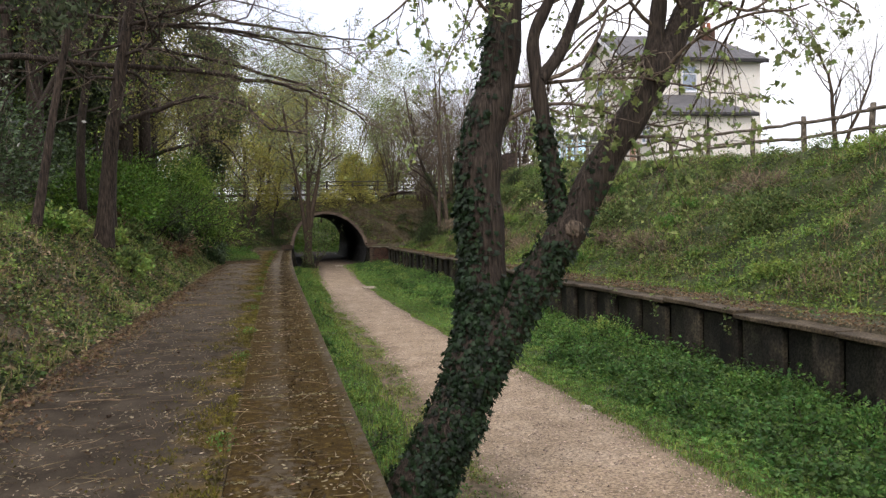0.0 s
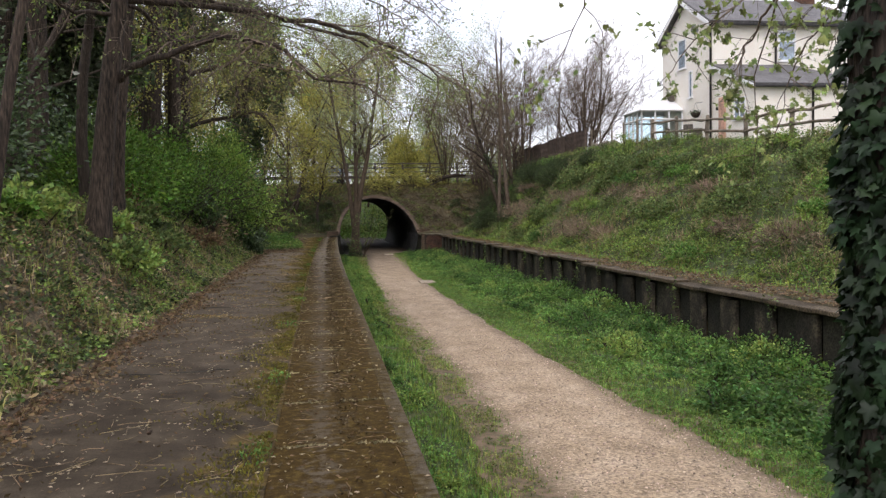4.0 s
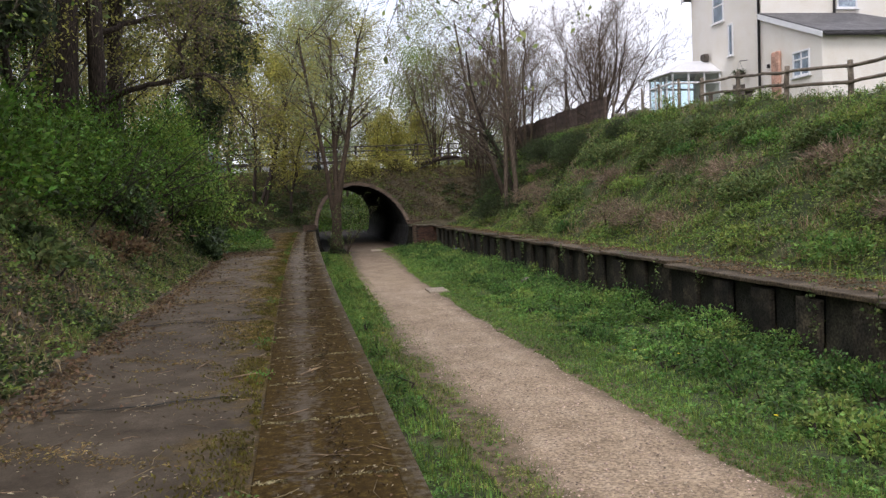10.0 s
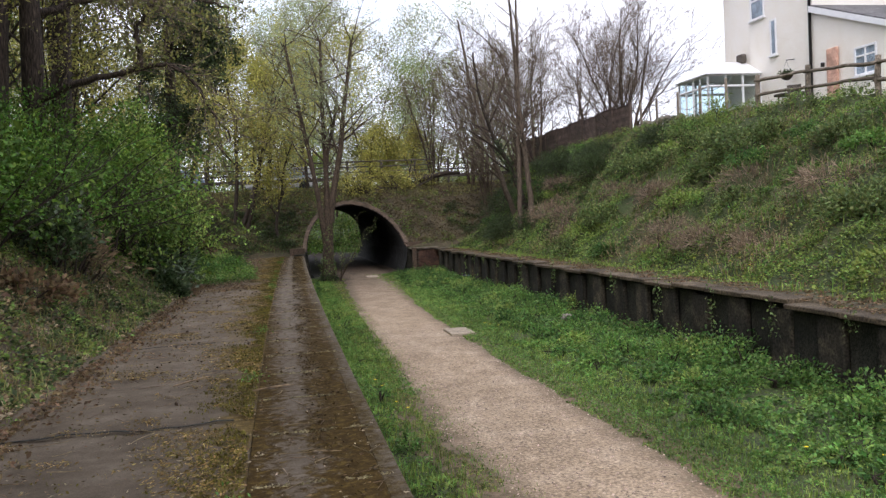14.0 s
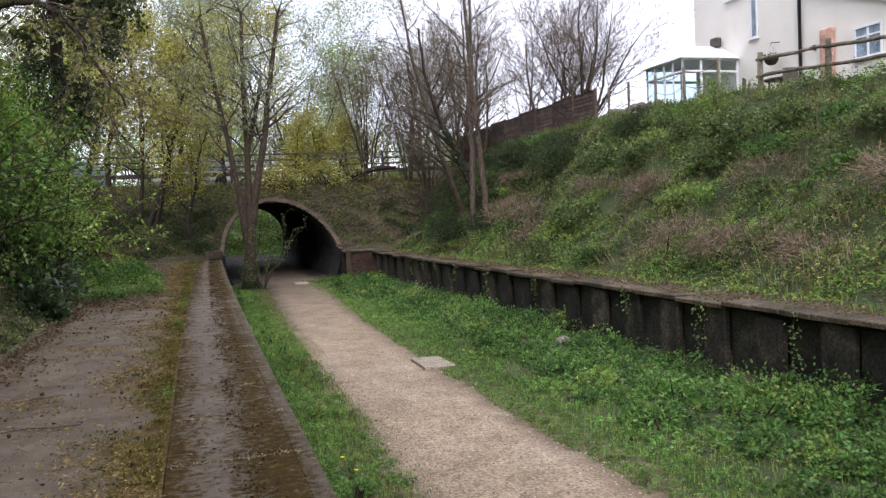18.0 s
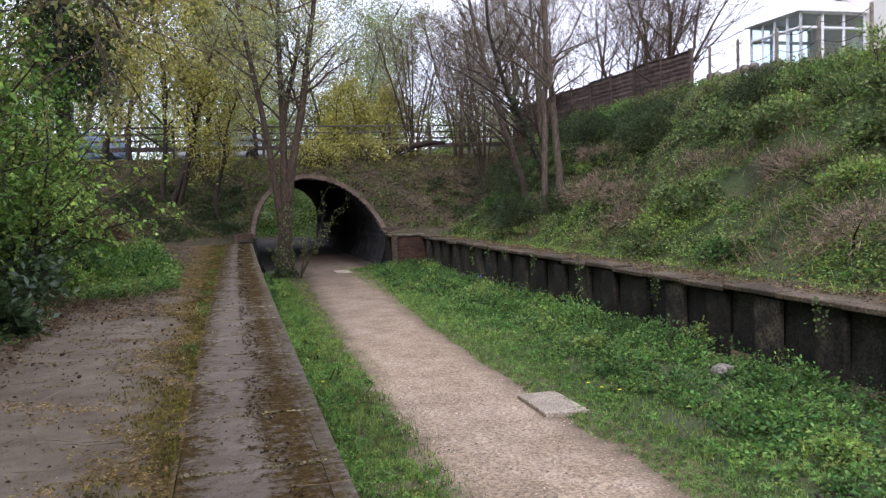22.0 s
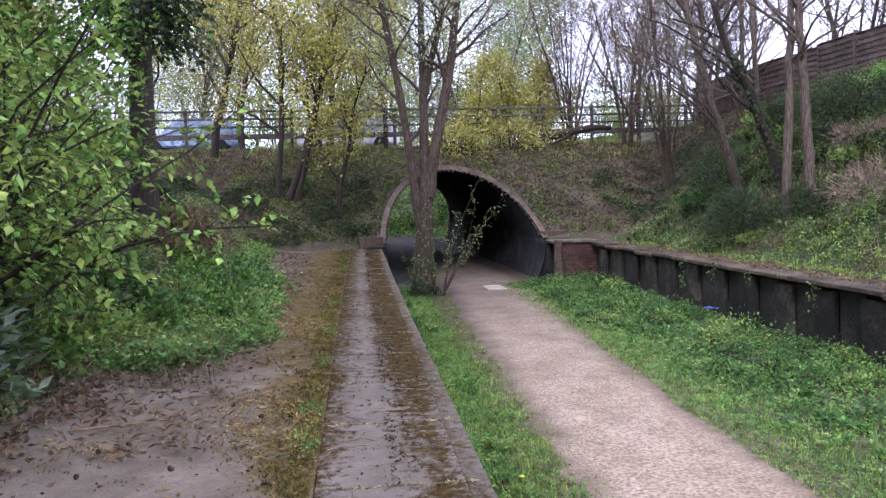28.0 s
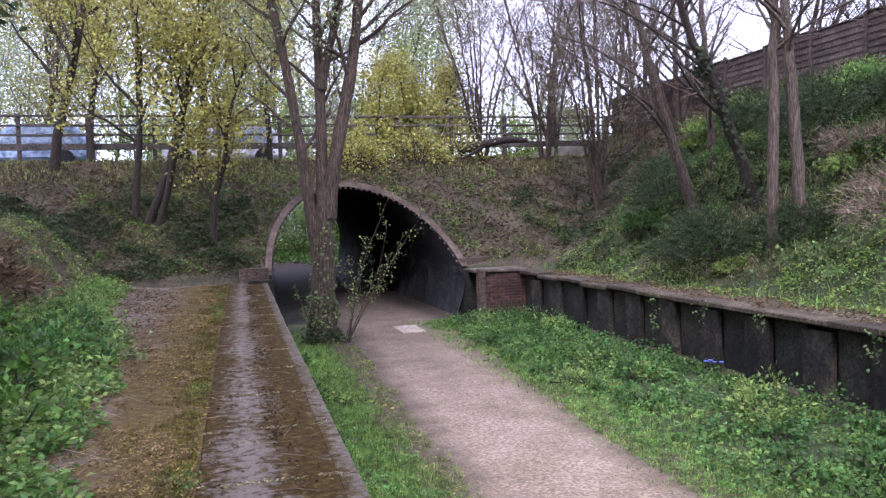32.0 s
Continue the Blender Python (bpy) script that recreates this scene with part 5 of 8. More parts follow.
# long drooping sprays reaching forward over the track
for p, d, ln in (((4.0, 6.6, 3.4), (0.1, 1, -0.05), 3.2), ((3.6, 6.5, 3.3), (-0.2, 1, 0.0), 3.0), ((4.0, 6.6, 3.9), (0.35, 1, -0.2), 3.6), ((3.2, 6.5, 3.6), (-0.35, 1, -0.05), 3.2), ((4.2, 6.7, 3.7), (0.5, 1, -0.1), 3.2)):
    lines, tp = grow(rng, np.array(p) - B, d, ln, 0.022, 2, kids=(10, 5), ratio=(0.32, 0.45), angle=(50, 45), wob=0.14, lift=-0.5, first=0.2, steps=10)
    tw += [(a_, b_, 4) for a_, b_, c_, lev in lines]
    tips += tp
# drooping ends with larger leaves, well ahead of the trunk
for pts in ([(3.5, 6.7, 3.7), (3.4, 8.5, 3.6), (3.6, 10.4, 3.35), (4.0, 11.7, 2.75), (4.3, 12.2, 1.75)], [(2.3, 7.0, 4.4), (2.3, 9.0, 4.1), (2.2, 10.9, 3.4), (2.2, 12.0, 2.65)], [(3.5, 8.5, 3.6), (3.3, 10.5, 3.2), (3.2, 12.0, 2.7)], [(3.6, 10.4, 3.35), (3.9, 11.6, 3.0), (4.0, 12.3, 2.55)], [(3.8, 8.0, 3.8), (4.4, 10.2, 3.5), (4.6, 12.0, 3.0), (4.75, 12.6, 2.3)]):
    P = np.array(pts) - B
    t = np.linspace(0, len(P) - 1, 18)
    P = np.stack([np.interp(t, range(len(P)), P[:, i]) for i in range(3)], -1) + rng.normal(size=(18, 3)) * 0.02
    tw.append((P, np.linspace(0.016, 0.003, 18), 5))
    for j in range(7, 18):
        for _ in range(1):
            lines, tp = grow(rng, P[j], (rng.normal() * 0.8, 0.4 + rng.normal() * 0.6, -0.35 + rng.normal() * 0.3), rng.uniform(0.25, 0.6), 0.006, 1, kids=(4,), ratio=(0.5,), angle=(45,), wob=0.2, lift=-0.3, steps=6, min_r=0.002)
            tw += [(a_, b_, 3) for a_, b_, c_, lev in lines]
            tips += tp
put("twiggery", mesh_from("twiggery", *tubes(tw), "twig"), ivy_tree, kind="stuff")
at = np.repeat(np.array([t[0] for t in tips]), 2, 0)
at = at[rng.uniform(0, 1, len(at)) < 0.7]
at = at + rng.normal(size=at.shape) * 0.035
put("crown", lobed_mesh("crown", rng, at, rng.normal(size=at.shape) * 0.7 - np.array([0, 0, 0.5]), 0.06, "leaf_spring", rng.normal(size=at.shape) + np.array([0, 0, 1.0]), 0.8), ivy_tree, "sparse fresh green leaves", kind="stuff")

# multi-stemmed tree beside the tunnel mouth
mz = BED
mouth_tree = thing("mouth_tree", "grey-brown tree dividing into three tall stems beside the path", "tree", (2.03, 53.5, mz))
MB = np.array([2.03, 53.5, mz])
mk = dict(parent=mouth_tree, mat="bark_grey", foot=MB)
m_trunk = limb("trunk", [(2.0, 53.5, -1.3), (2.02, 53.5, -0.6), (2.05, 53.5, 0.3), (2.11, 53.5, 1.2), (2.13, 53.5, 1.9), (2.14, 53.52, 2.35)], 0.29, 0.16, bulge=0.03, flare=0.13, sides=18, **mk)
m_left = limb("stem", [(1.98, 53.48, 0.5), (1.87, 53.46, 1.4), (1.78, 53.46, 2.2), (1.69, 53.46, 3.0), (1.44, 53.48, 4.7), (1.17, 53.5, 6.2), (0.85, 53.6, 8.0), (0.6, 53.7, 9.8)], 0.14, 0.065, **mk)
m_mid = limb("stem", [(2.12, 53.56, 1.8), (2.12, 53.56, 2.6), (2.13, 53.56, 3.4), (2.14, 53.56, 4.4), (2.12, 53.6, 6.2), (2.15, 53.6, 8.0), (2.2, 53.6, 10.0)], 0.15, 0.06, **mk)
m_right = limb("stem", [(2.2, 53.44, 1.4), (2.33, 53.42, 2.5), (2.52, 53.42, 3.4), (2.81, 53.4, 4.7), (2.93, 53.4, 5.5), (3.02, 53.4, 6.3), (3.35, 53.3, 8.2), (3.6, 53.2, 9.8)], 0.165, 0.07, **mk)
m_fork = limb("stem", [(2.14, 53.5, 4.2), (2.27, 53.48, 4.9), (2.58, 53.46, 5.9), (2.85, 53.5, 7.4)], 0.12, 0.05, **mk)
rng = np.random.default_rng(11)
tw, tips = [], []
for P, rad in (m_left, m_mid, m_right, m_fork):
    k0 = int(len(P) * 0.42)
    for j in list(range(k0, len(P), 2)) * 1 + [len(P) - 1] * 3:
        a = rng.uniform(0, 2 * np.pi)
        lines, tp = grow(rng, P[j], (math.cos(a), math.sin(a), rng.uniform(0.3, 1.3)), rng.uniform(1.4, 3.2), max(0.018, rad[j] * 0.42), 2, kids=(8, 5), ratio=(0.5, 0.5), angle=(42, 45), wob=0.10, lift=0.05, first=0.2, steps=9)
        for a_, b_, c_, lev in lines:
            if lev == 0:
                put("bough", mesh_from("bough", *tubes([(a_, b_, 6)]), "bark_grey", True), mouth_tree)
            else:
                tw.append((a_, b_, 3))
        tips += tp
put("twiggery", mesh_from("twiggery", *tubes(tw), "twig"), mouth_tree, kind="stuff")
at = np.repeat(np.array([t[0] for t in tips]), 2, 0)
at = at + rng.normal(size=at.shape) * 0.08
put("crown", leaf_mesh("crown", rng, at, rng.normal(size=at.shape), 0.07, "leaf_pale", 0.6), mouth_tree, "sparse opening leaves", kind="stuff")
pos, outs = [], []
for (P, rad), z0, z1, n in ((m_trunk, -1.2, -0.2, 650), (m_trunk, -0.2, 1.4, 260)):
    k = rng.choice(np.where((P[:, 2] + mz > z0 - 0.1) & (P[:, 2] + mz < z1))[0], n)
    a = rng.uniform(0, 2 * np.pi, n)
    out = np.stack([np.cos(a), np.sin(a), np.zeros(n)], -1)
    pos.append(P[k] + out * (rad[k][:, None] * rng.uniform(0.98, 1.2, (n, 1))) + rng.normal(size=(n, 3)) * np.array([0.02, 0.02, 0.1]))
    outs.append(out)
pos, outs = np.concatenate(pos), np.concatenate(outs)
put("ivy", lobed_mesh("ivy", rng, pos, outs * 0.4 + rng.normal(size=pos.shape) * 0.5 - np.array([0, 0, 0.5]), 0.06, "bramble", outs + np.array([0, 0, 0.4])), mouth_tree, "ivy and sprouting leaves up the trunk", kind="stuff")
rng = np.random.default_rng(31)
# hawthorn suckers and ivy at its foot
shrub("ivy_clump", "dark ivy and sprouting shoots round the tree foot", 32, (1.95, 53.2, mz), (0.42, 0.4, 0.34), 800, "leaf_dark", 0.065, clumps=26)
suckers = thing("sapling", "thin sprouting hawthorn shoots with small fresh leaves", "sapling", (2.45, 53.1, mz))
s_wood, s_at = [], []
for dx, dy, ln in ((0.62, 0.1, 4.0), (0.5, -0.2, 3.3), (0.75, 0.0, 2.8), (0.3, 0.2, 2.4), (0.5, -0.1, 1.7), (-0.5, 0.1, 1.5)):
    for rep in range(2):
        ls, _ = grow(rng, np.array([rng.normal() * 0.06 + (0.0 if dx > 0 else -0.6), rng.normal() * 0.05, -0.1]), (dx * rng.uniform(0.5, 0.75), dy, 1.0), ln * rng.uniform(0.75, 1.0), 0.011, 1, kids=(6,), ratio=(0.12,), angle=(50,), wob=0.05, lift=-0.05, first=0.4, steps=12, min_r=0.003)
        for pts, rad, _c, lev in ls:
            s_wood.append((pts, rad, 4))
            pts = np.array(pts)
            for p in pts[len(pts) // 3 if lev == 0 else 1:]:
                s_at += [p + rng.normal(size=3) * 0.04 for _ in range(2 if lev else 1)]
put("shoot_mass", mesh_from("shoot_mass", *tubes(s_wood), "bark_grey"), suckers, kind="stuff")
s_at = np.array(s_at)[::2]
put("foliage", leaf_mesh("foliage", rng, s_at, rng.normal(size=s_at.shape) + np.array([0, 0, 0.2]), 0.048, "leaf_spring", 0.6, bias=0.6), suckers, kind="stuff")
# bare trees on the right bank by the embankment


def fixed_tree(name, label, seed, trunks, bark="bark_warm", leaf="leaf_pale", leaf_size=0.03, share=0.6, twig_mat="twig", each=16, reach=3.0, first=0.2, rise=0.9, ivy=0):
    """A bare tree whose stems follow given points (points, foot radius, top radius), set with fine branches."""
    rng = np.random.default_rng(seed)
    base = np.array(trunks[0][0][0], float)
    e = thing(name, label, "tree", tuple(base))
    wood, tips, clad = [], [], []
    for pts, r0, r1 in trunks:
        P = np.array(pts, float) - base
        t = np.linspace(0, len(P) - 1, 26)
        P = np.stack([np.interp(t, range(len(P)), P[:, i]) for i in range(3)], -1)
        for _ in range(2):
            P[1:-1] = (P[:-2] + 2 * P[1:-1] + P[2:]) / 4
        P[1:] += rng.normal(size=(25, 3)) * 0.018
        rad = np.linspace(r0, r1, 26)
        put("trunk", mesh_from("trunk", *tubes([(P, rad, 9)]), bark, True), e)
        clad.append((P, rad))
        for k in range(each):
            u = first + (1 - first) * (k + rng.uniform(0, 1)) / each
            j = min(24, int(u * 25))
            a = rng.uniform(0, 2 * np.pi)
            d = unit(P[j + 1] - P[j]) * rise + np.array([math.cos(a), math.sin(a), 0.0])
            ls, tp = grow(rng, P[j], d, reach * rng.uniform(0.5, 1.1) * (1.25 - 0.6 * u), max(0.012, rad[j] * 0.42), 2, kids=(9, 5), ratio=(0.45, 0.5), angle=(40, 42), wob=0.09, lift=0.12, first=0.2, steps=9, thin=0.42, min_r=0.004)
            for a_, b_, c_, lev in ls:
                if lev == 0:
                    put("bough", mesh_from("bough", *tubes([(a_, b_, 5)]), bark, True), e)
                else:
                    wood.append((a_, b_, 3))
            tips += tp
    put("twiggery", mesh_from("twiggery", *tubes(wood), twig_mat), e, kind="stuff")
    at = np.array([t[0] for t in tips])
    at = at[rng.uniform(0, 1, len(at)) < share]
    put("crown", leaf_mesh("crown", rng, at + rng.normal(size=at.shape) * 0.03, rng.normal(size=at.shape), leaf_size, leaf, 0.6), e, "opening buds and small leaves", kind="stuff")
    if ivy:
        P, rad = clad[0]
        k = rng.integers(0, 15, ivy)
        a = rng.uniform(0, 2 * np.pi, ivy)
        out = np.stack([np.cos(a), np.sin(a), np.zeros(ivy)], -1)
        p = P[k] + out * rad[k][:, None] * rng.uniform(0.95, 1.5, (ivy, 1)) + rng.normal(size=(ivy, 3)) * np.array([0.03, 0.03, 0.14])
        put("ivy", lobed_mesh("ivy", rng, p, out * 0.4 + rng.normal(size=p.shape) * 0.5 - np.array([0, 0, 0.6]), 0.075, "leaf_dark", out + np.array([0, 0, 0.3])), e, "dark ivy up the stem", kind="stuff")
    return e


fixed_tree("bank_tree", "tall bare tree with two straight grey-brown stems on the bank", 12,
           [([(10.32, 48.7, 0.9), (10.25, 48.7, 1.6), (10.06, 48.7, 4.4), (9.92, 48.7, 5.7), (9.78, 48.7, 8.0), (9.7, 48.7, 10.8)], 0.14, 0.04),
            ([(9.75, 48.85, 0.7), (9.8, 48.85, 1.6), (9.86, 48.85, 4.4), (9.92, 48.85, 5.7), (9.98, 48.85, 8.5), (10.05, 48.85, 11.0)], 0.12, 0.04)], reach=3.4, first=0.4, each=14)
fixed_tree("bank_tree", "dark leaning bare tree with ivy on its stem", 13,
           [([(10.85, 50.6, 1.2), (10.67, 50.6, 1.6), (9.87, 50.6, 3.8), (9.3, 50.6, 4.8), (8.75, 50.6, 6.4), (8.5, 50.6, 8.6)], 0.15, 0.04)], bark="bark", ivy=700, reach=3.2, first=0.35)
fixed_tree("bank_tree", "leaning bare brown tree on the bank", 14,
           [([(10.95, 53.1, 1.2), (10.75, 53.1, 1.7), (9.98, 53.1, 3.94), (9.43, 53.1, 5.9), (8.9, 53.1, 8.0), (8.5, 53.1, 10.6)], 0.16, 0.04)], reach=3.4, first=0.3)
fixed_tree("bank_tree", "bare tree with a straight stem on the bank", 15,
           [([(11.7, 53.6, 1.8), (11.6, 53.6, 4.0), (11.4, 53.6, 7.0), (11.3, 53.6, 10.0)], 0.11, 0.03)], reach=3.2, first=0.25)
fan_rng = np.random.default_rng(17)
for k, (bx, by, bz, h, stems, spread_, label) in enumerate([(11.1, 62.9, 3.3, 7.0, 8, 2.4, "many-stemmed bare twiggy tree on the embankment top"), (9.2, 64.3, 3.45, 6.5, 8, 2.4, "brown many-stemmed twiggy thicket on the embankment top"), (10.9, 58.2, 1.6, 7.4, 8, 2.2, "brown many-stemmed bare bush at the foot of the embankment"), (13.2, 60.2, 3.9, 7.5, 8, 2.6, "airy many-stemmed bare tree beside the road")]):
    fan = []
    for i in range(stems):
        a, out = fan_rng.uniform(0, 2 * np.pi), fan_rng.uniform(0.5, spread_)
        dx, dy = math.cos(a) * out, math.sin(a) * out * 0.7
        fan.append(([(bx + dx * 0.06, by + dy * 0.06, bz - 0.2), (bx + dx * 0.3, by + dy * 0.3, bz + h * 0.35), (bx + dx * 0.7, by + dy * 0.7, bz + h * 0.7), (bx + dx, by + dy, bz + h * fan_rng.uniform(0.85, 1.1))], 0.05, 0.012))
    fixed_tree("twiggy_tree", label, 40 + k, fan, bark="bark_grey", each=9, reach=2.4, first=0.15, rise=1.1, share=0.7, leaf="leaf_bud", leaf_size=0.06, twig_mat="twig_grey")
for k, (x, y) in enumerate([(15.4, 50.6), (16.4, 53.0), (15.6, 55.6), (17.5, 57.5), (14.0, 62.8), (13.6, 58.4), (12.5, 65.5)]):
    tree("garden_tree", "bare spring tree with fine grey twigs behind the fence", 100 + k, [((x, y, 4.3), (rng.normal() * 0.06, rng.normal() * 0.06, 1), rng.uniform(6.5, 8.0), 0.10), ((x + 0.2, y, 4.3), (0.28, 0.05, 1), 6.0, 0.08), ((x - 0.2, y, 4.3), (-0.3, 0.02, 1), 5.6, 0.07)], first=0.1, kids=(18, 9, 5), ratio=(0.5, 0.48, 0.45), angle=(46, 40, 45), leaf=None, twig_mat="twig", thin=0.42, r_tip=0.08, wob=0.09, min_r=0.008)
# trees on the embankment, left of the tunnel
for k, (x, y, h, r, lx) in enumerate([(-2.3, 60.0, 8.5, 0.11, 0.03), (-2.0, 59.7, 8, 0.12, 0.1), (-1.7, 59.6, 8, 0.10, 0.06), (-0.2, 58.5, 5.0, 0.09, 0.02), (-4.8, 62.7, 9, 0.16, 0.03), (-3.8, 63.3, 8, 0.10, 0.0), (-0.55, 62.9, 8.5, 0.15, -0.03), (1.6, 63.4, 8, 0.10, -0.05), (-7.0, 61.5, 9, 0.14, 0.0), (5.2, 64.6, 3.2, 0.06, 0.15), (6.6, 64.8, 3.4, 0.06, -0.1), (7.6, 64.4, 3.4, 0.06, 0.2)]):
    tree("embankment_tree", "thin tree with yellow-green opening leaves on the embankment", 200 + k, [((x, y, float(ground_z(x, y)) - 0.15), (lx, -0.02, 1), h, r)], bark="bark", leaf="leaf_yellow", leaf_size=0.115, per_tip=7 if -3 < x < -1 else 4, first=0.22 if h > 4 else 0.05, spread=0.2, kids=(12, 6, 4), ratio=(0.33, 0.5, 0.5), near=True)
# trees beyond the road
for k in range(42):
    x, y = -24 + 1.3 * k + rng.uniform(-0.7, 0.7), rng.uniform(74, 92)
    h = rng.uniform(13, 18) if x < 10 else rng.uniform(10, 14)
    tree("roadside_tree", "tall spring tree with light green leaves beyond the road", 300 + k, [((x, y, 2.0), (rng.normal() * 0.04, 0, 1), h, 0.10)], leaf=("leaf_pale", "leaf_fresh", "leaf_pale", "leaf_olive", "leaf_yellow")[k % 5], leaf_size=0.13 if x < 14 else 0.08, per_tip=14 if x < 14 else 2, r_tip=0.1, twig_mat="twig_grey", thin=0.42, first=0.1, levels=2, kids=(24, 9), ratio=(0.3, 0.5), spread=0.4)


# pines and dark trees on the left bank
def pine(seed, x, y, h, r, low=0.35, lean=(0.03, 0.0), n=22, reach=3.2, leaf="needles", leaf_size=0.17, per=4, label="tall dark pine on the wooded bank", droop=-0.05, bough_r=0.045, toward=0.0, fine=3):
    rng = np.random.default_rng(seed)
    z = float(ground_z(x, y))
    e = thing("pine_tree", label, "tree", (x, y, z - 0.15))
    pts = [np.array([lean[0] * u * h + 0.05 * math.sin(u * 9 + seed), lean[1] * u * h, u * h]) for u in np.linspace(0, 1, 14)]
    rad = r * (np.linspace(1, 0.25, 14) + 0.35 * np.exp(-np.linspace(0, 1, 14) * 25))
    put("trunk", mesh_from("trunk", *tubes([(pts, rad, 12)]), "bark_pine", True), e)
    tw, tips = [], []
    for k in range(n):
        u = low + (1 - low) * (k + rng.uniform(0, 1)) / n
        p = np.array([lean[0] * u * h, lean[1] * u * h, u * h])
        a = rng.uniform(0, 2 * np.pi)
        if rng.uniform() < toward:
            a = -0.25 + rng.normal() * 0.6
        ln = reach * rng.uniform(0.6, 1.1) * (1.1 - 0.6 * u)
        lines, tp = grow(rng, p, (math.cos(a), math.sin(a), rng.uniform(-0.12, 0.22)), ln, bough_r * (1.2 - u), 2, kids=(12, fine), ratio=(0.36, 0.5), angle=(55, 45), wob=0.2, lift=droop, first=0.15, steps=12, thin=0.36, r_tip=0.15, min_r=0.003)
        for a_, b_, c_, lev in lines:
            if lev == 0:
                put("bough", mesh_from("bough", *tubes([(a_, b_, 6)]), "bark_pine", True), e)
        tw += [(a_, b_, c_) for a_, b_, c_, lev in lines if lev > 0]
        tips += tp
    put("twiggery", mesh_from("twiggery", *tubes(tw), "twig"), e, kind="stuff")
    if leaf:
        at = np.repeat(np.array([t[0] for t in tips]), per, 0)
        at = at + rng.normal(size=at.shape) * 0.2
        put("crown", leaf_mesh("crown", rng, at, rng.normal(size=at.shape), leaf_size, leaf, 0.4), e, kind="stuff")
    return e


pine(21, -3.72, 18.8, 10, 0.185, low=0.36, n=30, toward=0.7, fine=6, reach=5.4, leaf=None, lean=(0.14, 0.0), label="leaning ivy-flecked pine with long bare branches beside the platform", bough_r=0.05)
pine(22, -4.15, 22.3, 11, 0.12, low=0.45, n=14, toward=0.4, reach=3.5, leaf="needles", per=2, lean=(0.08, 0.0), label="slender straight-stemmed pine on the bank")
pine(27, -4.35, 16.0, 10, 0.085, low=0.4, n=14, reach=2.8, leaf="needles", per=3, lean=(0.2, 0.05), label="dark leaning pine on the wooded bank")
pine(23, -6.05, 35.3, 17, 0.36, low=0.5, n=26, reach=3.6, per=5, leaf_size=0.25, lean=(0.05, 0.0), label="great pine with a thick bare reddish trunk")
pine(28, -5.5, 38.8, 15, 0.30, low=0.45, n=24, reach=3.2, per=5, leaf_size=0.24, lean=(0.05, 0.0), label="ivy-dark pine trunk behind the green bushes")
for k, (x, y, h, r) in enumerate([(-8.0, 27, 12, 0.25), (-9.5, 33, 13, 0.25), (-9.5, 46, 13, 0.25), (-11, 40, 13, 0.25), (-8.5, 54, 12, 0.22), (-13, 50, 13, 0.25)]):
    pine(400 + k, x, y, h, r, low=0.26, reach=2.6, per=4 if 25 < y < 42 else 2, n=18 if 25 < y < 42 else 12, fine=3, leaf_size=0.25 if 25 < y < 48 else 0.18)
pine(25, -7.6, 30.0, 12, 0.24, low=0.3, n=30, per=10, reach=3.0, leaf_size=0.26)
# lighter trees between the pines
for k, (x, y, h) in enumerate([(-6.4, 33.0, 9), (-7.6, 29.5, 10), (-5.9, 37.5, 9), (-7.2, 25.0, 9), (-6.2, 44.5, 9), (-9.0, 41.5, 11)]):
    tree("bank_sapling", "slim tree with yellow-green spring leaves among the pines", 420 + k, [((x, y, float(ground_z(x, y)) - 0.1), (0.04, 0.0, 1), h, 0.12)], bark="bark", leaf=("leaf_yellow", "leaf_bright")[k % 2], leaf_size=0.10, per_tip=3, first=0.2, kids=(14, 6, 4), ratio=(0.36, 0.5, 0.5), spread=0.18, thin=0.4)
# leafy understorey behind the bank
for k, (x, y, sx, sz, leaf) in enumerate([(-6.5, 46, 2.2, 4.0, "leaf_yellow"), (-8.5, 36, 2.5, 4.5, "leaf_haw"), (-9, 30, 2.5, 4.5, "leaf_bright"), (-8, 23, 2.4, 3.4, "leaf_laurel"), (-6.8, 19, 1.8, 2.8, "leaf_laurel"), (-8.5, 14, 2.2, 2.8, "leaf_dark"), (-7.5, 8.5, 2.0, 2.6, "leaf_dark"), (-10, 52, 3, 5, "leaf_haw"), (-12, 44, 3, 6, "leaf_yellow"), (-13, 33, 3, 6, "leaf_haw"), (-13, 22, 3, 6, "leaf_dark"), (-5.0, 24.5, 1.5, 2.2, "leaf_haw")]):
    shrub("understorey_bush", "dense dark leafy bush among the trees on the bank", 500 + k, (x, y, float(ground_z(x, y)) - 0.2), (sx, sx, sz), 5600, leaf, 0.12, clumps=70)

for k, (x, y, sx, sz) in enumerate([(-9.8, 30.5, 1.7, 4.4), (-8.2, 31.2, 1.5, 3.8), (-6.6, 28.2, 1.1, 2.6), (-11.5, 30.0, 1.8, 5.0)]):
    shrub("evergreen_bush", "tall dark evergreen bush with leathery leaves in the wood", 520 + k, (x, y, float(ground_z(x, y)) - 0.2), (sx, sx, sz), 5200, "leaf_laurel", 0.15, 0.45, clumps=80, stems=10)


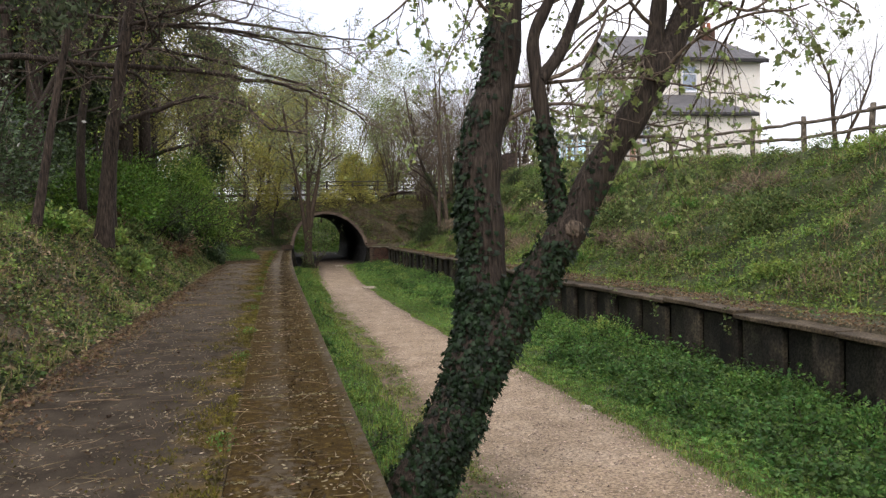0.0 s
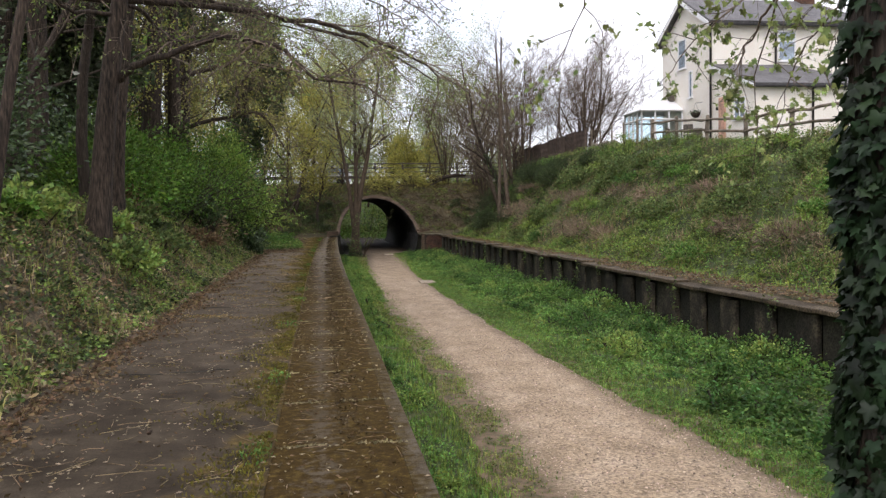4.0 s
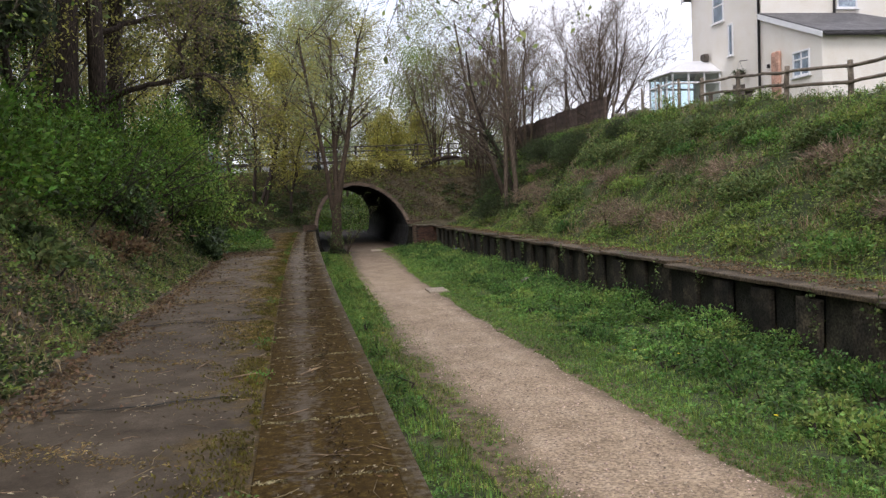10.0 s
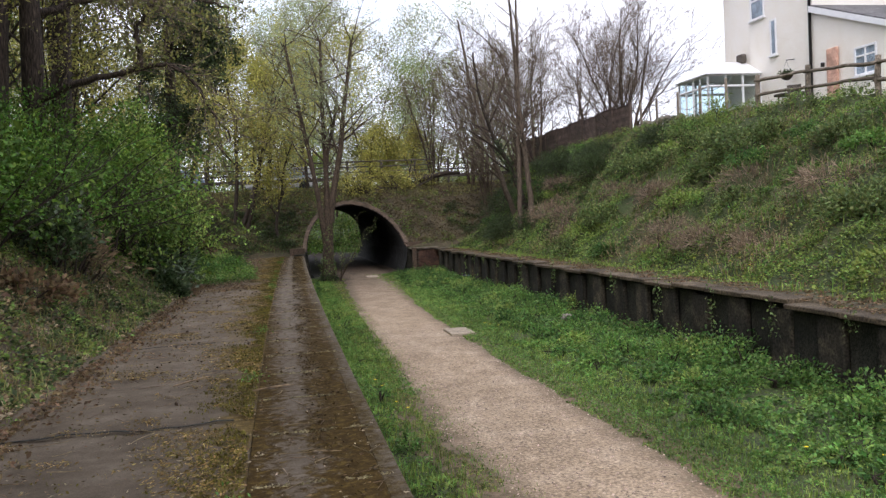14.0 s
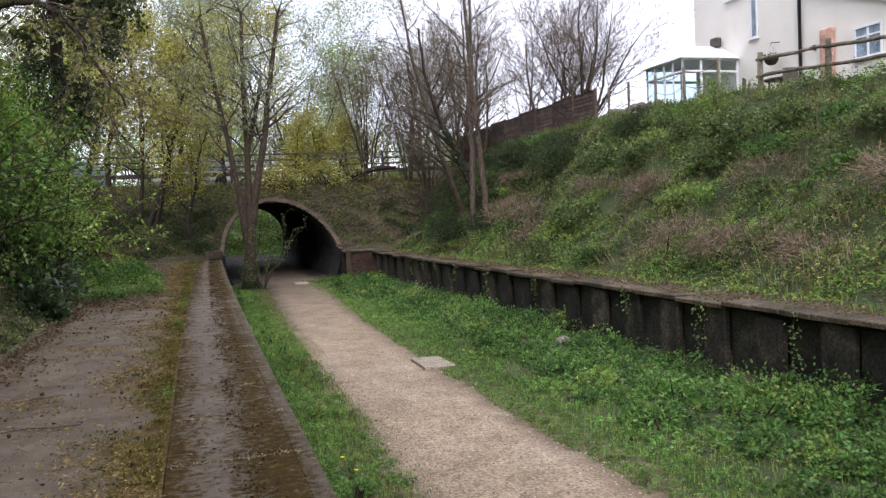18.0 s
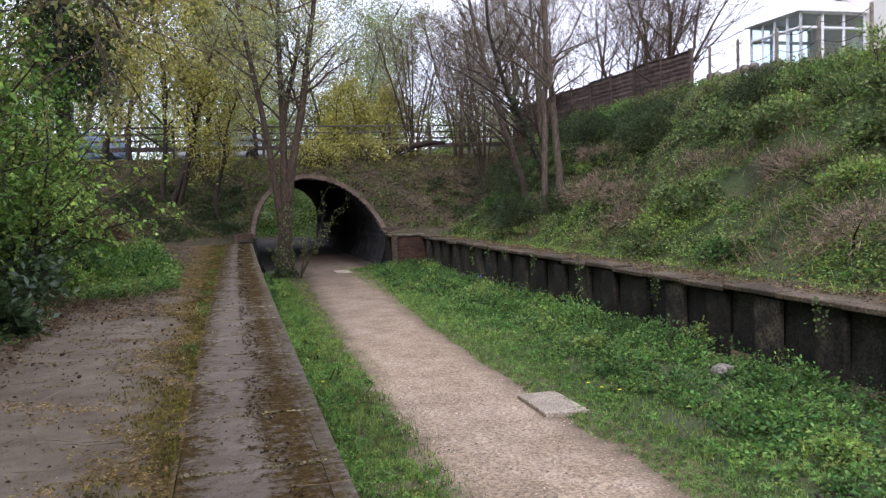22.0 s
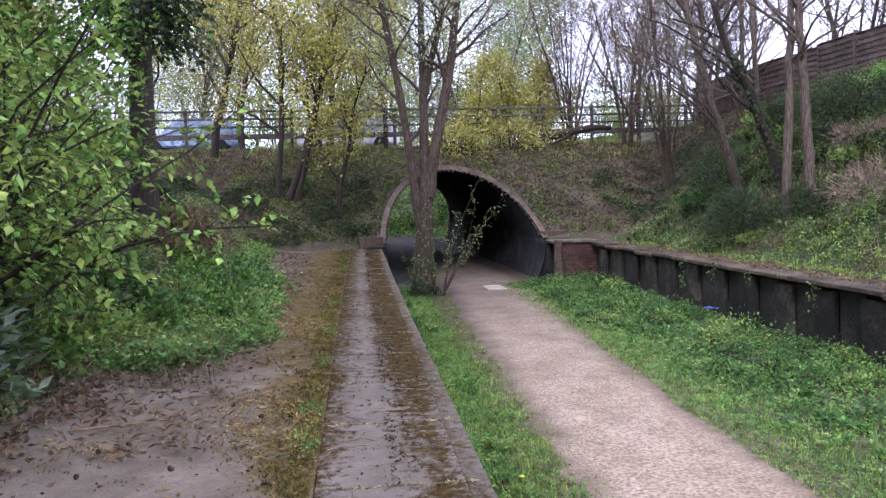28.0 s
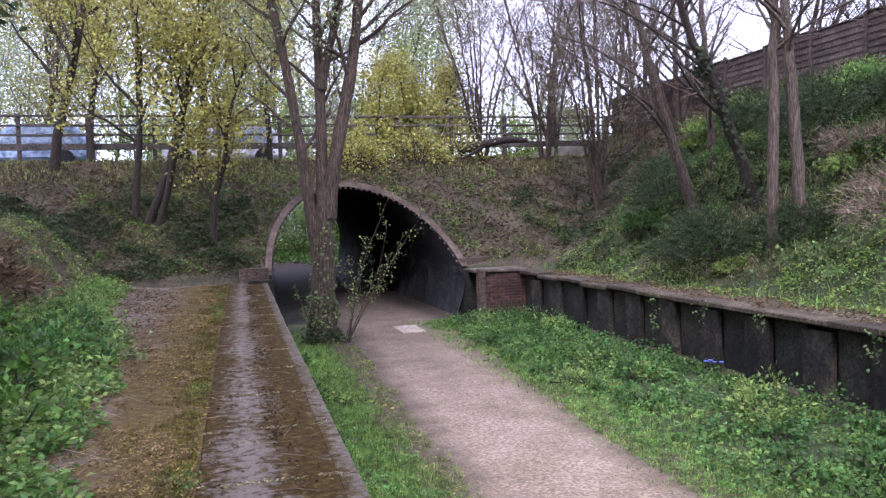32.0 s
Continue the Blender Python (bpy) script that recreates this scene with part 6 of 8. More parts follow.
def arching_bush(name, label, seed, at, reach, shoots, leaf, size, spread=0.5, up=(0.6, 1.6)):
    """A bush of long arching shoots that carry flat sprays of leaves."""
    rng = np.random.default_rng(seed)
    e = thing(name, label, "bush", at)
    wood, pos, axs = [], [], []
    for k in range(shoots):
        a = rng.uniform(0, 2 * np.pi)
        p0 = np.array([rng.normal() * spread * 0.5, rng.normal() * spread, -0.2])
        lines, _ = grow(rng, p0, (math.cos(a), math.sin(a), rng.uniform(*up)), reach * rng.uniform(0.55, 1.1), 0.022, 1, kids=(13,), ratio=(0.24,), angle=(55,), wob=0.09, lift=-0.55, first=0.22, steps=12, thin=0.4, min_r=0.002)
        for pts, rad, _s, lev in lines:
            if k < 12 and lev == 0:
                put("shoot", mesh_from("shoot", *tubes([(pts, rad, 5)]), "bark", True), e)
            else:
                wood.append((pts, rad, 3))
            if lev == 0:
                continue
            pts = np.array(pts)
            for q in np.linspace(0.15, 1, 9):
                i = min(len(pts) - 2, int(q * (len(pts) - 1)))
                u = q * (len(pts) - 1) - i
                pos.append(pts[i] * (1 - u) + pts[i + 1] * u)
                d = unit(pts[i + 1] - pts[i])
                axs.append(d * 0.6 + rng.normal(size=3) * np.array([0.7, 0.7, 0.2]) - np.array([0, 0, 0.25]))
    put("twiggery", mesh_from("twiggery", *tubes(wood), "bark"), e, kind="stuff")
    put("foliage", leaf_mesh("foliage", rng, np.array(pos), np.array(axs), size, leaf, 0.62, bias=1.6), e, "fresh green leaves", kind="stuff")
    return e


arching_bush("hawthorn", "bright green bush with arching leafy shoots beside the platform", 603, (-3.5, 37.6, float(ground_z(-3.5, 37.6)) - 0.1), 2.6, 210, "leaf_lime", 0.08, 0.8, (0.7, 2.4))
arching_bush("hawthorn", "fresh green bush with long arching shoots on the bank", 607, (-4.0, 33.5, float(ground_z(-4.0, 33.5)) - 0.1), 3.3, 90, "leaf_haw", 0.08, 0.9)
arching_bush("hawthorn", "fresh green bush with long arching shoots on the bank", 608, (-4.3, 30.0, float(ground_z(-4.3, 30.0)) - 0.1), 2.9, 70, "leaf_haw", 0.08, 0.9)
# bright hawthorns
for k, (x, y, sx, sy, sz, n) in enumerate([(-4.9, 32.0, 1.3, 2.2, 2.7, 8000), (-5.0, 35.5, 1.6, 2.2, 3.4, 10000), (-4.2, 42.0, 1.8, 2.0, 4.4, 11000), (-3.75, 37.6, 1.2, 1.1, 3.7, 17000), (-3.6, 36.6, 1.0, 1.1, 2.0, 5000), (-4.6, 27.5, 1.2, 1.8, 2.4, 6000)]):
    shrub("hawthorn", "fresh green hawthorn bush with arching leafy shoots", 600 + k, (x, y, float(ground_z(x, y)) - 0.2), (sx, sy, sz), n, "leaf_lime" if k == 3 else "leaf_haw", 0.085 if k == 3 else 0.085, 0.6, clumps=110, shell=0.5, puff=0.6)
for k, (x, y, s) in enumerate([(-2.95, 36.9, 0.75), (-2.68, 35.4, 0.42), (-3.2, 36.0, 0.6), (-3.6, 29.5, 0.7)]):
    shrub("laurel", "dark glossy evergreen laurel at the platform edge", 620 + k, (x, y, float(ground_z(x, y)) - 0.1), (s, s, s * 1.4), 1600, "leaf_laurel", 0.13, 0.4, clumps=30)
for k, (x, y, s, n, leaf) in enumerate([(-3.6, 31, 0.9, 900, "straw"), (-3.35, 48.3, 0.75, 1700, "dead_leaf")]):
    shrub("bracken", "brown dead bracken on the bank", 640 + k, (x, y, float(ground_z(x, y)) - 0.1), (s, s, s), n, leaf, 0.16, 0.25, clumps=30)
for k, (x, y, sx, sz) in enumerate([(12.5, 50.6, 1.5, 1.7), (9.5, 50.2, 0.9, 1.0), (12.4, 46.8, 0.9, 0.9), (10.9, 54.5, 1.2, 1.3), (13.2, 43.0, 0.8, 0.9), (9.7, 51.6, 0.8, 1.0), (10.3, 48.6, 0.7, 0.8), (12.9, 47.6, 1.0, 1.1), (13.1, 51.6, 1.0, 0.9), (13.2, 49.2, 0.9, 0.8), (12.8, 53.4, 1.0, 0.9)]):
    shrub("broom", "dark green broom bush on the bank", 650 + k, (x, y, float(ground_z(x, y)) - 0.1), (sx, sx, sz), 6000, "leaf_dark", 0.13, 0.12, clumps=70)
for k, (x, y, s) in enumerate([(12.9, 39.5, 0.7), (13.0, 36.0, 0.6), (12.0, 33.5, 0.5), (13.6, 41.2, 0.8), (12.6, 27.0, 0.6), (13.3, 22.5, 0.6)]):
    shrub("bank_shrub", "green leafy shrub near the top of the bank", 670 + k, (x, y, float(ground_z(x, y)) - 0.1), (s, s, s * 0.8), 1700, "bramble", 0.075, clumps=30)

# hedge and scrub beyond the road
for k in range(17):
    x, y = -14 + 2.0 * k + rng.uniform(-0.5, 0.5), 73.6 + rng.uniform(0, 2)
    big = x > -5
    shrub("roadside_bush", "light green hedge bush on the far side of the road", 700 + k, (x, y, 3.1), (1.5, 1.2, 4.6 if big else 1.3), 3400 if big else 1200, ("leaf_pale", "leaf_olive", "leaf_fresh")[k % 3], 0.17, clumps=50)
for k in range(8):
    x, y = rng.uniform(3.0, 8.6), rng.uniform(62.4, 64.6)
    shrub("crest_bush", "thin yellow-green bush on the embankment top", 730 + k, (x, y, float(ground_z(x, y)) - 0.1), (1.2, 0.7, 1.3), 700, "leaf_yellow", 0.10, clumps=40, stems=20)

# slender trees on the near part of the left bank
for k, (x, y, h) in enumerate([(-7.9, 13.5, 11), (-4.9, 22.8, 11), (-8.2, 18, 12), (-10, 12, 11)]):
    tree("bank_sapling", "slender dark-stemmed tree with fresh leaves on the wooded bank", 800 + k, [((x, y, float(ground_z(x, y)) - 0.1), (0.05, 0.02, 1), h, 0.13)], bark="bark", leaf=("leaf_bright", "leaf_fresh", "leaf_spring")[k % 3], leaf_size=0.09, per_tip=2, first=0.3, kids=(12, 6, 4), ratio=(0.35, 0.5, 0.5), near=True, spread=0.15)


def limbed_tree(name, label, seed, trunk, limbs, bark="bark_pine", leaf="leaf_spring", leaf_size=0.06, share=0.5, side=0.6, each=26):
    """A tree with one trunk (points, radii) and long limbs given as points and end radii, each with fine twigs."""
    rng = np.random.default_rng(seed)
    base = np.array(trunk[0][0], float)
    e = thing(name, label, "tree", tuple(base))
    put("trunk", mesh_from("trunk", *tubes([(np.array(trunk[0]) - base, trunk[1], 12)]), bark, True), e)
    wood, tps = [], []
    for pts, r0, r1 in limbs:
        P = np.array(pts) - base
        t = np.linspace(0, len(P) - 1, 26)
        P = np.stack([np.interp(t, range(len(P)), P[:, i]) for i in range(3)], -1)
        for _ in range(2):
            P[1:-1] = (P[:-2] + 2 * P[1:-1] + P[2:]) / 4
        P = P + rng.normal(size=P.shape) * 0.02
        put("limb", mesh_from("limb", *tubes([(P, np.linspace(r0, r1, 26), 7)]), bark, True), e)
        for k in range(each):
            j = rng.integers(6, 26)
            d = unit(P[min(25, j + 1)] - P[j - 1]) * 0.6 + rng.normal(size=3) * np.array([side, side, 0.4])
            ls, tp = grow(rng, P[j], d, rng.uniform(0.7, 2.0), 0.016, 2, kids=(6, 4), ratio=(0.45, 0.5), angle=(45, 45), wob=0.16, lift=-0.1, steps=8)
            wood += [(a_, b_, 3) for a_, b_, c_, lev in ls]
            tps += tp
    put("twiggery", mesh_from("twiggery", *tubes(wood), "twig"), e, kind="stuff")
    at = np.array([t[0] for t in tps])
    at = at[rng.uniform(0, 1, len(at)) < share]
    put("crown", leaf_mesh("crown", rng, at, rng.normal(size=at.shape), leaf_size, leaf, 0.6), e, kind="stuff")
    return e


def foot(x, y):
    return float(ground_z(x, y)) - 0.25


# old trees whose limbs reach over the line
limbed_tree("spreading_tree", "old tree with long bare limbs reaching over the platform", 91,
            ([(-6.9, 19.6, foot(-6.9, 19.6)), (-6.9, 19.6, 4.0), (-6.8, 19.5, 7.0), (-6.9, 19.5, 10.5)], [0.32, 0.26, 0.22, 0.1]),
            [([(-6.9, 19.6, 5.3), (-5.8, 19.5, 5.42), (-4.06, 19.4, 5.24), (-1.64, 19.4, 5.13), (0.26, 19.5, 4.86), (1.3, 19.5, 4.54), (2.2, 19.5, 4.0)], 0.09, 0.015),
             ([(-6.9, 19.6, 6.4), (-5.7, 19.5, 6.44), (-4.4, 19.5, 6.36), (-2.8, 19.5, 6.2), (-0.7, 19.5, 6.08), (0.6, 19.5, 5.8), (1.8, 19.5, 5.6)], 0.09, 0.015)], side=0.5)
limbed_tree("arching_tree", "slim dark tree with one long arching limb over the platform", 93,
            ([(-3.9, 19.3, foot(-3.9, 19.3)), (-3.6, 19.2, 3.0), (-3.35, 19.1, 4.2), (-3.2, 19.2, 6.0), (-3.1, 19.3, 9.0)], [0.1, 0.09, 0.085, 0.07, 0.03]),
            [([(-3.3, 18.9, 3.75), (-2.9, 18.5, 3.95), (-1.6, 18.3, 4.4), (-0.6, 17.9, 4.2), (-0.05, 17.3, 3.55), (0.7, 17.0, 3.4)], 0.07, 0.012),
             ([(-3.2, 19.2, 6.0), (-1.8, 20.4, 6.4), (0.2, 21.6, 6.3), (1.8, 22.6, 5.8)], 0.05, 0.012)], side=0.5)
limbed_tree("hooked_tree", "dark old tree with a crooked limb above the bushes", 94,
            ([(-5.25, 35.6, foot(-5.25, 35.6)), (-5.2, 35.6, 3.5), (-5.15, 35.5, 6.0), (-5.1, 35.5, 8.5), (-5.0, 35.5, 11.0)], [0.3, 0.26, 0.22, 0.18, 0.08]),
            [([(-5.15, 35.5, 4.5), (-4.2, 35.1, 4.83), (-3.55, 35.0, 4.94), (-2.83, 35.0, 5.14), (-2.2, 35.0, 5.23), (-1.73, 35.0, 4.88), (-1.38, 35.0, 4.1), (-1.0, 35.0, 3.55)], 0.085, 0.02),
             ([(-2.83, 35.0, 5.14), (-2.86, 35.0, 5.65), (-2.9, 35.0, 6.05), (-2.65, 35.0, 6.25), (-2.3, 35.1, 6.9)], 0.07, 0.03),
             ([(-5.1, 35.5, 6.4), (-3.8, 36.2, 7.0), (-2.4, 36.8, 7.3), (-1.0, 37.2, 7.0)], 0.09, 0.02),
             ([(-5.1, 35.5, 7.8), (-4.0, 37.0, 8.4), (-2.6, 38.4, 8.6)], 0.08, 0.02)], leaf="leaf_olive", leaf_size=0.085, share=0.8, each=30)
limbed_tree("overhanging_tree", "tall tree with fine bare twigs hanging over the track bed", 95,
            ([(-7.2, 27.0, foot(-7.2, 27.0)), (-7.1, 27.0, 5.0), (-7.0, 27.0, 9.0), (-7.0, 27.0, 12.0)], [0.3, 0.25, 0.2, 0.1]),
            [([(-7.0, 27.0, 8.6), (-4.6, 26.3, 8.5), (-3.0, 26.1, 8.3), (-0.8, 25.9, 7.8), (1.2, 25.8, 7.5), (2.9, 25.7, 7.3)], 0.1, 0.02),
             ([(-7.0, 27.0, 7.4), (-4.2, 26.4, 7.2), (-1.6, 26.2, 6.7), (0.6, 26.0, 6.1), (1.9, 25.9, 5.6), (3.0, 25.8, 4.9)], 0.08, 0.015)])
# ivy-smothered tree with a dark hanging crown
rng = np.random.default_rng(96)
smothered = thing("ivy_smothered_tree", "tall tree smothered in dark ivy with a hanging dark crown", "tree", (-3.75, 47.4, foot(-3.75, 47.4)))
SB = np.array([-3.75, 47.4, foot(-3.75, 47.4)])
put("trunk", mesh_from("trunk", *tubes([(np.array([(0, 0, 0), (0.05, 0, 3.5), (0.1, 0, 7.5), (0.5, -0.2, 12.0)]), [0.26, 0.2, 0.16, 0.06], 12)]), "bark", True), smothered)
sm_wood, sm_at, sm_ax = [], [], []
for k in range(70):
    z = rng.uniform(4.4, 12.5)
    a = rng.uniform(0, 2 * np.pi)
    reach = rng.uniform(0.6, 1.35) * (1.0 if z < 9 else 0.75)
    p0 = np.array([0.1, 0, z - SB[2]])
    tip = p0 + np.array([math.cos(a) * reach, math.sin(a) * reach, rng.uniform(-0.5, 0.2)])
    sm_wood.append(([p0, (p0 + tip) / 2 + np.array([0, 0, 0.12]), tip], [0.03, 0.02, 0.006], 4))
    n = 170
    u = rng.uniform(0.3, 1.1, (n, 1))
    sm_at.append(p0 + (tip - p0) * u + rng.normal(size=(n, 3)) * 0.2)
    sm_ax.append(rng.normal(size=(n, 3)) * 0.6 + np.array([math.cos(a), math.sin(a), -0.7]))
for k in range(42):
    u = rng.uniform(0, 1)
    c = np.array([-3.0, 47.2, 12.5]) * (1 - u) + np.array([-2.15, 46.8, 7.4]) * u - SB
    p0 = c + np.append(rng.normal(size=2) * (0.55 - 0.3 * u), 0)
    ln = rng.uniform(0.7, 1.5)
    tip = p0 + np.array([rng.normal() * 0.15 + 0.12, rng.normal() * 0.15, -ln])
    sm_wood.append(([SB * 0 + np.array([0.3, 0, p0[2] + 0.2]), p0, tip], [0.03, 0.02, 0.006], 4))
    n = 190
    sm_at.append(p0 + (tip - p0) * rng.uniform(0, 1, (n, 1)) + rng.normal(size=(n, 3)) * np.array([0.17, 0.17, 0.1]))
    sm_ax.append(rng.normal(size=(n, 3)) * 0.45 - np.array([0, 0, 0.9]))
put("branchwork", mesh_from("branchwork", *tubes(sm_wood), "bark"), smothered, kind="stuff")
sm_at, sm_ax = np.concatenate(sm_at), np.concatenate(sm_ax)
put("ivy", leaf_mesh("ivy", rng, sm_at, sm_ax, 0.13, "leaf_dark", 0.6, bias=0.4), smothered, "dark ivy foliage", kind="stuff")
# full-leaved trees that close the wood behind the bank
for k, (x, y, h, leaf) in enumerate([(-7.4, 41.0, 11, "leaf_olive"), (-6.9, 44.8, 10, "leaf_olive"), (-8.6, 37.5, 12, "leaf_haw"), (-9.4, 43.0, 12, "leaf_olive"), (-8.2, 33.0, 11, "leaf_olive"), (-10.5, 36.0, 12, "leaf_haw"), (-7.2, 50.5, 10, "leaf_yellow")]):
    tree("wood_tree", "full-leaved tree closing the wood behind the bank", 440 + k, [((x, y, foot(x, y)), (0.04, 0.0, 1), h, 0.16)], bark="bark", leaf=leaf, leaf_size=0.15, per_tip=4, first=0.16, kids=(15, 6, 4), ratio=(0.36, 0.5, 0.5), spread=0.3, thin=0.4)

# brown dead stalk mounds and dark bramble mounds on the right bank
MOUNDS_DEAD = [(11.3, 39.1), (11.6, 34.7), (9.7, 33.7), (10.0, 32.0), (10.5, 44.9), (11.4, 31.3), (11.7, 27.4), (9.8, 35.4), (11.4, 42.4), (9.9, 20.6), (10.4, 23.9), (11.0, 38.3), (12.4, 19.0), (11.2, 47.4), (10.4, 46.4), (11.6, 48.6), (10.0, 43.4)]
MOUNDS_GREEN = [(12.9, 38.1), (12.1, 37.3), (12.5, 43.2), (12.8, 36.5), (12.6, 29.5), (12.2, 40.6), (11.2, 25.5), (12.8, 24.0), (10.8, 29.6), (11.5, 17.5), (12.9, 33.0), (10.3, 41.5)]
for k, (x, y) in enumerate(MOUNDS_DEAD):
    r = 0.55 + 0.35 * ((k * 37) % 10) / 10
    shrub("dead_stalks", "flattened mound of dry brown stalks on the bank", 820 + k, (x, y, float(ground_z(x, y)) - 0.1), (r, r * 1.5, r * 0.6), 1000, "dry_stalk", 0.24, 0.07, clumps=40, stems=4, category="plants")
for k, (x, y) in enumerate(MOUNDS_GREEN):
    r = 0.6 + 0.35 * ((k * 53) % 10) / 10
    shrub("bramble_mound", "dark green bramble mound on the bank", 840 + k, (x, y, float(ground_z(x, y)) - 0.1), (r, r * 1.3, r * 0.8), 2600, "bramble", 0.09, 0.6, clumps=45, stems=4, category="plants")
# small leafy hummocks
rng = np.random.default_rng(92)
for k in range(46):
    x, y = rng.uniform(9.2, 14.0), rng.uniform(10, 56)
    r = rng.uniform(0.35, 0.8)
    shrub("weed_mound", "low hummock of fresh green weeds on the bank", 900 + k, (x, y, float(ground_z(x, y)) - 0.05), (r, r * rng.uniform(1.0, 1.6), r * 0.55), 1200, ("weed", "leaf_fresh", "nettle", "bramble", "nettle_dark")[k % 5], 0.075, 0.6, clumps=30, stems=3, category="plants", puff=0.8)
for k in range(30):
    x, y = rng.uniform(-5.2, -2.6), rng.uniform(4, 50)
    r = rng.uniform(0.3, 0.7)
    shrub("bramble_clump", "low tangle of brambles and weeds on the wooded bank", 960 + k, (x, y, float(ground_z(x, y)) - 0.05), (r, r * rng.uniform(1.0, 1.5), r * 0.75), 700, ("bramble", "leaf_dark", "weed", "leaf_haw", "dead_leaf")[k % 5], 0.10, 0.6, clumps=24, stems=5, category="plants", puff=0.8)
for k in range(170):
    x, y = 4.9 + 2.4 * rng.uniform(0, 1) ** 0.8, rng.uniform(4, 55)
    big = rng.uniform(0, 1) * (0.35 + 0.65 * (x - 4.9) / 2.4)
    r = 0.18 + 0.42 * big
    # up to y = 16 mostly darker leaves, painting in the ivy tree's shade
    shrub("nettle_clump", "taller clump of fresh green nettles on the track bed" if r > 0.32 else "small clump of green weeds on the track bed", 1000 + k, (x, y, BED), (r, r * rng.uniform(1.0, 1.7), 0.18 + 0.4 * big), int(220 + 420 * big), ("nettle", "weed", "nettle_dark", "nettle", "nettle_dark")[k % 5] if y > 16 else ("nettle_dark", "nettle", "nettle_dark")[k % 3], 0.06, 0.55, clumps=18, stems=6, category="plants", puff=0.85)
for k in range(70):
    y = rng.uniform(5, 53)
    x = 0.68 + 0.75 * rng.uniform(0, 1) ** 1.3 + float(bend(y))
    r = rng.uniform(0.1, 0.24)
    shrub("weed_clump", "small clump of weeds and grass at the platform foot", 1200 + k, (x, y, BED), (r, r * rng.uniform(1.0, 2.0), rng.uniform(0.14, 0.34)), 200, ("nettle", "nettle_dark", "grass", "weed")[k % 4], 0.05, 0.45, clumps=12, stems=4, category="plants", puff=0.85)
for k in range(18):
    x, y = rng.uniform(-2.6, -1.4), rng.uniform(39.6, 48)
    r = rng.uniform(0.22, 0.42)
    shrub("nettle_clump", "clump of nettles growing over the back of the platform", 1060 + k, (x, y, 0.02), (r, r * rng.uniform(1.0, 1.6), rng.uniform(0.35, 0.6)), 480, ("nettle_dark", "nettle", "leaf_haw")[k % 3], 0.075, 0.55, clumps=18, stems=6, category="plants", puff=0.9)
tree("garden_tree", "spring tree with small leaves beyond the garden fence", 130, [((26.0, 34.0, 4.2), (-0.05, 0.0, 1), 6.5, 0.13), ((26.3, 34.1, 4.2), (0.25, 0.0, 1), 6.0, 0.10)], first=0.2, kids=(13, 7, 5), leaf="leaf_pale", leaf_size=0.06, per_tip=1, twig_mat="twig_grey", thin=0.42, r_tip=0.08)
shrub("elder_sapling", "tall leafy elder sapling near the top of the bank", 1100, (13.4, 39.2, 3.3), (0.34, 0.36, 1.9), 620, "weed", 0.12, 0.3, clumps=26, stems=12, puff=0.6)
for k, (x, y, s) in enumerate([(-2.9, 38.5, 0.55), (-3.3, 39.3, 0.7), (-2.8, 40.3, 0.6), (-3.0, 41.6, 0.7), (-3.6, 37.9, 0.6)]):
    shrub("bramble_clump", "low leafy tangle under the bright bush", 1090 + k, (x, y, float(ground_z(x, y)) - 0.05), (s, s * 1.2, s * 1.1), 1500, ("leaf_haw", "nettle", "leaf_bright", "nettle_dark")[k % 4], 0.085, 0.6, clumps=30, stems=8, category="plants", puff=0.8)
# thicket beyond the far end of the tunnel
for k in range(9):
    x, y = -6 + 2.2 * k, 92 + (k * 7) % 5
    shrub("far_thicket", "green thicket closing the view beyond the tunnel", 860 + k, (x, y, BED + 0.2), (2.2, 2.0, 6.0), 3600, ("leaf_haw", "weed")[k % 2], 0.22, clumps=60)

# ---- ground cover ----
def patch(x, y, s, k=0.0):
    """A soft uneven field between 0 and 1."""
    return np.clip(0.5 + 0.33 * wave(x, y, s, k) + 0.22 * wave(y, x, s * 0.37, k + 1.3), 0, 1)


def cover(name, label, seed, n, region, height, size, mat, ratio=0.55, flat=0.4, bias=0.0, field=None, keep=0.0, lift=0.0, tuft=12, rise=None, reach=None):
    """Low leafy plants: tufts of leaves of uneven height over the ground of a rectangle."""
    rng = np.random.default_rng(seed)
    c = scatter(rng, max(1, n // tuft), *region, bias)
    f = patch(c[:, 0], c[:, 1], field, seed * 0.37) if field else np.ones(len(c))
    ok = f > keep
    if reach:
        ok &= c[:, 0] < np.interp(c[:, 1], *reach) + 0.16 * wave(c[:, 0], c[:, 1], 0.35)
    c, f = c[ok], f[ok]
    h = height * (0.2 + 0.8 * f) * rng.uniform(0.45, 1.25, len(c))
    if rise:
        h = h * (0.3 + 0.7 * smooth((c[:, 0] - rise[0]) / (rise[1] - rise[0])))
    k = np.repeat(np.arange(len(c)), tuft)
    m = len(k)
    a, r = rng.uniform(0, 2 * np.pi, m), np.sqrt(rng.uniform(0, 1, m))
    width = np.maximum(0.55 * h, size * 1.6)[k] * r
    out = np.stack([np.cos(a), np.sin(a), np.zeros(m)], -1)
    p = c[k] + out * width[:, None]
    p[:, 2] = ground_z(p[:, 0], p[:, 1]) + h[k] * (1 - 0.55 * r * r) * rng.uniform(0.25, 1, m) + lift
    ax = out * 0.9 + rng.normal(size=(m, 3)) * np.array([0.5, 0.5, flat]) + np.array([0, 0, 0.12])
    put(name, leaf_mesh(name, rng, p, ax, size, mat, ratio, bias=1.3), label=label, category="plants", kind="stuff")


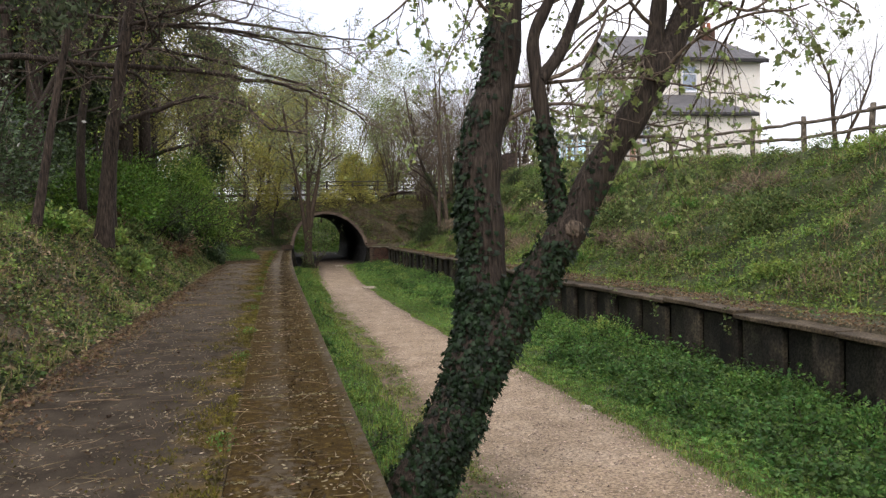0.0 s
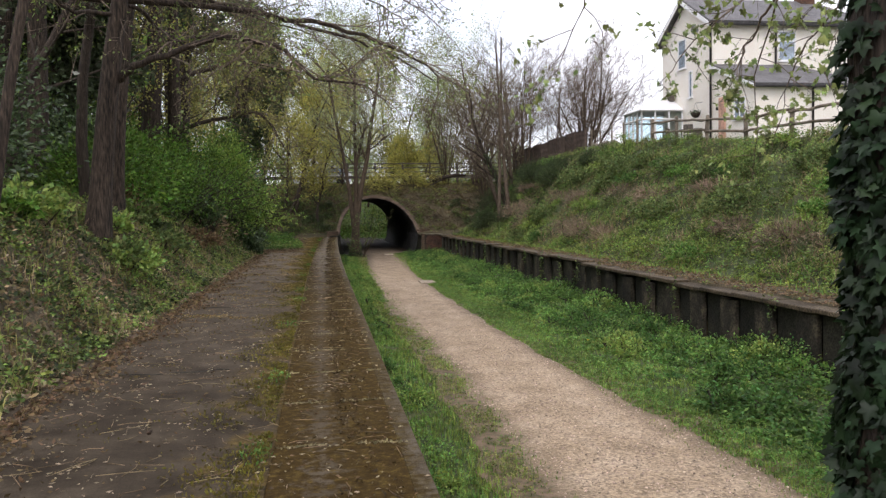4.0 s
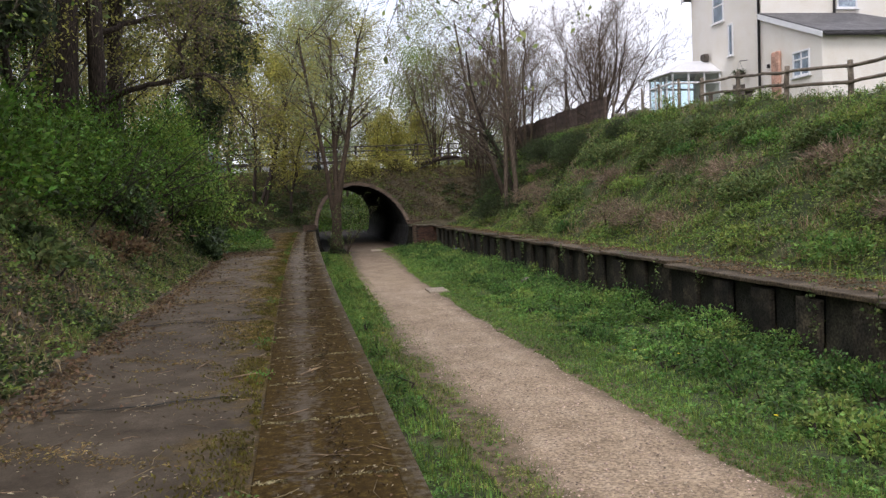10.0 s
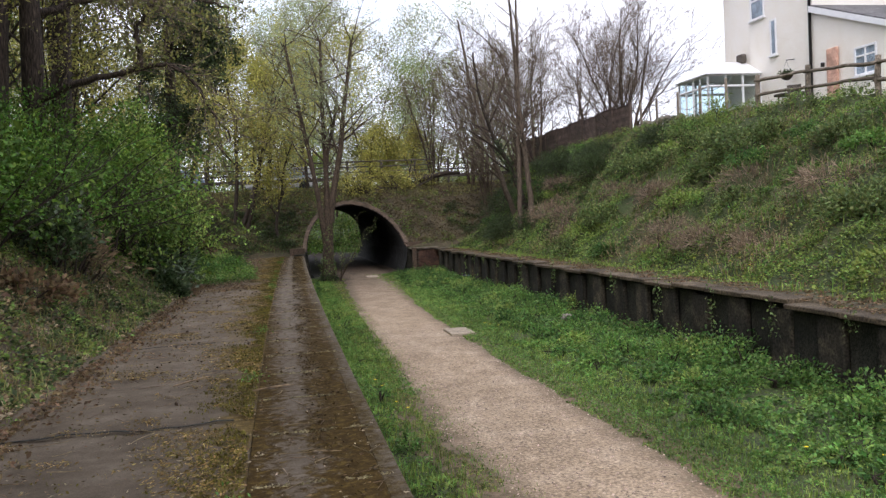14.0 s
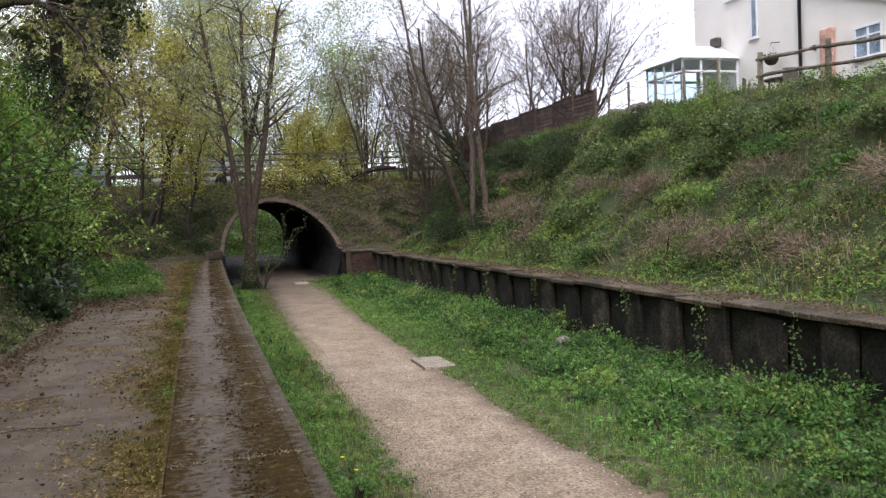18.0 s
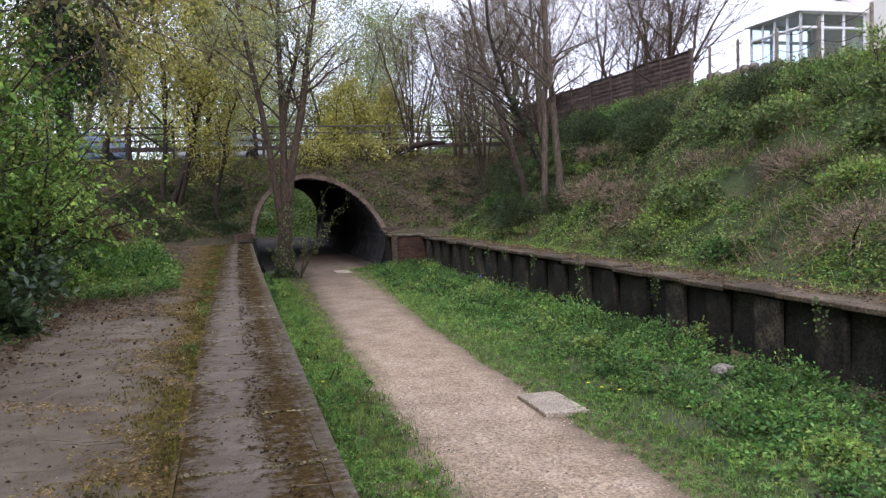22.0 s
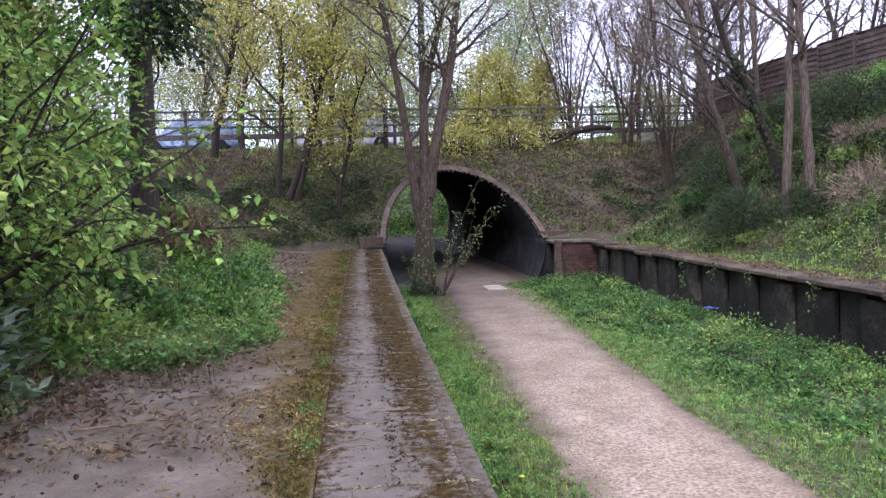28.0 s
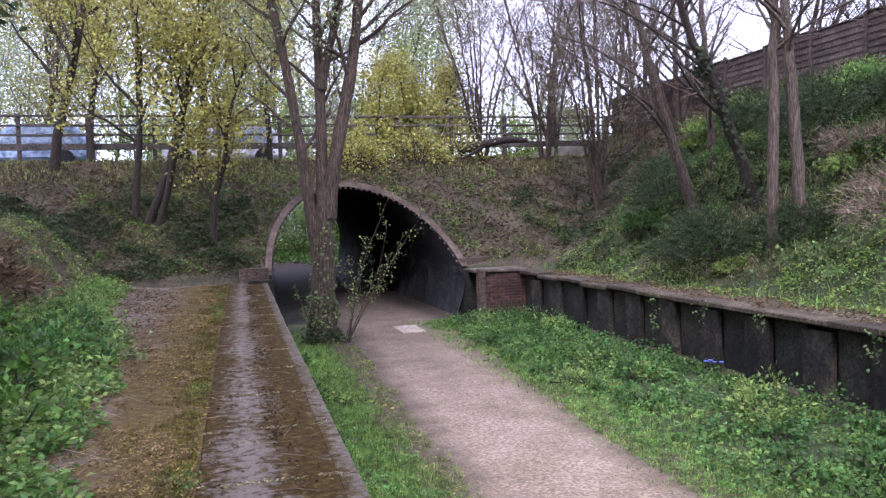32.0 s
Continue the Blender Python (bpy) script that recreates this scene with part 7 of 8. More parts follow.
def blades(name, label, seed, n, region, height, width, mat, lean=0.5, bias=0.0, field=None, keep=0.0):
    rng = np.random.default_rng(seed)
    p = scatter(rng, n, *region, bias)
    if field:
        p = p[patch(p[:, 0], p[:, 1], field, seed * 0.37) > keep]
    put(name, blade_mesh(name, rng, p, height, width, mat, lean), label=label, category="grass", kind="stuff")


# track bed, right of the path
cover("nettle_patch", "fresh green nettles and low weeds on the track bed", 1, 84000, (4.5, 7.42, -4, 55.8), 0.34, 0.055, "nettle", field=0.6, keep=0.18, tuft=34, rise=(4.3, 6.0))
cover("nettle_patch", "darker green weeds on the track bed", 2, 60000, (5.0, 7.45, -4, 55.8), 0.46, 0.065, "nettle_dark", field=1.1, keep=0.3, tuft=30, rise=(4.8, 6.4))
cover("nettle_patch", "yellow-green cleavers and weeds on the track bed", 36, 46000, (4.4, 7.3, 14, 55.8), 0.26, 0.042, "weed", ratio=0.4, field=0.8, keep=0.5, tuft=40, rise=(4.2, 6.0))
# darker leaf colour imitates tree shade on the nearest nettles
cover("nettle_patch", "nettles painted a darker green as shade of the ivy tree", 40, 32000, (4.8, 7.45, 1, 15), 0.52, 0.07, "nettle_dark", field=0.7, keep=0.15, tuft=34, rise=(4.6, 6.0))
blades("track_grass", "green grass on the track bed", 3, 34000, (4.2, 5.8, -4, 55.8), 0.085, 0.005, "grass", lean=0.9, field=0.5, keep=0.2)
blades("track_grass", "short thin grass beside the path", 4, 22000, (3.85, 4.9, -4, 55.8), 0.05, 0.004, "grass", field=0.4, keep=0.4)
# track bed, left of the path
blades("verge_grass", "fresh green grass along the platform foot", 5, 42000, (0.6, 1.65, -4, 55), 0.09, 0.005, "grass", field=0.35, keep=0.35)
cover("verge_weeds", "low leafy weeds along the platform foot", 6, 38000, (0.62, 1.4, 4, 55), 0.15, 0.038, "nettle", field=0.5, keep=0.3)
blades("verge_grass", "thin trodden grass beside the path", 7, 26000, (1.4, 2.25, 4, 54), 0.045, 0.004, "grass", field=0.4, keep=0.3)
cover("verge_weeds", "small flat weeds beside the path", 33, 9000, (1.3, 2.05, 4, 54), 0.05, 0.03, "nettle", field=0.4, keep=0.35)
blades("verge_grass", "fresh green grass beside the path near the tunnel", 34, 24000, (0.62, 1.95, 30, 53.5), 0.085, 0.005, "grass", field=0.3, keep=0.35)
cover("verge_weeds", "low fresh weeds beside the path near the tunnel", 35, 46000, (0.65, 1.85, 28, 53.5), 0.15, 0.036, "nettle", field=0.45, keep=0.22)
# short grass and flat weeds creeping in over both margins of the path
rng = np.random.default_rng(48)
for name, label, edge, away, n, reach_, keep_ in (("margin_weeds", "short flat weeds creeping over the path margin", edge_r, 1, 60000, 0.42, 0.12), ("margin_weeds", "sparse moss and weeds along the trodden path margin", edge_l, -1, 26000, 0.3, 0.42)):
    my = 4 + 50 * rng.uniform(0, 1, n) ** 1.25
    off = np.abs(rng.normal(size=n)) * reach_ - 0.04
    mx = np.interp(my, py, edge) + away * off
    ok = (patch(mx, my, 0.4, 4.0 + away) > keep_) & (mx > EDGE_L + 0.06 + bend(my)) & (mx < EDGE_R)
    p = np.stack([mx, my, BED + rng.uniform(0.01, 0.075, n) * np.clip(off / 0.2, 0.25, 1)], -1)[ok]
    put(name, leaf_mesh(name, rng, p, rng.normal(size=p.shape) * np.array([1, 1, 0.3]) + np.array([0, 0, 0.15]), 0.034, "nettle" if away > 0 else "grass_dry", 0.45, bias=1.3), label=label, category="plants", kind="stuff")
    put("margin_grass", blade_mesh("margin_grass", rng, p[::2] * np.array([1, 1, 0]) + np.array([0, 0, BED]), 0.06, 0.004, "grass", 1.0), label="short grass along the path margin", category="grass", kind="stuff")
# right bank: a patchwork of nettles, brambles, straw and fresh weeds
cover("bank_nettles", "bright green nettle patches on the bank", 8, 165000, (8.95, 14.6, -4, 57), 0.40, 0.055, "weed", field=1.1, keep=0.42, tuft=26)
cover("bank_nettles", "fresh leafy weeds on the bank", 28, 76000, (8.9, 14.6, -4, 57), 0.34, 0.06, "nettle", field=0.8, keep=0.5, tuft=24)
cover("bank_weeds", "pale fresh weeds at the bank foot", 9, 46000, (8.5, 10.6, -4, 56), 0.16, 0.06, "leaf_fresh", field=0.6, keep=0.38)
cover("bank_brambles", "dark brambles in patches on the bank", 10, 70000, (9.2, 14.5, -4, 57), 0.5, 0.075, "bramble", field=1.5, keep=0.46, tuft=30)
cover("bank_ivy", "dull low ivy between the bank weeds", 29, 80000, (8.9, 14.6, -4, 57), 0.12, 0.065, "bramble", field=1.0)
blades("bank_grass", "tufts of green grass on the bank", 11, 14000, (8.3, 14.9, -4, 57), 0.20, 0.009, "grass", lean=0.9, field=0.8, keep=0.4)
blades("dead_grass", "dry straw-coloured grass on the bank", 12, 26000, (8.9, 14.3, 4, 56), 0.4, 0.006, "straw", lean=2.2, field=1.3, keep=0.58)
cover("bank_litter", "dry brown stalks and leaves on the bank", 30, 20000, (8.9, 14.4, 8, 57), 0.12, 0.10, "dead_leaf", ratio=0.25, flat=0.25, field=1.3, keep=0.55, tuft=6)
blades("lawn", "short lawn in the garden", 13, 7000, (14.3, 18.5, 8, 48), 0.10, 0.008, "grass", field=1.5)
cover("platform_litter", "dry leaf litter along the far platform edge", 14, 34000, (7.55, 9.0, 2, 56), 0.02, 0.05, "dead_leaf", flat=0.15, tuft=2)
cover("edge_weeds", "small weeds and moss along the far platform edge", 37, 7000, (7.6, 8.7, -2, 56), 0.05, 0.04, "weed", field=0.4, keep=0.5)
cover("bank_ivy", "dark ivy and brambles on the bank near the trees", 38, 16000, (9.5, 13.8, 44, 53), 0.3, 0.09, "leaf_dark", field=0.9, keep=0.45, tuft=20)
# left bank
cover("bank_ivy", "ivy and bramble leaves trailing over the wooded bank", 15, 76000, (-7.5, -2.25, -4, 57), 0.2, 0.062, "bramble", field=0.9, keep=0.3, tuft=16)
cover("bank_weeds", "fresh green weeds on the wooded bank", 16, 76000, (-6.5, -2.3, 6, 57), 0.32, 0.055, "weed", field=0.7, keep=0.36, tuft=24)
cover("leaf_litter", "brown fallen leaves on the wooded bank", 17, 34000, (-5.5, -2.0, -4, 57), 0.03, 0.065, "dead_leaf", flat=0.2, tuft=2)
cover("leaf_litter", "pale dry leaves along the foot of the bank", 31, 20000, (-3.3, -2.1, 3, 45), 0.03, 0.055, "straw", flat=0.2, tuft=2)
cover("bank_ivy", "low ivy and small weeds over the bank beside the platform", 42, 34000, (-4.8, -2.25, 3, 42), 0.12, 0.055, "bramble", field=0.6, keep=0.35, tuft=8)
cover("leaf_litter", "brown and tan fallen leaves over the bank beside the platform", 43, 24000, (-4.8, -2.15, 3, 42), 0.07, 0.065, "tan_leaf", flat=0.3, field=0.7, keep=0.3, tuft=3)
cover("bank_ivy", "dark ivy leaves in patches over the wooded bank", 45, 30000, (-5.0, -2.3, 3, 42), 0.2, 0.075, "leaf_dark", field=0.55, keep=0.42, tuft=12)
cover("leaf_litter", "pale dry leaves caught on the bank", 44, 20000, (-4.4, -2.15, 8, 40), 0.10, 0.05, "scrap", flat=0.3, field=0.8, keep=0.5, tuft=3)
blades("bank_grass", "tufts of grass on the wooded bank", 18, 13000, (-5.0, -2.3, 3, 40), 0.2, 0.006, "grass_dry", lean=1.1, field=0.6, keep=0.5)
blades("dead_grass", "dry stalks on the wooded bank", 19, 9000, (-5.0, -2.2, 3, 56), 0.26, 0.005, "straw", lean=1.6, field=0.6, keep=0.5)
# weeds over the back of the platform near the tunnel
WEED_REACH = ([39, 40, 45, 48.5, 50.5, 57], [-1.5, -1.05, -1.1, -1.45, -2.0, -2.2])
cover("platform_weeds", "spreading green weeds over the back of the platform", 20, 40000, (-2.7, -0.85, 39.0, 56.5), 0.32, 0.065, "nettle", field=0.6, keep=0.15, lift=0.1, reach=WEED_REACH)
cover("platform_weeds", "fresh green weed leaves over the platform", 21, 24000, (-2.7, -0.85, 39.2, 56.5), 0.42, 0.065, "weed", field=0.5, keep=0.45, lift=0.1, reach=WEED_REACH)
blades("dead_grass", "dry dead stalks among the weeds on the platform", 49, 1800, (-2.6, -1.15, 38.2, 46), 0.3, 0.006, "straw", lean=2.2, field=0.5, keep=0.35)
cover("platform_litter", "dead leaves and stalks before the weeds on the platform", 39, 12000, (-2.7, -0.9, 36.5, 56), 0.12, 0.09, "dead_leaf", ratio=0.2, flat=0.2, field=0.6, keep=0.35, tuft=3, lift=0.1)
# embankment
cover("leaf_litter", "brown fallen leaves over the embankment", 22, 46000, (-9, 15, 57.2, 63.6), 0.03, 0.09, "embankment_leaf", flat=0.25, tuft=2)
cover("embankment_ivy", "dark ivy patches on the embankment", 23, 36000, (-9, 0.75, 57.0, 61.0), 0.22, 0.085, "leaf_dark", field=1.0, keep=0.48)
cover("embankment_weeds", "grey-green moss and trailing leaves beside the tunnel mouth", 41, 22000, (-3.0, 2.2, 57.0, 63.0), 0.06, 0.055, "bramble", flat=0.3, field=0.7, keep=0.2)
cover("embankment_ivy", "dark ivy patches on the bank by the tunnel", 24, 26000, (8.8, 13.5, 49.5, 61), 0.22, 0.10, "leaf_dark", field=1.0, keep=0.55)
blades("embankment_grass", "pale grass along the embankment top", 25, 15000, (-12, 15, 61.8, 64.6), 0.13, 0.010, "grass_dry", lean=0.8, field=0.9, keep=0.3)
cover("embankment_weeds", "moss and small weeds on the embankment slope", 26, 26000, (-4, 10, 57.2, 62.5), 0.04, 0.07, "grass", flat=0.3, field=0.8, keep=0.5)
cover("far_undergrowth", "green undergrowth beyond the tunnel", 27, 30000, (-8, 16, 80, 105), 0.8, 0.20, "leaf_haw", field=2.0)

rng = np.random.default_rng(47)
for k in range(36):
    x, y = rng.uniform(4.5, 12.5), rng.uniform(58.6, 63.0)
    if math.hypot(x - PIPE_X, float(ground_z(x, y)) - PIPE_Z) < PIPE_R + 0.5:
        continue
    a, ln = rng.uniform(0, np.pi), rng.uniform(0.5, 1.5)
    run = [(x + math.cos(a) * ln * u, y + math.sin(a) * ln * u * 0.5) for u in (-0.5, -0.2, 0.1, 0.5)]
    pts = [(u + rng.normal() * 0.03, w, float(ground_z(u, w)) + 0.03 + 0.05 * abs(rng.normal())) for u, w in run]
    put("fallen_branch", mesh_from("fallen_branch", *tubes([(pts, [0.022, 0.02, 0.014, 0.006], 5), ([pts[1], (pts[1][0] + rng.normal() * 0.2, pts[1][1] + 0.15, pts[1][2] + 0.12)], [0.01, 0.004], 4)]), "bark_grey"), label="dead branch lying in the leaf litter of the embankment", category="branch", group="dead branches on the embankment")

# litter on the platform
rng = np.random.default_rng(44)
n = 6000
px_, py_ = rng.uniform(-2.5, 0.5, n), 3 + 53 * rng.uniform(0, 1, n) ** 1.9
p = np.stack([px_ + bend(py_), py_, np.full(n, 0.008)], -1)
put("fallen_leaves", leaf_mesh("fallen_leaves", rng, p, rng.normal(size=(n, 3)) * np.array([1, 1, 0.12]), 0.03, "dead_leaf", 0.38), label="small dry leaves strewn over the platform", category="leaves", kind="stuff")
n = 9000
p = np.stack([rng.uniform(-2.4, 0.55, n), 3 + 20 * rng.uniform(0, 1, n) ** 3.0, np.full(n, 0.009)], -1)
p = p[patch(p[:, 0], p[:, 1], 0.4, 9.0) > 0.42]
put("fallen_leaves", leaf_mesh("fallen_leaves", rng, p, rng.normal(size=p.shape) * np.array([1, 1, 0.08]), 0.034, "scrap", 0.28), label="pale dry leaf scraps strewn over the platform", category="leaves", kind="stuff")
lines = []
for k in range(1250):
    a, ln = rng.uniform(0, 2 * np.pi), rng.uniform(0.08, 0.35)
    c = np.array([rng.uniform(-2.4, 0.5), 3 + 50 * rng.uniform(0, 1) ** 1.5, 0.012])
    d = np.array([math.cos(a), math.sin(a), 0])
    lines.append(([c - d * ln / 2, c + np.array([rng.normal(), rng.normal(), 0]) * 0.03, c + d * ln / 2], [0.0028, 0.0028, 0.002], 3))
put("fallen_twigs", mesh_from("fallen_twigs", *tubes(lines), "straw"), label="thin dry twigs lying on the platform", category="twigs", kind="stuff")
n = 2200
p = np.stack([rng.uniform(-2.4, 0.1, n), 24 + 32 * rng.uniform(0, 1, n), np.full(n, 0.008)], -1)
p = p[patch(p[:, 0], p[:, 1], 0.5, 7.0) > 0.35]
put("fallen_leaves", leaf_mesh("fallen_leaves", rng, p, rng.normal(size=p.shape) * np.array([1, 1, 0.08]), 0.034, "leaf_brown_moss", 0.5), label="dark sodden leaf scraps on the asphalt", category="leaves", kind="stuff")
# moss along the seam between asphalt and coping
n = 45000
my = rng.uniform(3, 56.5, n)
mx = -0.36 + bend(my) - np.abs(rng.normal(size=n)) * 0.18 * (0.3 + 1.5 * patch(my, my * 0 + 3, 0.7))
ok = patch(mx * 2, my, 0.5, 2.0) > 0.3
p = np.stack([mx, my, np.zeros(n)], -1)[ok]
put("seam_moss", leaf_mesh("seam_moss", rng, p, rng.normal(size=p.shape) * 0.6 + np.array([0, 0, 0.7]), 0.026, "leaf_moss", 0.5), label="yellow-green moss along the joint of asphalt and coping", category="moss", kind="stuff")
n = 16000
p = np.stack([rng.uniform(-2.3, -0.4, n), rng.uniform(3, 56.5, n), np.zeros(n)], -1)
p = p[patch(p[:, 0], p[:, 1], 0.45, 5.0) > 0.78]
put("asphalt_moss", leaf_mesh("asphalt_moss", rng, p, rng.normal(size=p.shape) * 0.8 + np.array([0, 0, 0.5]), 0.024, "leaf_moss", 0.5), label="thin mossy patches on the asphalt", category="moss", kind="stuff")
n = 1300
wy_ = rng.choice(np.array([5.8, 9.7, 12.0, 15.6, 18.8, 20.6, 24.5, 28.2, 33.6, 36.6, 37.4, 39.1, 40.8, 43.5, 49.5, 50.6, 53.0]), n) + rng.normal(size=n) * 0.13
p = np.stack([-0.42 + bend(wy_) + rng.normal(size=n) * 0.06, wy_, rng.uniform(0, 0.07, n)], -1)
put("seam_weeds", leaf_mesh("seam_weeds", rng, p, rng.normal(size=p.shape) + np.array([0, 0, 0.6]), 0.03, "nettle", 0.45), label="small weeds sprouting from the joint", category="weeds", kind="stuff")
# loose stones on the path
n = 18000
u = rng.uniform(0, 1, n)
yy = 6 + 30 * rng.uniform(0, 1, n) ** 1.6
xl, xr = np.interp(yy, py, edge_l), np.interp(yy, py, edge_r)
c = np.stack([xl + (xr - xl) * u, yy, np.full(n, BED + 0.018) + 0.03 * np.sin(np.pi * u)], -1)
oct_v = np.array([[1, 0, 0], [0, 1, 0], [-1, 0, 0], [0, -1, 0], [0, 0, 0.7], [0, 0, -0.3]])
size = 0.005 + 0.014 * rng.uniform(0, 1, (n, 1, 1)) ** 2
v = c[:, None, :] + oct_v[None] * size * rng.uniform(0.7, 1.3, (n, 6, 1))
fq = np.array([[0, 1, 4], [1, 2, 4], [2, 3, 4], [3, 0, 4]])
put("loose_stones", mesh_from("loose_stones", v.reshape(-1, 3), (np.arange(n)[:, None, None] * 6 + fq[None]).reshape(-1, 3), "pebble"), label="loose pale gravel stones on the path", category="gravel", kind="stuff")

# brown moss and leaf scraps on the coping and the inner edge of the asphalt
n = 9000
p = np.stack([0.08 + np.abs(rng.normal(size=n)) * 0.14, 4 + 52 * rng.uniform(0, 1, n), np.full(n, 0.006)], -1)
p = p[(p[:, 0] < 0.44) & (patch(p[:, 0] * 3, p[:, 1], 0.6, 1.0) > 0.4)]
p[:, 0] += bend(p[:, 1])
put("coping_moss", leaf_mesh("coping_moss", rng, p, rng.normal(size=p.shape) * np.array([1, 1, 0.3]) + np.array([0, 0, 0.3]), 0.026, "leaf_brown_moss", 0.5), label="dark brown dried moss on the coping", category="moss", kind="stuff")
n = 40000
p = np.stack([-0.36 - np.abs(rng.normal(size=n)) * 0.42, 20 + 36.5 * rng.uniform(0, 1, n), np.full(n, 0.006)], -1)
p = p[(p[:, 0] > -2.2) & (patch(p[:, 0] * 1.5, p[:, 1], 0.8, 4.0) > 0.54)]
p[:, 0] += bend(p[:, 1])
put("seam_litter", leaf_mesh("seam_litter", rng, p, rng.normal(size=p.shape) * np.array([1, 1, 0.25]), 0.036, "ochre_litter", 0.26), label="yellow-brown leaf litter along the inner edge of the coping", category="leaves", kind="stuff")
n = 60000
p = np.stack([rng.uniform(-2.2, -0.4, n), 16 + 26 * rng.uniform(0, 1, n), np.full(n, 0.007)], -1)
p = p[patch(p[:, 0] * 0.7, p[:, 1], 0.6, 8.0) * (0.75 + 0.25 * patch(p[:, 0] * 3, p[:, 1] * 3, 0.4, 3.0)) > 0.74]
p[:, 0] += bend(p[:, 1])
put("moss_swaths", leaf_mesh("moss_swaths", rng, p, rng.normal(size=p.shape) * np.array([1, 1, 0.25]), 0.03, "ochre_litter", 0.3), label="ochre moss and litter in swaths over the asphalt", category="moss", kind="stuff")
n = 9000
fy = 3 + 36 * rng.uniform(0, 1, n)
p = np.stack([-2.32 + np.abs(rng.normal(size=n)) * 0.2 * (0.4 + patch(fy, fy * 0, 0.8)), fy, rng.uniform(0.012, 0.035, n)], -1)
put("edge_litter", leaf_mesh("edge_litter", rng, p, rng.normal(size=p.shape) * np.array([1, 1, 0.3]), 0.05, "dead_leaf", 0.5), label="brown fallen leaves gathered along the foot of the bank", category="leaves", kind="stuff")
# pale moss and grit in the joints between the coping slabs
n = 11000
jy = -11.13 + PITCH * rng.integers(12, 54, n)
ju = rng.uniform(0, 1, n)
jp = np.stack([-0.33 + 0.86 * ju + bend(jy), jy + rng.normal(size=n) * 0.011 + 0.012 * np.sin(ju * 14 + jy * 3), np.full(n, 0.004)], -1)
jp = jp[patch(ju * 3, jy * 1.7, 0.5, 6.0) > 0.3]
put("joint_moss", leaf_mesh("joint_moss", rng, jp, rng.normal(size=jp.shape) * np.array([1, 1, 0.25]), 0.022, "joint_grit", 0.5), label="pale dry moss and grit in the coping joints", category="moss", kind="stuff")

# ---- small things ----
def flat_slab(name, label, x0, y0, x1, y1, z):
    o = part(name, box(x0, y0, z - 0.08, x1, y1, z + 0.02, 0.012, 0.012), "slab")
    return tagged(o, label, "slab")


flat_slab("concrete_slab", "pale square concrete slab set beside the gravel path", 3.53, 33.68, 4.08, 34.68, BED + 0.05)
flat_slab("concrete_slab", "pale concrete slab set in the path near the tunnel", 3.82, 53.75, 4.36, 54.8, BED + 0.05)


def lump(name, label, category, at, r, mat, seed, squash=0.6, group=""):
    bm = bmesh.new()
    bmesh.ops.create_icosphere(bm, subdivisions=2, radius=r)
    for v in bm.verts:
        v.co *= 1 + 0.3 * noise.noise(v.co / r * 1.3 + Vector((seed, 0, 0)))
        v.co.z *= squash
    o = part(name, bm, mat)
    o.matrix_basis = pose(*at, 0, 0, seed * 57)
    return tagged(o, label, category, group)


lump("pale_stone", "pale weathered stone lying among the nettles", "stone", (6.6, 34.75, BED + 0.10), 0.17, "stone", 3)
lump("pale_stone", "small pale stone at the edge of the path", "stone", (4.15, 10.6, BED + 0.03), 0.09, "slab", 5)
# pine cones on the asphalt
rng = np.random.default_rng(61)
bm = bmesh.new()
bmesh.ops.create_uvsphere(bm, u_segments=8, v_segments=7, radius=0.0155)
for v in bm.verts:
    v.co.x *= 1.5
    v.co *= 1 + 0.22 * math.sin(v.co.x * 560)
cone_me = bpy.data.meshes.new("pine_cone")
bm.to_mesh(cone_me), bm.free()
cone_me.materials.append(M["cone"])
for k in range(40):
    o = put("pine_cone", cone_me, label="small dark brown pine cone lying on the asphalt", category="pine cone", group="cones on the platform")
    far = k > 22
    x, y = rng.uniform(-2.1, -0.5), (rng.uniform(36.2, 41.5) if far else rng.uniform(4.5, 36))
    o.matrix_basis = pose(x, y, 0.022, rng.uniform(-20, 20), rng.uniform(-20, 20), rng.uniform(0, 360))
# sticks
for k, (x, y, a, ln) in enumerate([(-1.65, 37.25, 80, 0.55), (-0.95, 19.6, 15, 0.4), (-0.55, 18.9, 60, 0.3), (0.05, 18.9, 35, 0.35), (-1.9, 8.2, 70, 0.6), (-1.6, 7.6, 95, 0.45), (-1.2, 38.0, 85, 0.4), (-0.2, 23.9, 70, 0.4), (-1.0, 24.6, 40, 0.5), (-1.5, 28.6, 75, 0.45)]):
    d = np.array([math.sin(radians(a)), math.cos(radians(a)), 0]) * ln / 2
    c = np.array([x, y, 0.022])
    v, q = tubes([([c - d, c - d * 0.3 + [0.01, -0.012, 0.008], c + d * 0.35 + [-0.008, 0.015, 0.004], c + d], [0.008, 0.009, 0.007, 0.004], 5), ([c + d * 0.2, c + d * 0.5 + [0.05, 0.04, 0.01]], [0.005, 0.003], 4)])
    put("stick", mesh_from("stick", v, q, "straw"), label="dry forked stick lying on the platform", category="stick", group="sticks on the platform")


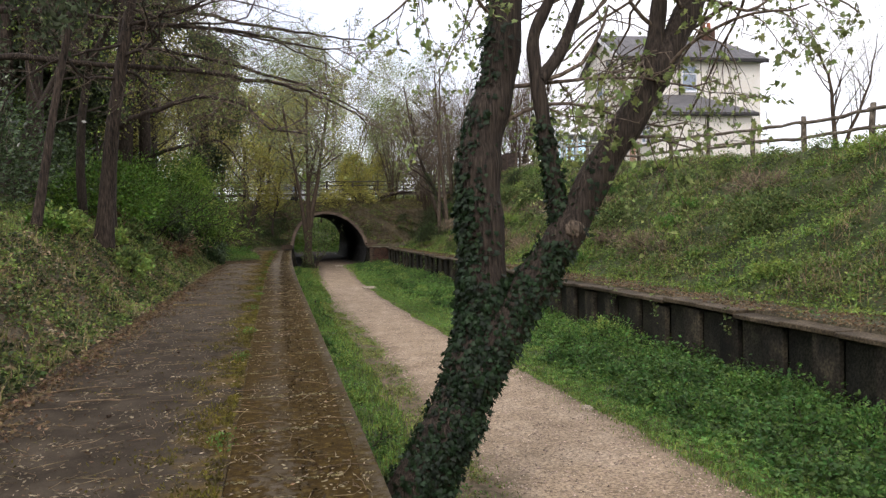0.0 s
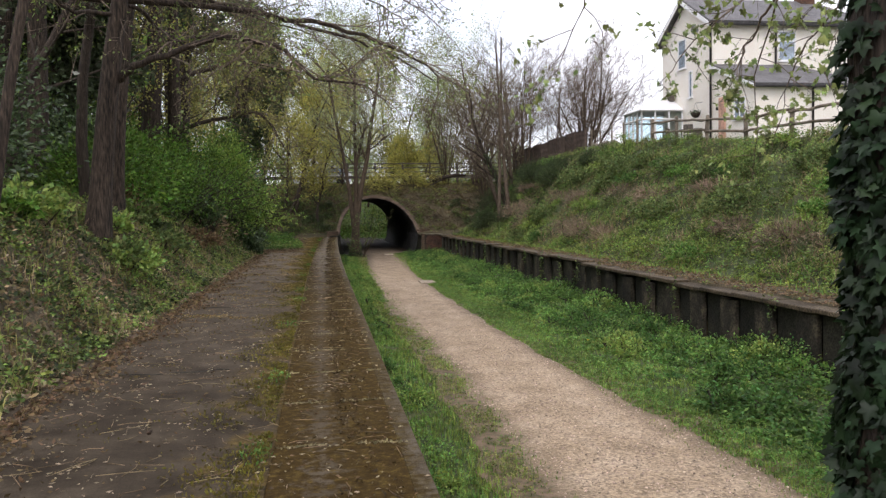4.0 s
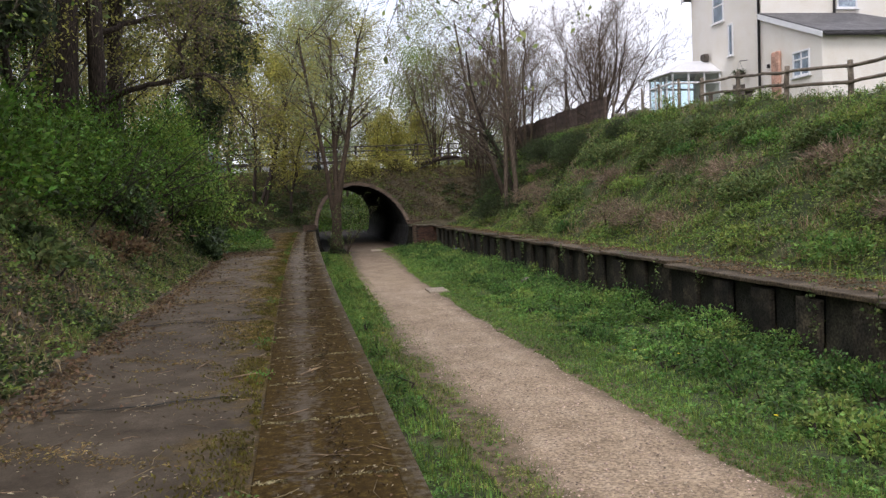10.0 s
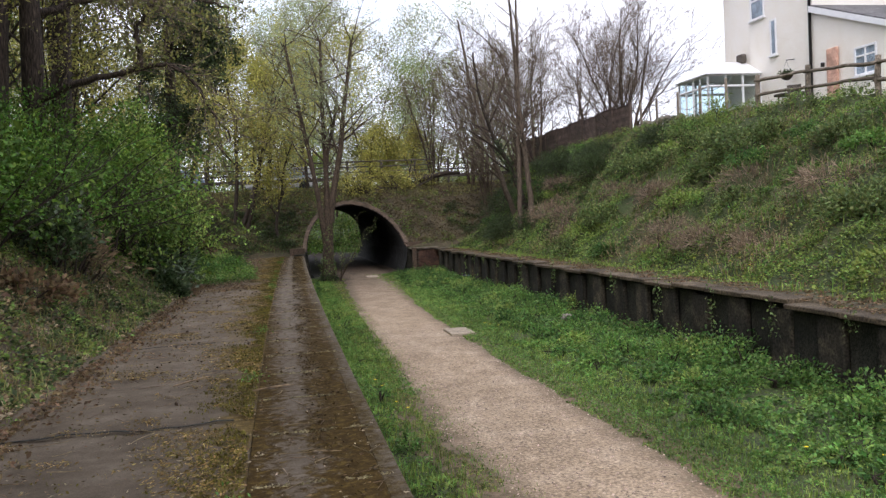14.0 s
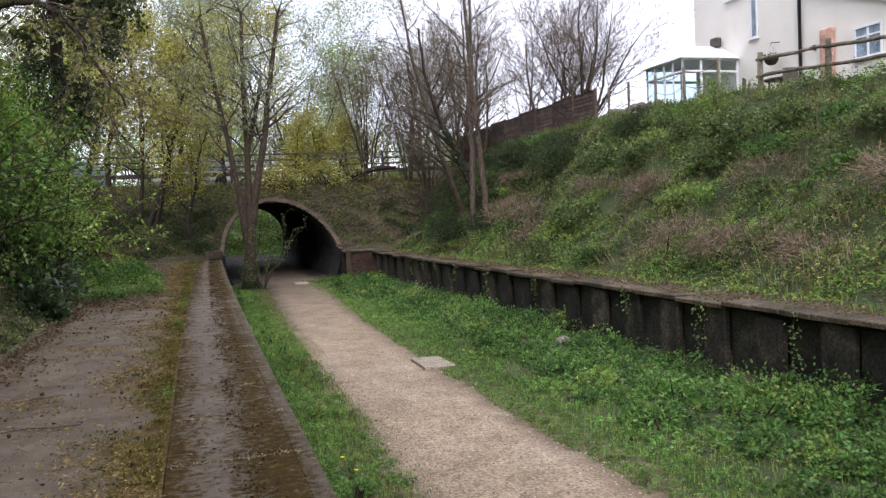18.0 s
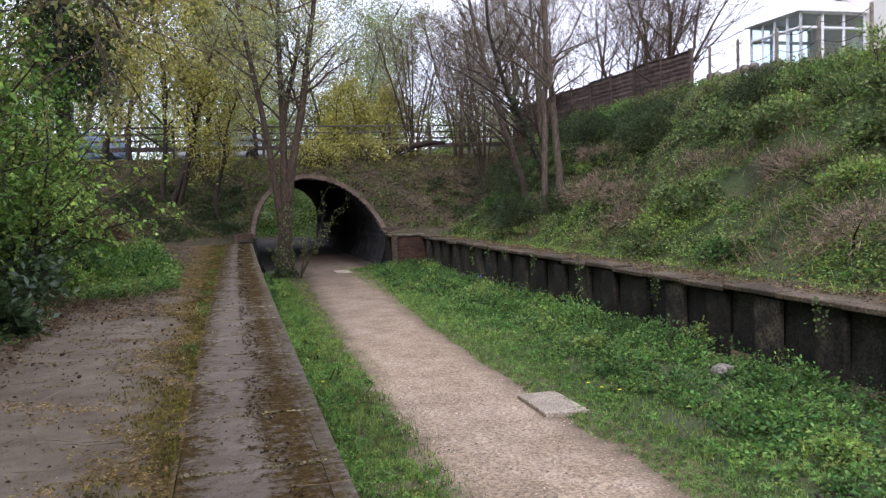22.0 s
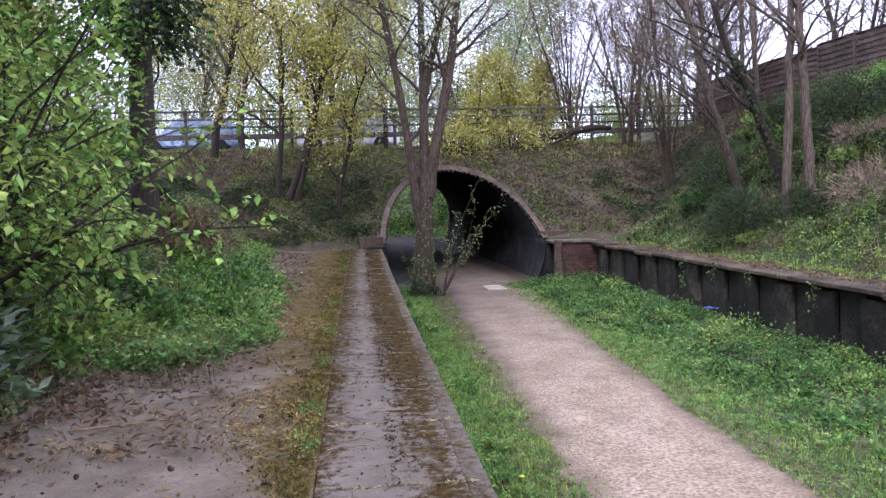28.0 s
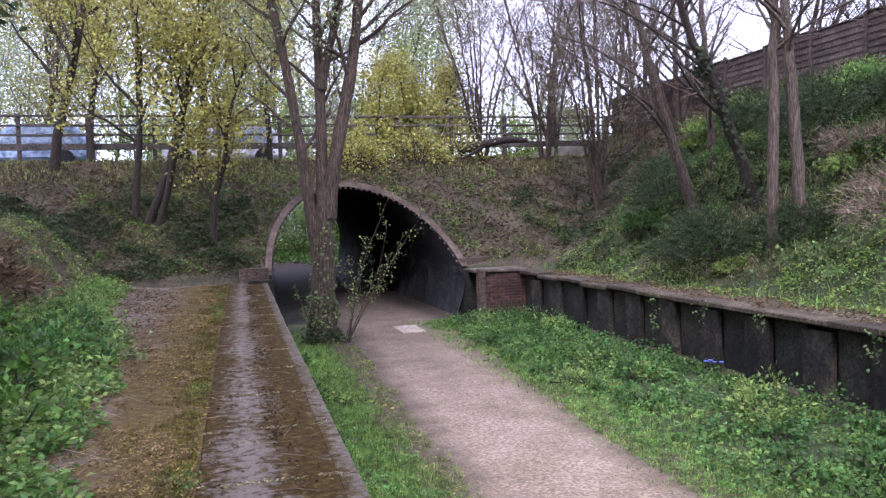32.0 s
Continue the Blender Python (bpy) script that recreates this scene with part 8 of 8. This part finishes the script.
def flower(name, label, at, mat, r=0.022, h=0.14, group="", petals=12):
    e = thing(name, label, "flower", at, group)
    v, q = tubes([([(0, 0, 0), (0.006, 0.004, h * 0.6), (0, 0.008, h)], [0.003, 0.0025, 0.002], 4)])
    put("stalk", mesh_from("stalk", v, q, "grass"), e)
    bm = bmesh.new()
    c = bm.verts.new((0, 0.008, h + 0.006))
    ring = [bm.verts.new((r * math.cos(a) * (1 if i % 2 else 0.72), 0.008 + r * math.sin(a) * (1 if i % 2 else 0.72), h + 0.001 * (i % 2))) for i, a in enumerate(np.linspace(0, 2 * math.pi, 2 * petals, endpoint=False))]
    for i in range(len(ring)):
        bm.faces.new((c, ring[i], ring[(i + 1) % len(ring)]))
    part("bloom", bm, mat, e)
    return e


spots = [(1.47, 47.7), (1.55, 47.5), (2.02, 46.6), (2.08, 46.4), (1.9, 46.9), (4.6, 34.4), (4.75, 34.2), (4.55, 34.7), (1.35, 28.5), (1.3, 29.0), (1.4, 27.3), (1.5, 26.9), (5.1, 23.5), (5.6, 23.0), (5.0, 19.5), (1.45, 38.6), (1.25, 36.2)]
for x, y in spots:
    flower("dandelion", "yellow dandelion in the grass beside the path", (x, y, BED), "petal", 0.028, 0.13, "dandelions")
for x, y in [(9.05, 31.5), (9.15, 31.3), (8.95, 31.8), (9.25, 31.0), (9.2, 32.7), (9.3, 32.5), (9.1, 33.1), (9.4, 32.0), (9.0, 30.7)]:
    flower("bank_daffodil", "yellow flower at the foot of the bank", (x, y, float(ground_z(x, y))), "petal", 0.04, 0.24, "yellow bank flowers", 6)
for x, y in [(6.77, 46.2), (6.7, 46.3), (6.85, 46.15), (6.8, 46.35)]:
    flower("bluebell", "blue flower among the nettles", (x, y, BED), "blue_petal", 0.045, 0.42, "bluebells", 6)

# fallen log on the embankment top
v, q = tubes([([(8.0, 63.2, 3.75), (8.8, 63.1, 3.95), (9.7, 63.0, 4.12), (10.5, 63.1, 4.1)], [0.13, 0.15, 0.13, 0.08], 9)])
put("fallen_log", mesh_from("fallen_log", v, q, "bark", True), label="dark fallen log on the embankment top", category="log")
v, q = tubes([([(8.9, 63.1, 3.9), (8.3, 62.7, 3.6), (7.9, 62.6, 3.45)], [0.06, 0.05, 0.04], 6)])
put("fallen_branch", mesh_from("fallen_branch", v, q, "bark", True), label="dark broken branch below the log", category="branch")

# garden: table, chairs, hanging basket
table = thing("patio_table", "dark round patio table behind the fence", "table", (17.6, 41.6, 4.45))
bm = bmesh.new()
bmesh.ops.create_cone(bm, segments=24, radius1=0.6, radius2=0.6, depth=0.04, cap_ends=True)
bmesh.ops.translate(bm, verts=bm.verts, vec=(0, 0, 0.74))
part("tabletop", bm, "rail_wood", table)
for a in (45, 135, 225, 315):
    dx, dy = 0.45 * math.cos(radians(a)), 0.45 * math.sin(radians(a))
    part("leg", box(dx - 0.02, dy - 0.02, 0, dx + 0.02, dy + 0.02, 0.73), "rail_wood", table)
chair = thing("patio_chair", "dark metal patio chair beside the table", "chair", (17.0, 42.4, 4.45), "patio chairs", rz=40)
part("seat", box(-0.22, -0.22, 0.43, 0.22, 0.22, 0.46, 0.01), "rail_wood", chair)
part("backrest", box(-0.22, 0.19, 0.50, 0.22, 0.22, 0.92, 0.01), "rail_wood", chair)
for dx in (-0.2, 0.2):
    for dy in (-0.2, 0.2):
        part("leg", box(dx - 0.015, dy - 0.015, 0, dx + 0.015, dy + 0.015, 0.44), "rail_wood", chair)
copy_thing(chair, pose(17.1, 40.8, 4.45, 0, 0, 150))
copy_thing(chair, pose(18.2, 42.2, 4.45, 0, 0, -30))
basket = thing("hanging_basket", "dark hanging basket on the house wall", "planter", (HX - 0.35, 43.7, 6.25))
bm = bmesh.new()
bmesh.ops.create_uvsphere(bm, u_segments=14, v_segments=8, radius=0.24)
for vv in bm.verts:
    vv.co.z = min(vv.co.z, 0.02)
part("bowl", bm, "bark", basket)
v, q = tubes([([(0.35, 0, 0.55), (0.0, 0, 0.52)], [0.015, 0.015], 5), ([(0.0, 0, 0.52), (0.18, 0, 0.02)], [0.006, 0.006], 4), ([(0.0, 0, 0.52), (-0.18, 0, 0.02)], [0.006, 0.006], 4)])
put("bracket", mesh_from("bracket", v, q, "black_pipe"), basket)
rngb = np.random.default_rng(9)
p = rngb.normal(size=(160, 3)) * np.array([0.12, 0.12, 0.05]) + np.array([0, 0, 0.06])
put("plant", leaf_mesh("plant", rngb, p, rngb.normal(size=(160, 3)), 0.08, "leaf_dark", 0.5), basket, kind="stuff")


# vehicles on the road
def vehicle(name, label, x, y, length, height, mat, bonnet=1.0):
    e = thing(name, label, "car", (x, y, 3.56))
    h2 = height * 0.55
    prof = [(0, 0.3), (0, h2 * 0.9), (bonnet, h2), (bonnet + 0.7, height), (length - 0.5, height), (length, h2), (length, 0.3)]
    bm = bmesh.new()
    a = [bm.verts.new((px_ - length / 2, -0.85, pz_)) for px_, pz_ in prof]
    b = [bm.verts.new((px_ - length / 2, 0.85, pz_)) for px_, pz_ in prof]
    bm.faces.new(a[::-1]), bm.faces.new(b)
    for i in range(len(prof)):
        bm.faces.new((a[i], a[(i + 1) % len(prof)], b[(i + 1) % len(prof)], b[i]))
    bmesh.ops.recalc_face_normals(bm, faces=bm.faces[:])
    bmesh.ops.bevel(bm, geom=bm.edges[:], offset=0.07, segments=2, affect="EDGES")
    part("body", bm, mat, e)
    part("side_window", poly([(bonnet + 0.35 - length / 2, -0.862, h2 + 0.03), (length - 0.45 - length / 2, -0.862, h2 + 0.03), (length - 0.75 - length / 2, -0.862, height - 0.12), (bonnet + 0.85 - length / 2, -0.862, height - 0.12)], 0.004), "pane_sky", e)
    for wx in (0.75, length - 0.8):
        for wy_s in (-0.8, 0.8):
            bm = bmesh.new()
            bmesh.ops.create_cone(bm, segments=18, radius1=0.31, radius2=0.31, depth=0.2, cap_ends=True)
            bmesh.ops.rotate(bm, verts=bm.verts, cent=(0, 0, 0), matrix=Matrix.Rotation(radians(90), 3, "X"))
            bmesh.ops.translate(bm, verts=bm.verts, vec=(wx - length / 2, wy_s, 0.31))
            w = part("wheel", bm, "tyre", e)
            bm = bmesh.new()
            bmesh.ops.create_cone(bm, segments=14, radius1=0.2, radius2=0.2, depth=0.22, cap_ends=True)
            bmesh.ops.rotate(bm, verts=bm.verts, cent=(0, 0, 0), matrix=Matrix.Rotation(radians(90), 3, "X"))
            bmesh.ops.translate(bm, verts=bm.verts, vec=(wx - length / 2, wy_s, 0.31))
            part("rim", bm, "steel", w)
    return e


vehicle("car", "blue-grey car on the road behind the rail fence", -6.4, 67.2, 4.2, 1.5, "car_paint")
vehicle("car", "white car on the road behind the rail fence", 0.2, 67.2, 4.3, 1.45, "white_paint")

# ivy strands trailing over the far platform edge
rng = np.random.default_rng(71)
for k, y in enumerate([12.5, 15.1, 17.2, 21.0, 22.3, 25.8, 27.6, 29.4, 31.5, 33.8, 38.0, 41.2, 43.9, 46.0, 47.5, 49.0]):
    e = thing("ivy_strand", "ivy strand trailing down the platform wall", "plant", (EDGE_R - 0.03, y, -0.02), "ivy strands")
    ln = rng.uniform(0.25, 0.75)
    pts = [np.array([-0.05 - 0.02 * rng.uniform(0, 1), rng.normal() * 0.03, -ln * u + 0.04]) for u in np.linspace(0, 1, 6)]
    put("stem", mesh_from("stem", *tubes([(pts, [0.005] * 6, 4)]), "bark"), e)
    n = int(60 * ln) + 14
    kk = rng.integers(0, 6, n)
    p = np.array(pts)[kk] + rng.normal(size=(n, 3)) * np.array([0.02, 0.09, 0.05])
    p[:, 0] = np.minimum(p[:, 0], -0.03)
    put("foliage", leaf_mesh("foliage", rng, p, rng.normal(size=(n, 3)) + np.array([-0.6, 0, -0.4]), 0.055, "bramble", 0.8), e, kind="stuff")

# bricks of the wing walls beside the tunnel mouth
brick_me = bpy.data.meshes.new("brick")
bm = box(0, 0, 0, 0.215, 0.05, 0.065, 0.004)
bm.to_mesh(brick_me), bm.free()
brick_me.materials.append(M["brick"])
wing = thing("brick_wing_wall", "weathered orange-red brick wing wall beside the tunnel", "wall", kind="structure")
for row in range(15):
    z = BED - 0.02 + 0.075 * row
    x = 6.54 - (0.11 if row % 2 else 0)
    while x < 7.58:
        if x > 6.48:
            o = put("brick", brick_me, wing)
            o.matrix_basis = pose(x, 56.08 + random.uniform(-0.004, 0.004), z)
        x += 0.225


# satellite dish on the gable corner of the house
dish = thing("satellite_dish", "small grey satellite dish on the house wall", "satellite dish", (19.05, 43.95, 10.38))
bm = bmesh.new()
bmesh.ops.create_circle(bm, cap_ends=True, segments=20, radius=0.22)
for v in bm.verts:
    v.co = Vector((v.co.x * 0.9, -0.12 * (1 - (v.co.length / 0.22) ** 2), v.co.y))
bmesh.ops.solidify(bm, geom=bm.faces[:], thickness=0.015)
plate = part("reflector", bm, "dish_grey", dish)
plate.matrix_basis = pose(-0.25, -0.25, 0.05, 12, 0, -40)
v, q = tubes([([(0.14, 0.0, -0.15), (-0.1, -0.1, -0.12), (-0.22, -0.2, 0.0)], [0.02, 0.02, 0.02], 6), ([(-0.25, -0.25, -0.2), (-0.5, -0.6, -0.1)], [0.012, 0.012], 5)])
put("bracket", mesh_from("bracket", v, q, "black_pipe"), dish)
